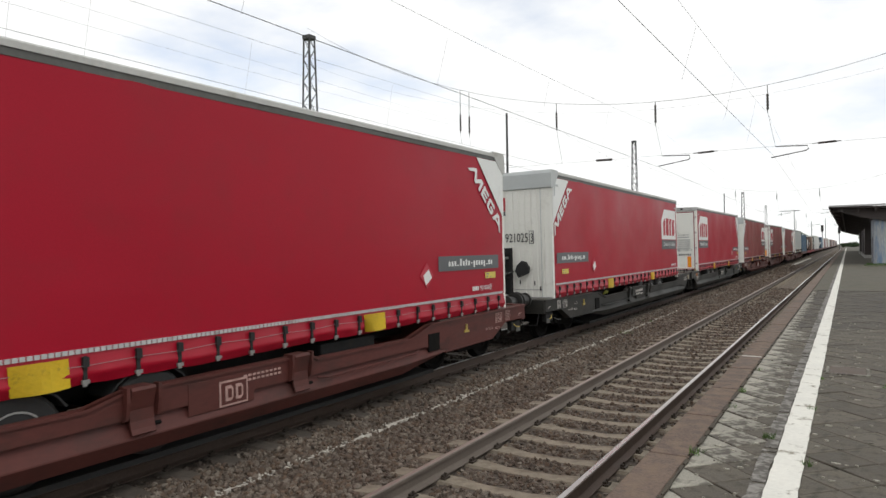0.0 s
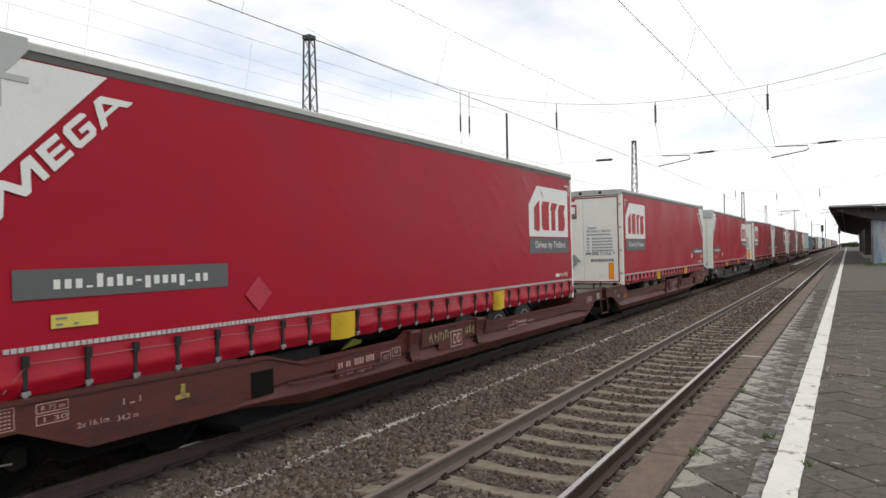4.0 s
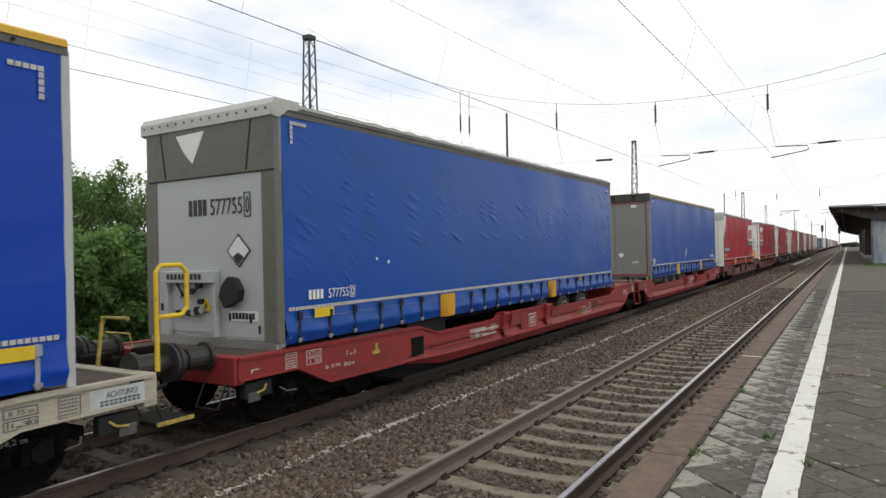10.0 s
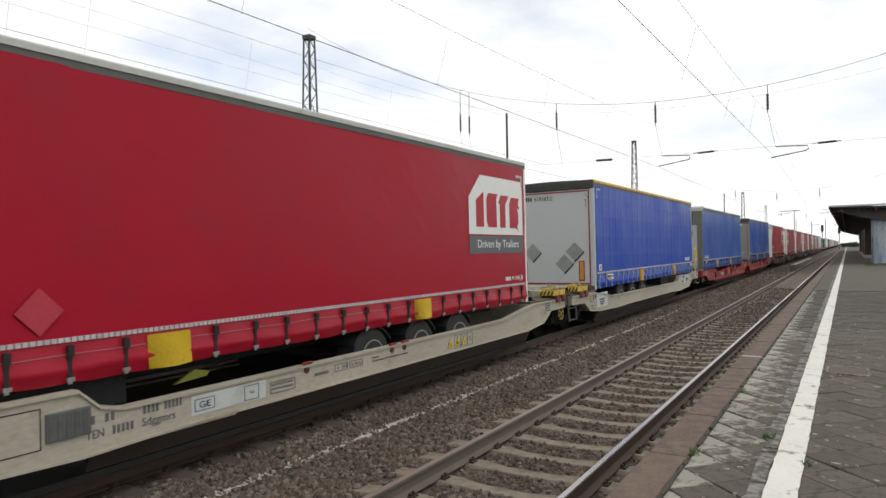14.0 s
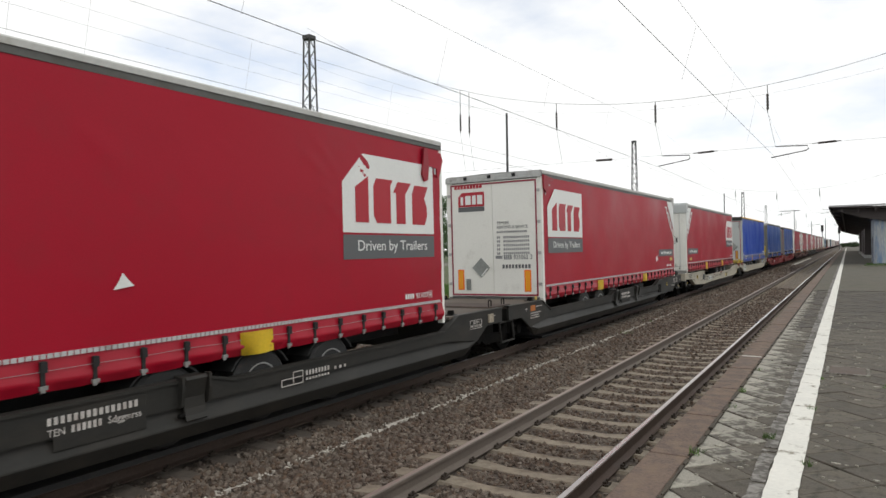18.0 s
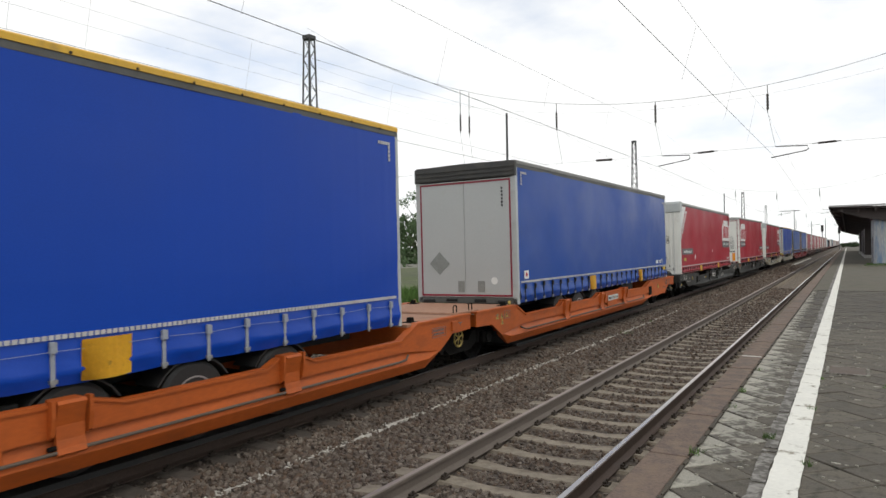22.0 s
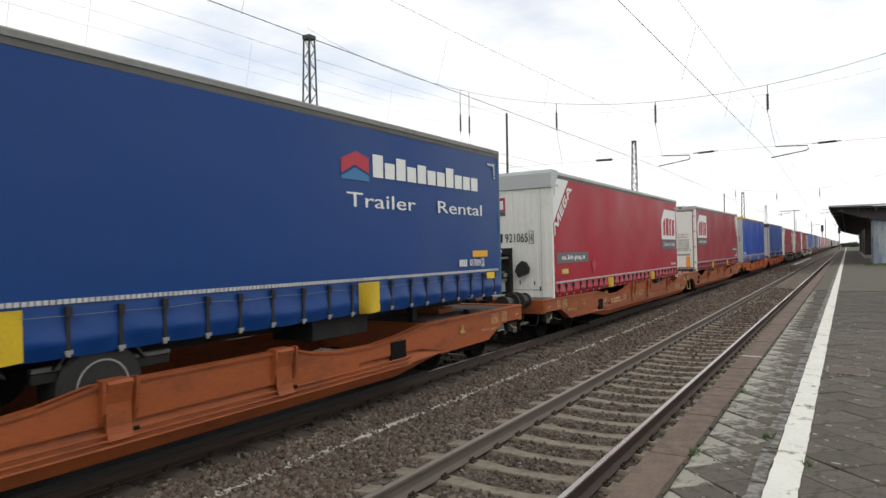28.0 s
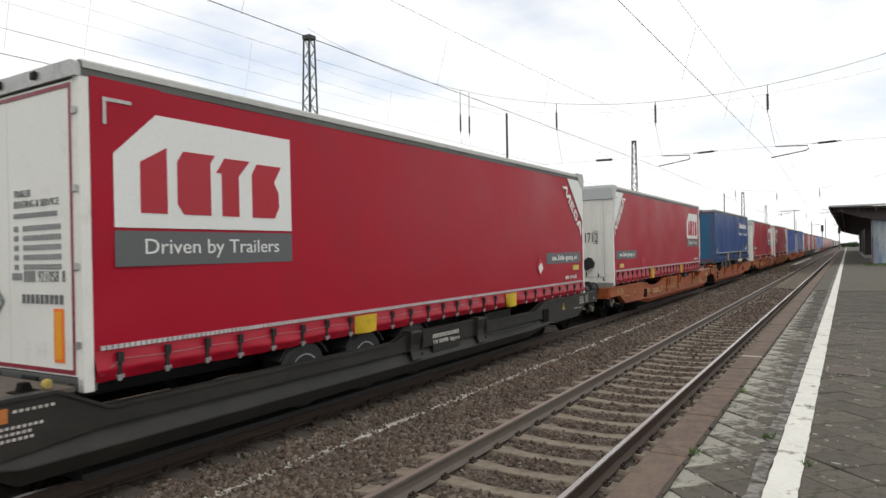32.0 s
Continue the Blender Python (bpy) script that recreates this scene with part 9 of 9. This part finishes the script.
for x in (-0.4, 0.7, 1.8, 2.9, 4.6, 6.2):
    part("purlin", boxes((x, x + 0.12, 0.0, 120.0, 4.10 - 0.02 * abs(3.2 - x), 4.30)), CANOPY_DARK, canopy)
hut = thing("platform_hut", pose(1.75, 61.0, PLATFORM_Z), "pale plastered platform hut daubed with blue paint", "hut")
part("side_wall", boxes((0.0, 0.18, 0.0, 7.0, 0.0, 3.5)), HUT, hut)
part("end_wall", boxes((0.18, 3.8, 0.0, 0.2, 0.0, 3.5)), HUT_END, hut)
part("pilaster", boxes((0.18, 0.75, -0.08, -0.003, 0.0, 3.5)), HUT, hut)
part("side_wall", boxes((3.6, 3.8, 0.2, 7.0, 0.0, 3.5)), HUT, hut)
part("end_wall", boxes((0.18, 3.6, 6.8, 7.0, 0.0, 3.5)), HUT_END, hut)
part("roof", boxes((-0.1, 3.9, -0.1, 7.1, 3.5, 3.6)), CANOPY_DARK, hut)
part("doorway_panel", boxes((-0.02, -0.003, 3.0, 4.1, 0.0, 2.1)), CANOPY_DARK, hut)
for y, h in ((86.0, 3.9), (98.0, 3.9), (120.0, 3.9)):
    c = thing("platform_shelter", pose(1.6, y, PLATFORM_Z), "dark boarded shelter wall under the canopy", "shelter", "shelter walls")
    part("wall", boxes((0.0, 2.6, 0.0, 6.0, 0.0, 3.2)), CANOPY_DARK, c)
    part("plinth", boxes((-0.05, 2.65, -0.05, 6.05, 0.0, 0.35)), HUT_END, c)

# ---- lid in the paving ----
LID = material("rusty_iron_lid", (0.10, 0.075, 0.06), 0.75, 0.3, vary=0.15, fine=30, coarse=4, bump=0.3)
lid = thing("service_lid", pose(-0.02, 10.0, PLATFORM_Z), "rusty square service lid in a pale frame, set in the paving", "manhole cover")
part("lid_plate", boxes((-0.2, 0.2, -0.26, 0.26, -0.03, 0.004), bevel=0.004), LID, lid)
for r in ((-0.24, 0.24, -0.30, -0.265), (-0.24, 0.24, 0.265, 0.30), (-0.24, -0.205, -0.26, 0.26), (0.205, 0.24, -0.26, 0.26)):
    part("lid_frame", boxes((*r, -0.03, 0.005)), SLAB_WORN, lid)

# ---- plants ----
def leaf_material(name, colour, spread):
    """Leaves let a part of the light through."""
    m = material(name, colour, 0.6, vary=0.25, fine=3, coarse=0.5, spread=spread, gloss=0.3)
    n, l = m.node_tree.nodes, m.node_tree.links
    b, out = n["Principled BSDF"], n["Material Output"]
    tr, mix = n.new("ShaderNodeBsdfTranslucent"), n.new("ShaderNodeMixShader")
    l.new(b.inputs["Base Color"].links[0].from_socket, tr.inputs["Color"])
    mix.inputs[0].default_value = 0.50
    l.new(b.outputs[0], mix.inputs[1])
    l.new(tr.outputs[0], mix.inputs[2])
    l.new(mix.outputs[0], out.inputs["Surface"])
    return m


LEAF_DARK = leaf_material("dark_green_leaves", (0.135, 0.225, 0.078), 0.55)
LEAF_MID = leaf_material("mid_green_leaves", (0.160, 0.265, 0.082), 0.55)
LEAF_LIGHT = leaf_material("fresh_green_leaves", (0.185, 0.295, 0.090), 0.55)
LEAF_FAR = leaf_material("distant_green_leaves", (0.100, 0.155, 0.075), 0.8)
BARK = material("grey_brown_bark", (0.09, 0.07, 0.05), 0.9, vary=0.2, fine=20, bump=0.5)
GRASS = leaf_material("rough_green_grass", (0.08, 0.15, 0.035), 0.9)


def leaves(name, centres, radii, count, size, seed, mat, parent=None, squash=0.55):
    """Small bent leaves round many clump centres, as one mesh."""
    rng_ = np.random.default_rng(seed)
    centres, radii = np.array(centres, float), np.array(radii, float)
    w = radii ** 2 / (radii ** 2).sum()
    idx = rng_.choice(len(centres), count, p=w)
    d = rng_.normal(size=(count, 3))
    d /= np.linalg.norm(d, axis=1)[:, None]
    rad = radii[idx] * rng_.uniform(0.1, 1.45, count) ** 0.6
    p = centres[idx] + d * rad[:, None] * np.array([1, 1, 0.85])
    # leaves face outwards and up, with scatter
    n = d * 0.7 + np.array([0, 0, 0.5]) + rng_.normal(scale=0.55, size=(count, 3))
    n /= np.linalg.norm(n, axis=1)[:, None]
    t = np.cross(n, rng_.normal(size=(count, 3)))
    t /= np.linalg.norm(t, axis=1)[:, None]
    b = np.cross(n, t)
    s = size * rng_.uniform(0.55, 1.35, count)[:, None]
    v = np.stack([p - t * s, p - b * s * squash + n * s * 0.12, p + t * s - n * s * 0.25, p + b * s * squash + n * s * 0.12], 1).reshape(-1, 3)
    f = (np.arange(4)[None] + 4 * np.arange(count)[:, None])
    me = bpy.data.meshes.new(name)
    me.from_pydata(v.tolist(), [], f.tolist())
    return link_mesh(name, me, mat, parent)


def bush(x, y, r, h, seed, mat, count=3000, size=0.085, z=-0.66):
    root = thing("bush", pose(x, y, z), "dense leafy green bush beside the railway", "bush", "bushes behind the train")
    rr = random.Random(seed)
    cs, rs = [], []
    for k in range(80):
        a, q = rr.uniform(0, 6.28), rr.random() ** 0.5
        zz = h * rr.uniform(0.12, 0.92)
        env = r * (0.75 + 0.5 * math.sin(math.pi * min(zz / h, 1.0)) - 0.45 * (zz / h) ** 2)
        cs.append((env * q * math.cos(a), env * q * math.sin(a), zz * rr.uniform(0.8, 1.08)))
        rs.append(rr.uniform(0.14, 0.36) * r * 0.75)
    bm = bmesh.new()
    for c in cs[::4]:
        rod(bm, (c[0] * 0.12, c[1] * 0.12, 0), (c[0] * 0.55, c[1] * 0.55, c[2] * 0.6), 0.035, 5, 0.02)
        rod(bm, (c[0] * 0.55, c[1] * 0.55, c[2] * 0.6), c, 0.02, 5, 0.006)
    part("branchwork", bm, BARK, root)
    leaves("foliage", cs, rs, count, size, seed, mat, root)
    return root


def tree(x, y, h, r, seed, mat, count=3500, size=0.11, z=-0.66, feathery=False, name="tree"):
    root = thing(name, pose(x, y, z), "leafy green tree with an uneven crown behind the railway", "tree", "trees behind the train")
    rr = random.Random(seed)
    bm = bmesh.new()
    rod(bm, (0, 0, 0), (rr.uniform(-0.2, 0.2), rr.uniform(-0.2, 0.2), h * 0.5), 0.16 * h / 8, 8, 0.10 * h / 8)
    part("trunk", bm, BARK, root)
    cs, rs = [], []
    limbs = bmesh.new()
    for k in range(26):
        a = rr.uniform(0, 6.28)
        zz = h * rr.uniform(0.35, 0.96)
        env = r * math.sin(math.pi * min(0.25 + 0.7 * (zz / h - 0.3), 0.98))
        q = rr.random() ** 0.4
        c = (env * q * math.cos(a), env * q * math.sin(a), zz)
        rod(limbs, (0, 0, zz * 0.55), c, 0.04 * h / 8, 5, 0.012)
        cs.append(c)
        rs.append(rr.uniform(0.16, 0.34) * r)
    if feathery:
        for k in range(12):
            a = rr.uniform(0, 6.28)
            tip = (r * 0.9 * math.cos(a), r * 0.9 * math.sin(a), h * rr.uniform(0.9, 1.06))
            rod(limbs, (0, 0, h * 0.6), tip, 0.03, 5, 0.008)
            for q in (0.55, 0.7, 0.85, 1.0):
                cs.append(tuple(Vector((0, 0, h * 0.6)).lerp(Vector(tip), q)))
                rs.append(0.13 * r)
    part("branchwork", limbs, BARK, root)
    leaves("crown", cs, rs, count, size, seed, mat, root)
    return root


# dense belt where the wagons' gaps open the view
rr = random.Random(77)
row = [(-17.6, 2.5), (-18.0, 4.8), (-17.4, 7.0), (-18.4, 8.4), (-17.2, 9.8), (-18.2, 11.2), (-17.0, 12.6), (-18.2, 13.6)]
for k, (x, y) in enumerate(row):
    bush(x, y, rr.uniform(1.5, 1.9), rr.uniform(2.9, 3.7), 100 + k, (LEAF_DARK, LEAF_MID, LEAF_LIGHT)[k % 3], 17000, 0.075)
for k, (x, y, h) in enumerate(((-19.8, 5.0, 4.8), (-20.4, 7.6, 5.2), (-20.0, 9.6, 4.9), (-20.5, 11.6, 5.3), (-20.4, 13.6, 5.2), (-21.2, 15.2, 5.0))):
    tree(x, y, h + 0.1, 1.8, 200 + k, (LEAF_DARK, LEAF_MID)[k % 2], 4600, 0.065, feathery=True)
for k, (x, y, r, h) in enumerate(((-18.0, 15.0, 1.2, 3.3), (-18.8, 15.9, 0.9, 2.5), (-19.3, 17.9, 0.9, 1.2), (-20.0, 19.4, 0.9, 1.1), (-21.2, 21.4, 1.3, 2.5), (-21.8, 23.2, 1.6, 3.3), (-22.6, 25.2, 1.5, 3.2), (-20.2, 23.3, 1.2, 2.0), (-21.4, 26.2, 1.3, 2.3), (-24.6, 30.5, 1.7, 3.2))):
    bush(x, y, r, h, 300 + k, (LEAF_LIGHT, LEAF_MID)[k % 2], 9000, 0.07)
for k, (x, y, h, r) in enumerate(((-36.5, 31.5, 8.6, 2.4), (-41.0, 37.0, 7.0, 2.2), (-50.0, 47.0, 8.6, 3.2), (-47.0, 50.5, 9.0, 3.4), (-54.0, 43.0, 8.0, 3.0), (-46.0, 56.0, 8.6, 3.4), (-43.0, 53.0, 9.8, 2.8), (-56.0, 62.0, 9.6, 4.2), (-62.0, 40.0, 9.0, 4.0), (-44.0, 22.0, 8.0, 3.0), (-40.0, 15.0, 8.0, 3.0), (-41.0, 8.0, 8.0, 3.0), (-52.0, 30.0, 9.0, 3.4), (-40.0, 62.0, 9.5, 3.2))):
    tree(x, y, h, r, 400 + k, LEAF_FAR if k % 3 else LEAF_DARK, 5200, 0.13)
# far belt of woods along the line
cs, rs = [], []
for k in range(170):
    y = rr.uniform(70, 520)
    cs.append((-60 - rr.uniform(0, 25) - y * 0.02, y, rr.uniform(1.0, 8.0)))
    rs.append(rr.uniform(2.0, 4.0))
far = leaves("far_woods", cs, rs, 16000, 0.6, 9, LEAF_FAR)
tagged(far, "distant belt of green woods along the line", "woods", kind="stuff")

# trees at the far end of the line
for k, (x, y, h, r) in enumerate(((2.5, 360.0, 3.2, 2.0), (8.0, 350.0, 9.0, 4.0), (-1.0, 400.0, 3.0, 2.0), (14.0, 340.0, 9.5, 4.2), (-24.0, 420.0, 9.0, 4.5), (-33.0, 400.0, 9.0, 4.5))):
    tree(x, y, h, r, 600 + k, LEAF_FAR, 1500, 0.32)
# a pale yard far behind the bushes
YARD = material("pale_gravel_yard", (0.20, 0.19, 0.165), 0.95, vary=0.15, fine=6, coarse=0.3, bump=0.5)
yard = poly("yard", [(-140, 45, -0.652), (-60, 45, -0.652), (-60, 120, -0.652), (-140, 120, -0.652)], [(0, 1, 2, 3)], YARD)
tagged(yard, "pale gravel yard behind the trees", "ground", kind="structure")

# rough grass and weeds
def blades(name, area, count, hgt, seed, mat, z=-0.66, label=""):
    rng_ = np.random.default_rng(seed)
    x0, x1, y0, y1 = area
    p = np.stack([rng_.uniform(x0, x1, count), rng_.uniform(y0, y1, count), np.full(count, z)], 1)
    h = hgt * rng_.uniform(0.4, 1.3, count)
    a = rng_.uniform(0, 6.28, count)
    s = np.stack([np.cos(a), np.sin(a), np.zeros(count)], 1) * (h * 0.06)[:, None]
    tip = p + np.stack([rng_.normal(scale=0.3, size=count) * h, rng_.normal(scale=0.3, size=count) * h, h], 1)
    v = np.stack([p - s, p + s, tip], 1).reshape(-1, 3)
    me = bpy.data.meshes.new(name)
    me.from_pydata(v.tolist(), [], (np.arange(3)[None] + 3 * np.arange(count)[:, None]).tolist())
    return tagged(link_mesh(name, me, mat), label, "grass", kind="stuff")


blades("rough_grass", (-17.5, -12.9, 3.0, 32.0), 11000, 0.35, 31, GRASS, label="rough green grass and weeds beside the track")
blades("rough_grass", (1.2, 6.0, 59.6, 60.8), 1500, 0.14, 33, GRASS, PLATFORM_Z - 0.01, "green grass growing along the foot of the hut")
for k, (x, y, w, n) in enumerate(((-0.59, 6.25, 0.045, 70), (-1.02, 8.1, 0.03, 30), (-0.32, 7.5, 0.03, 26), (-0.28, 5.6, 0.03, 26), (-1.05, 5.5, 0.04, 40), (0.35, 9.0, 0.03, 20))):
    blades("weed_tuft", (x - w, x + w, y - w, y + w), n, 0.055, 50 + k, GRASS, PLATFORM_Z - 0.008, "small green weed in a joint of the paving")
for k, (x, y, n) in enumerate(((-5.30, 18.6, 50), (-5.55, 21.8, 36))):
    blades("weed_tuft", (x - 0.14, x + 0.14, y - 0.18, y + 0.18), n, 0.11, 60 + k, GRASS, -0.26, "low green weed among the track stones")
blades("rough_grass", (1.0, 6.0, 55.0, 59.6), 2600, 0.07, 34, GRASS, PLATFORM_Z - 0.01, "thin green grass on the paving before the hut")
blades("rough_grass", (-24.0, -17.0, 14.0, 40.0), 12000, 0.6, 32, GRASS, label="rough green grass among low bushes")
for k, (x, y, r) in enumerate(((-0.57, 6.22, 0.03), (-1.025, 7.30, 0.04), (-0.29, 9.3, 0.02), (-1.02, 9.6, 0.03), (-1.02, 5.6, 0.03))):
    w = blades("weed_tuft", (x - r, x + r, y - r * 1.6, y + r * 1.6), 34, 0.045, 40 + k, GRASS, PLATFORM_Z - 0.02 if x > -2 else -0.26, "small green weed tuft growing in a joint")


motions()
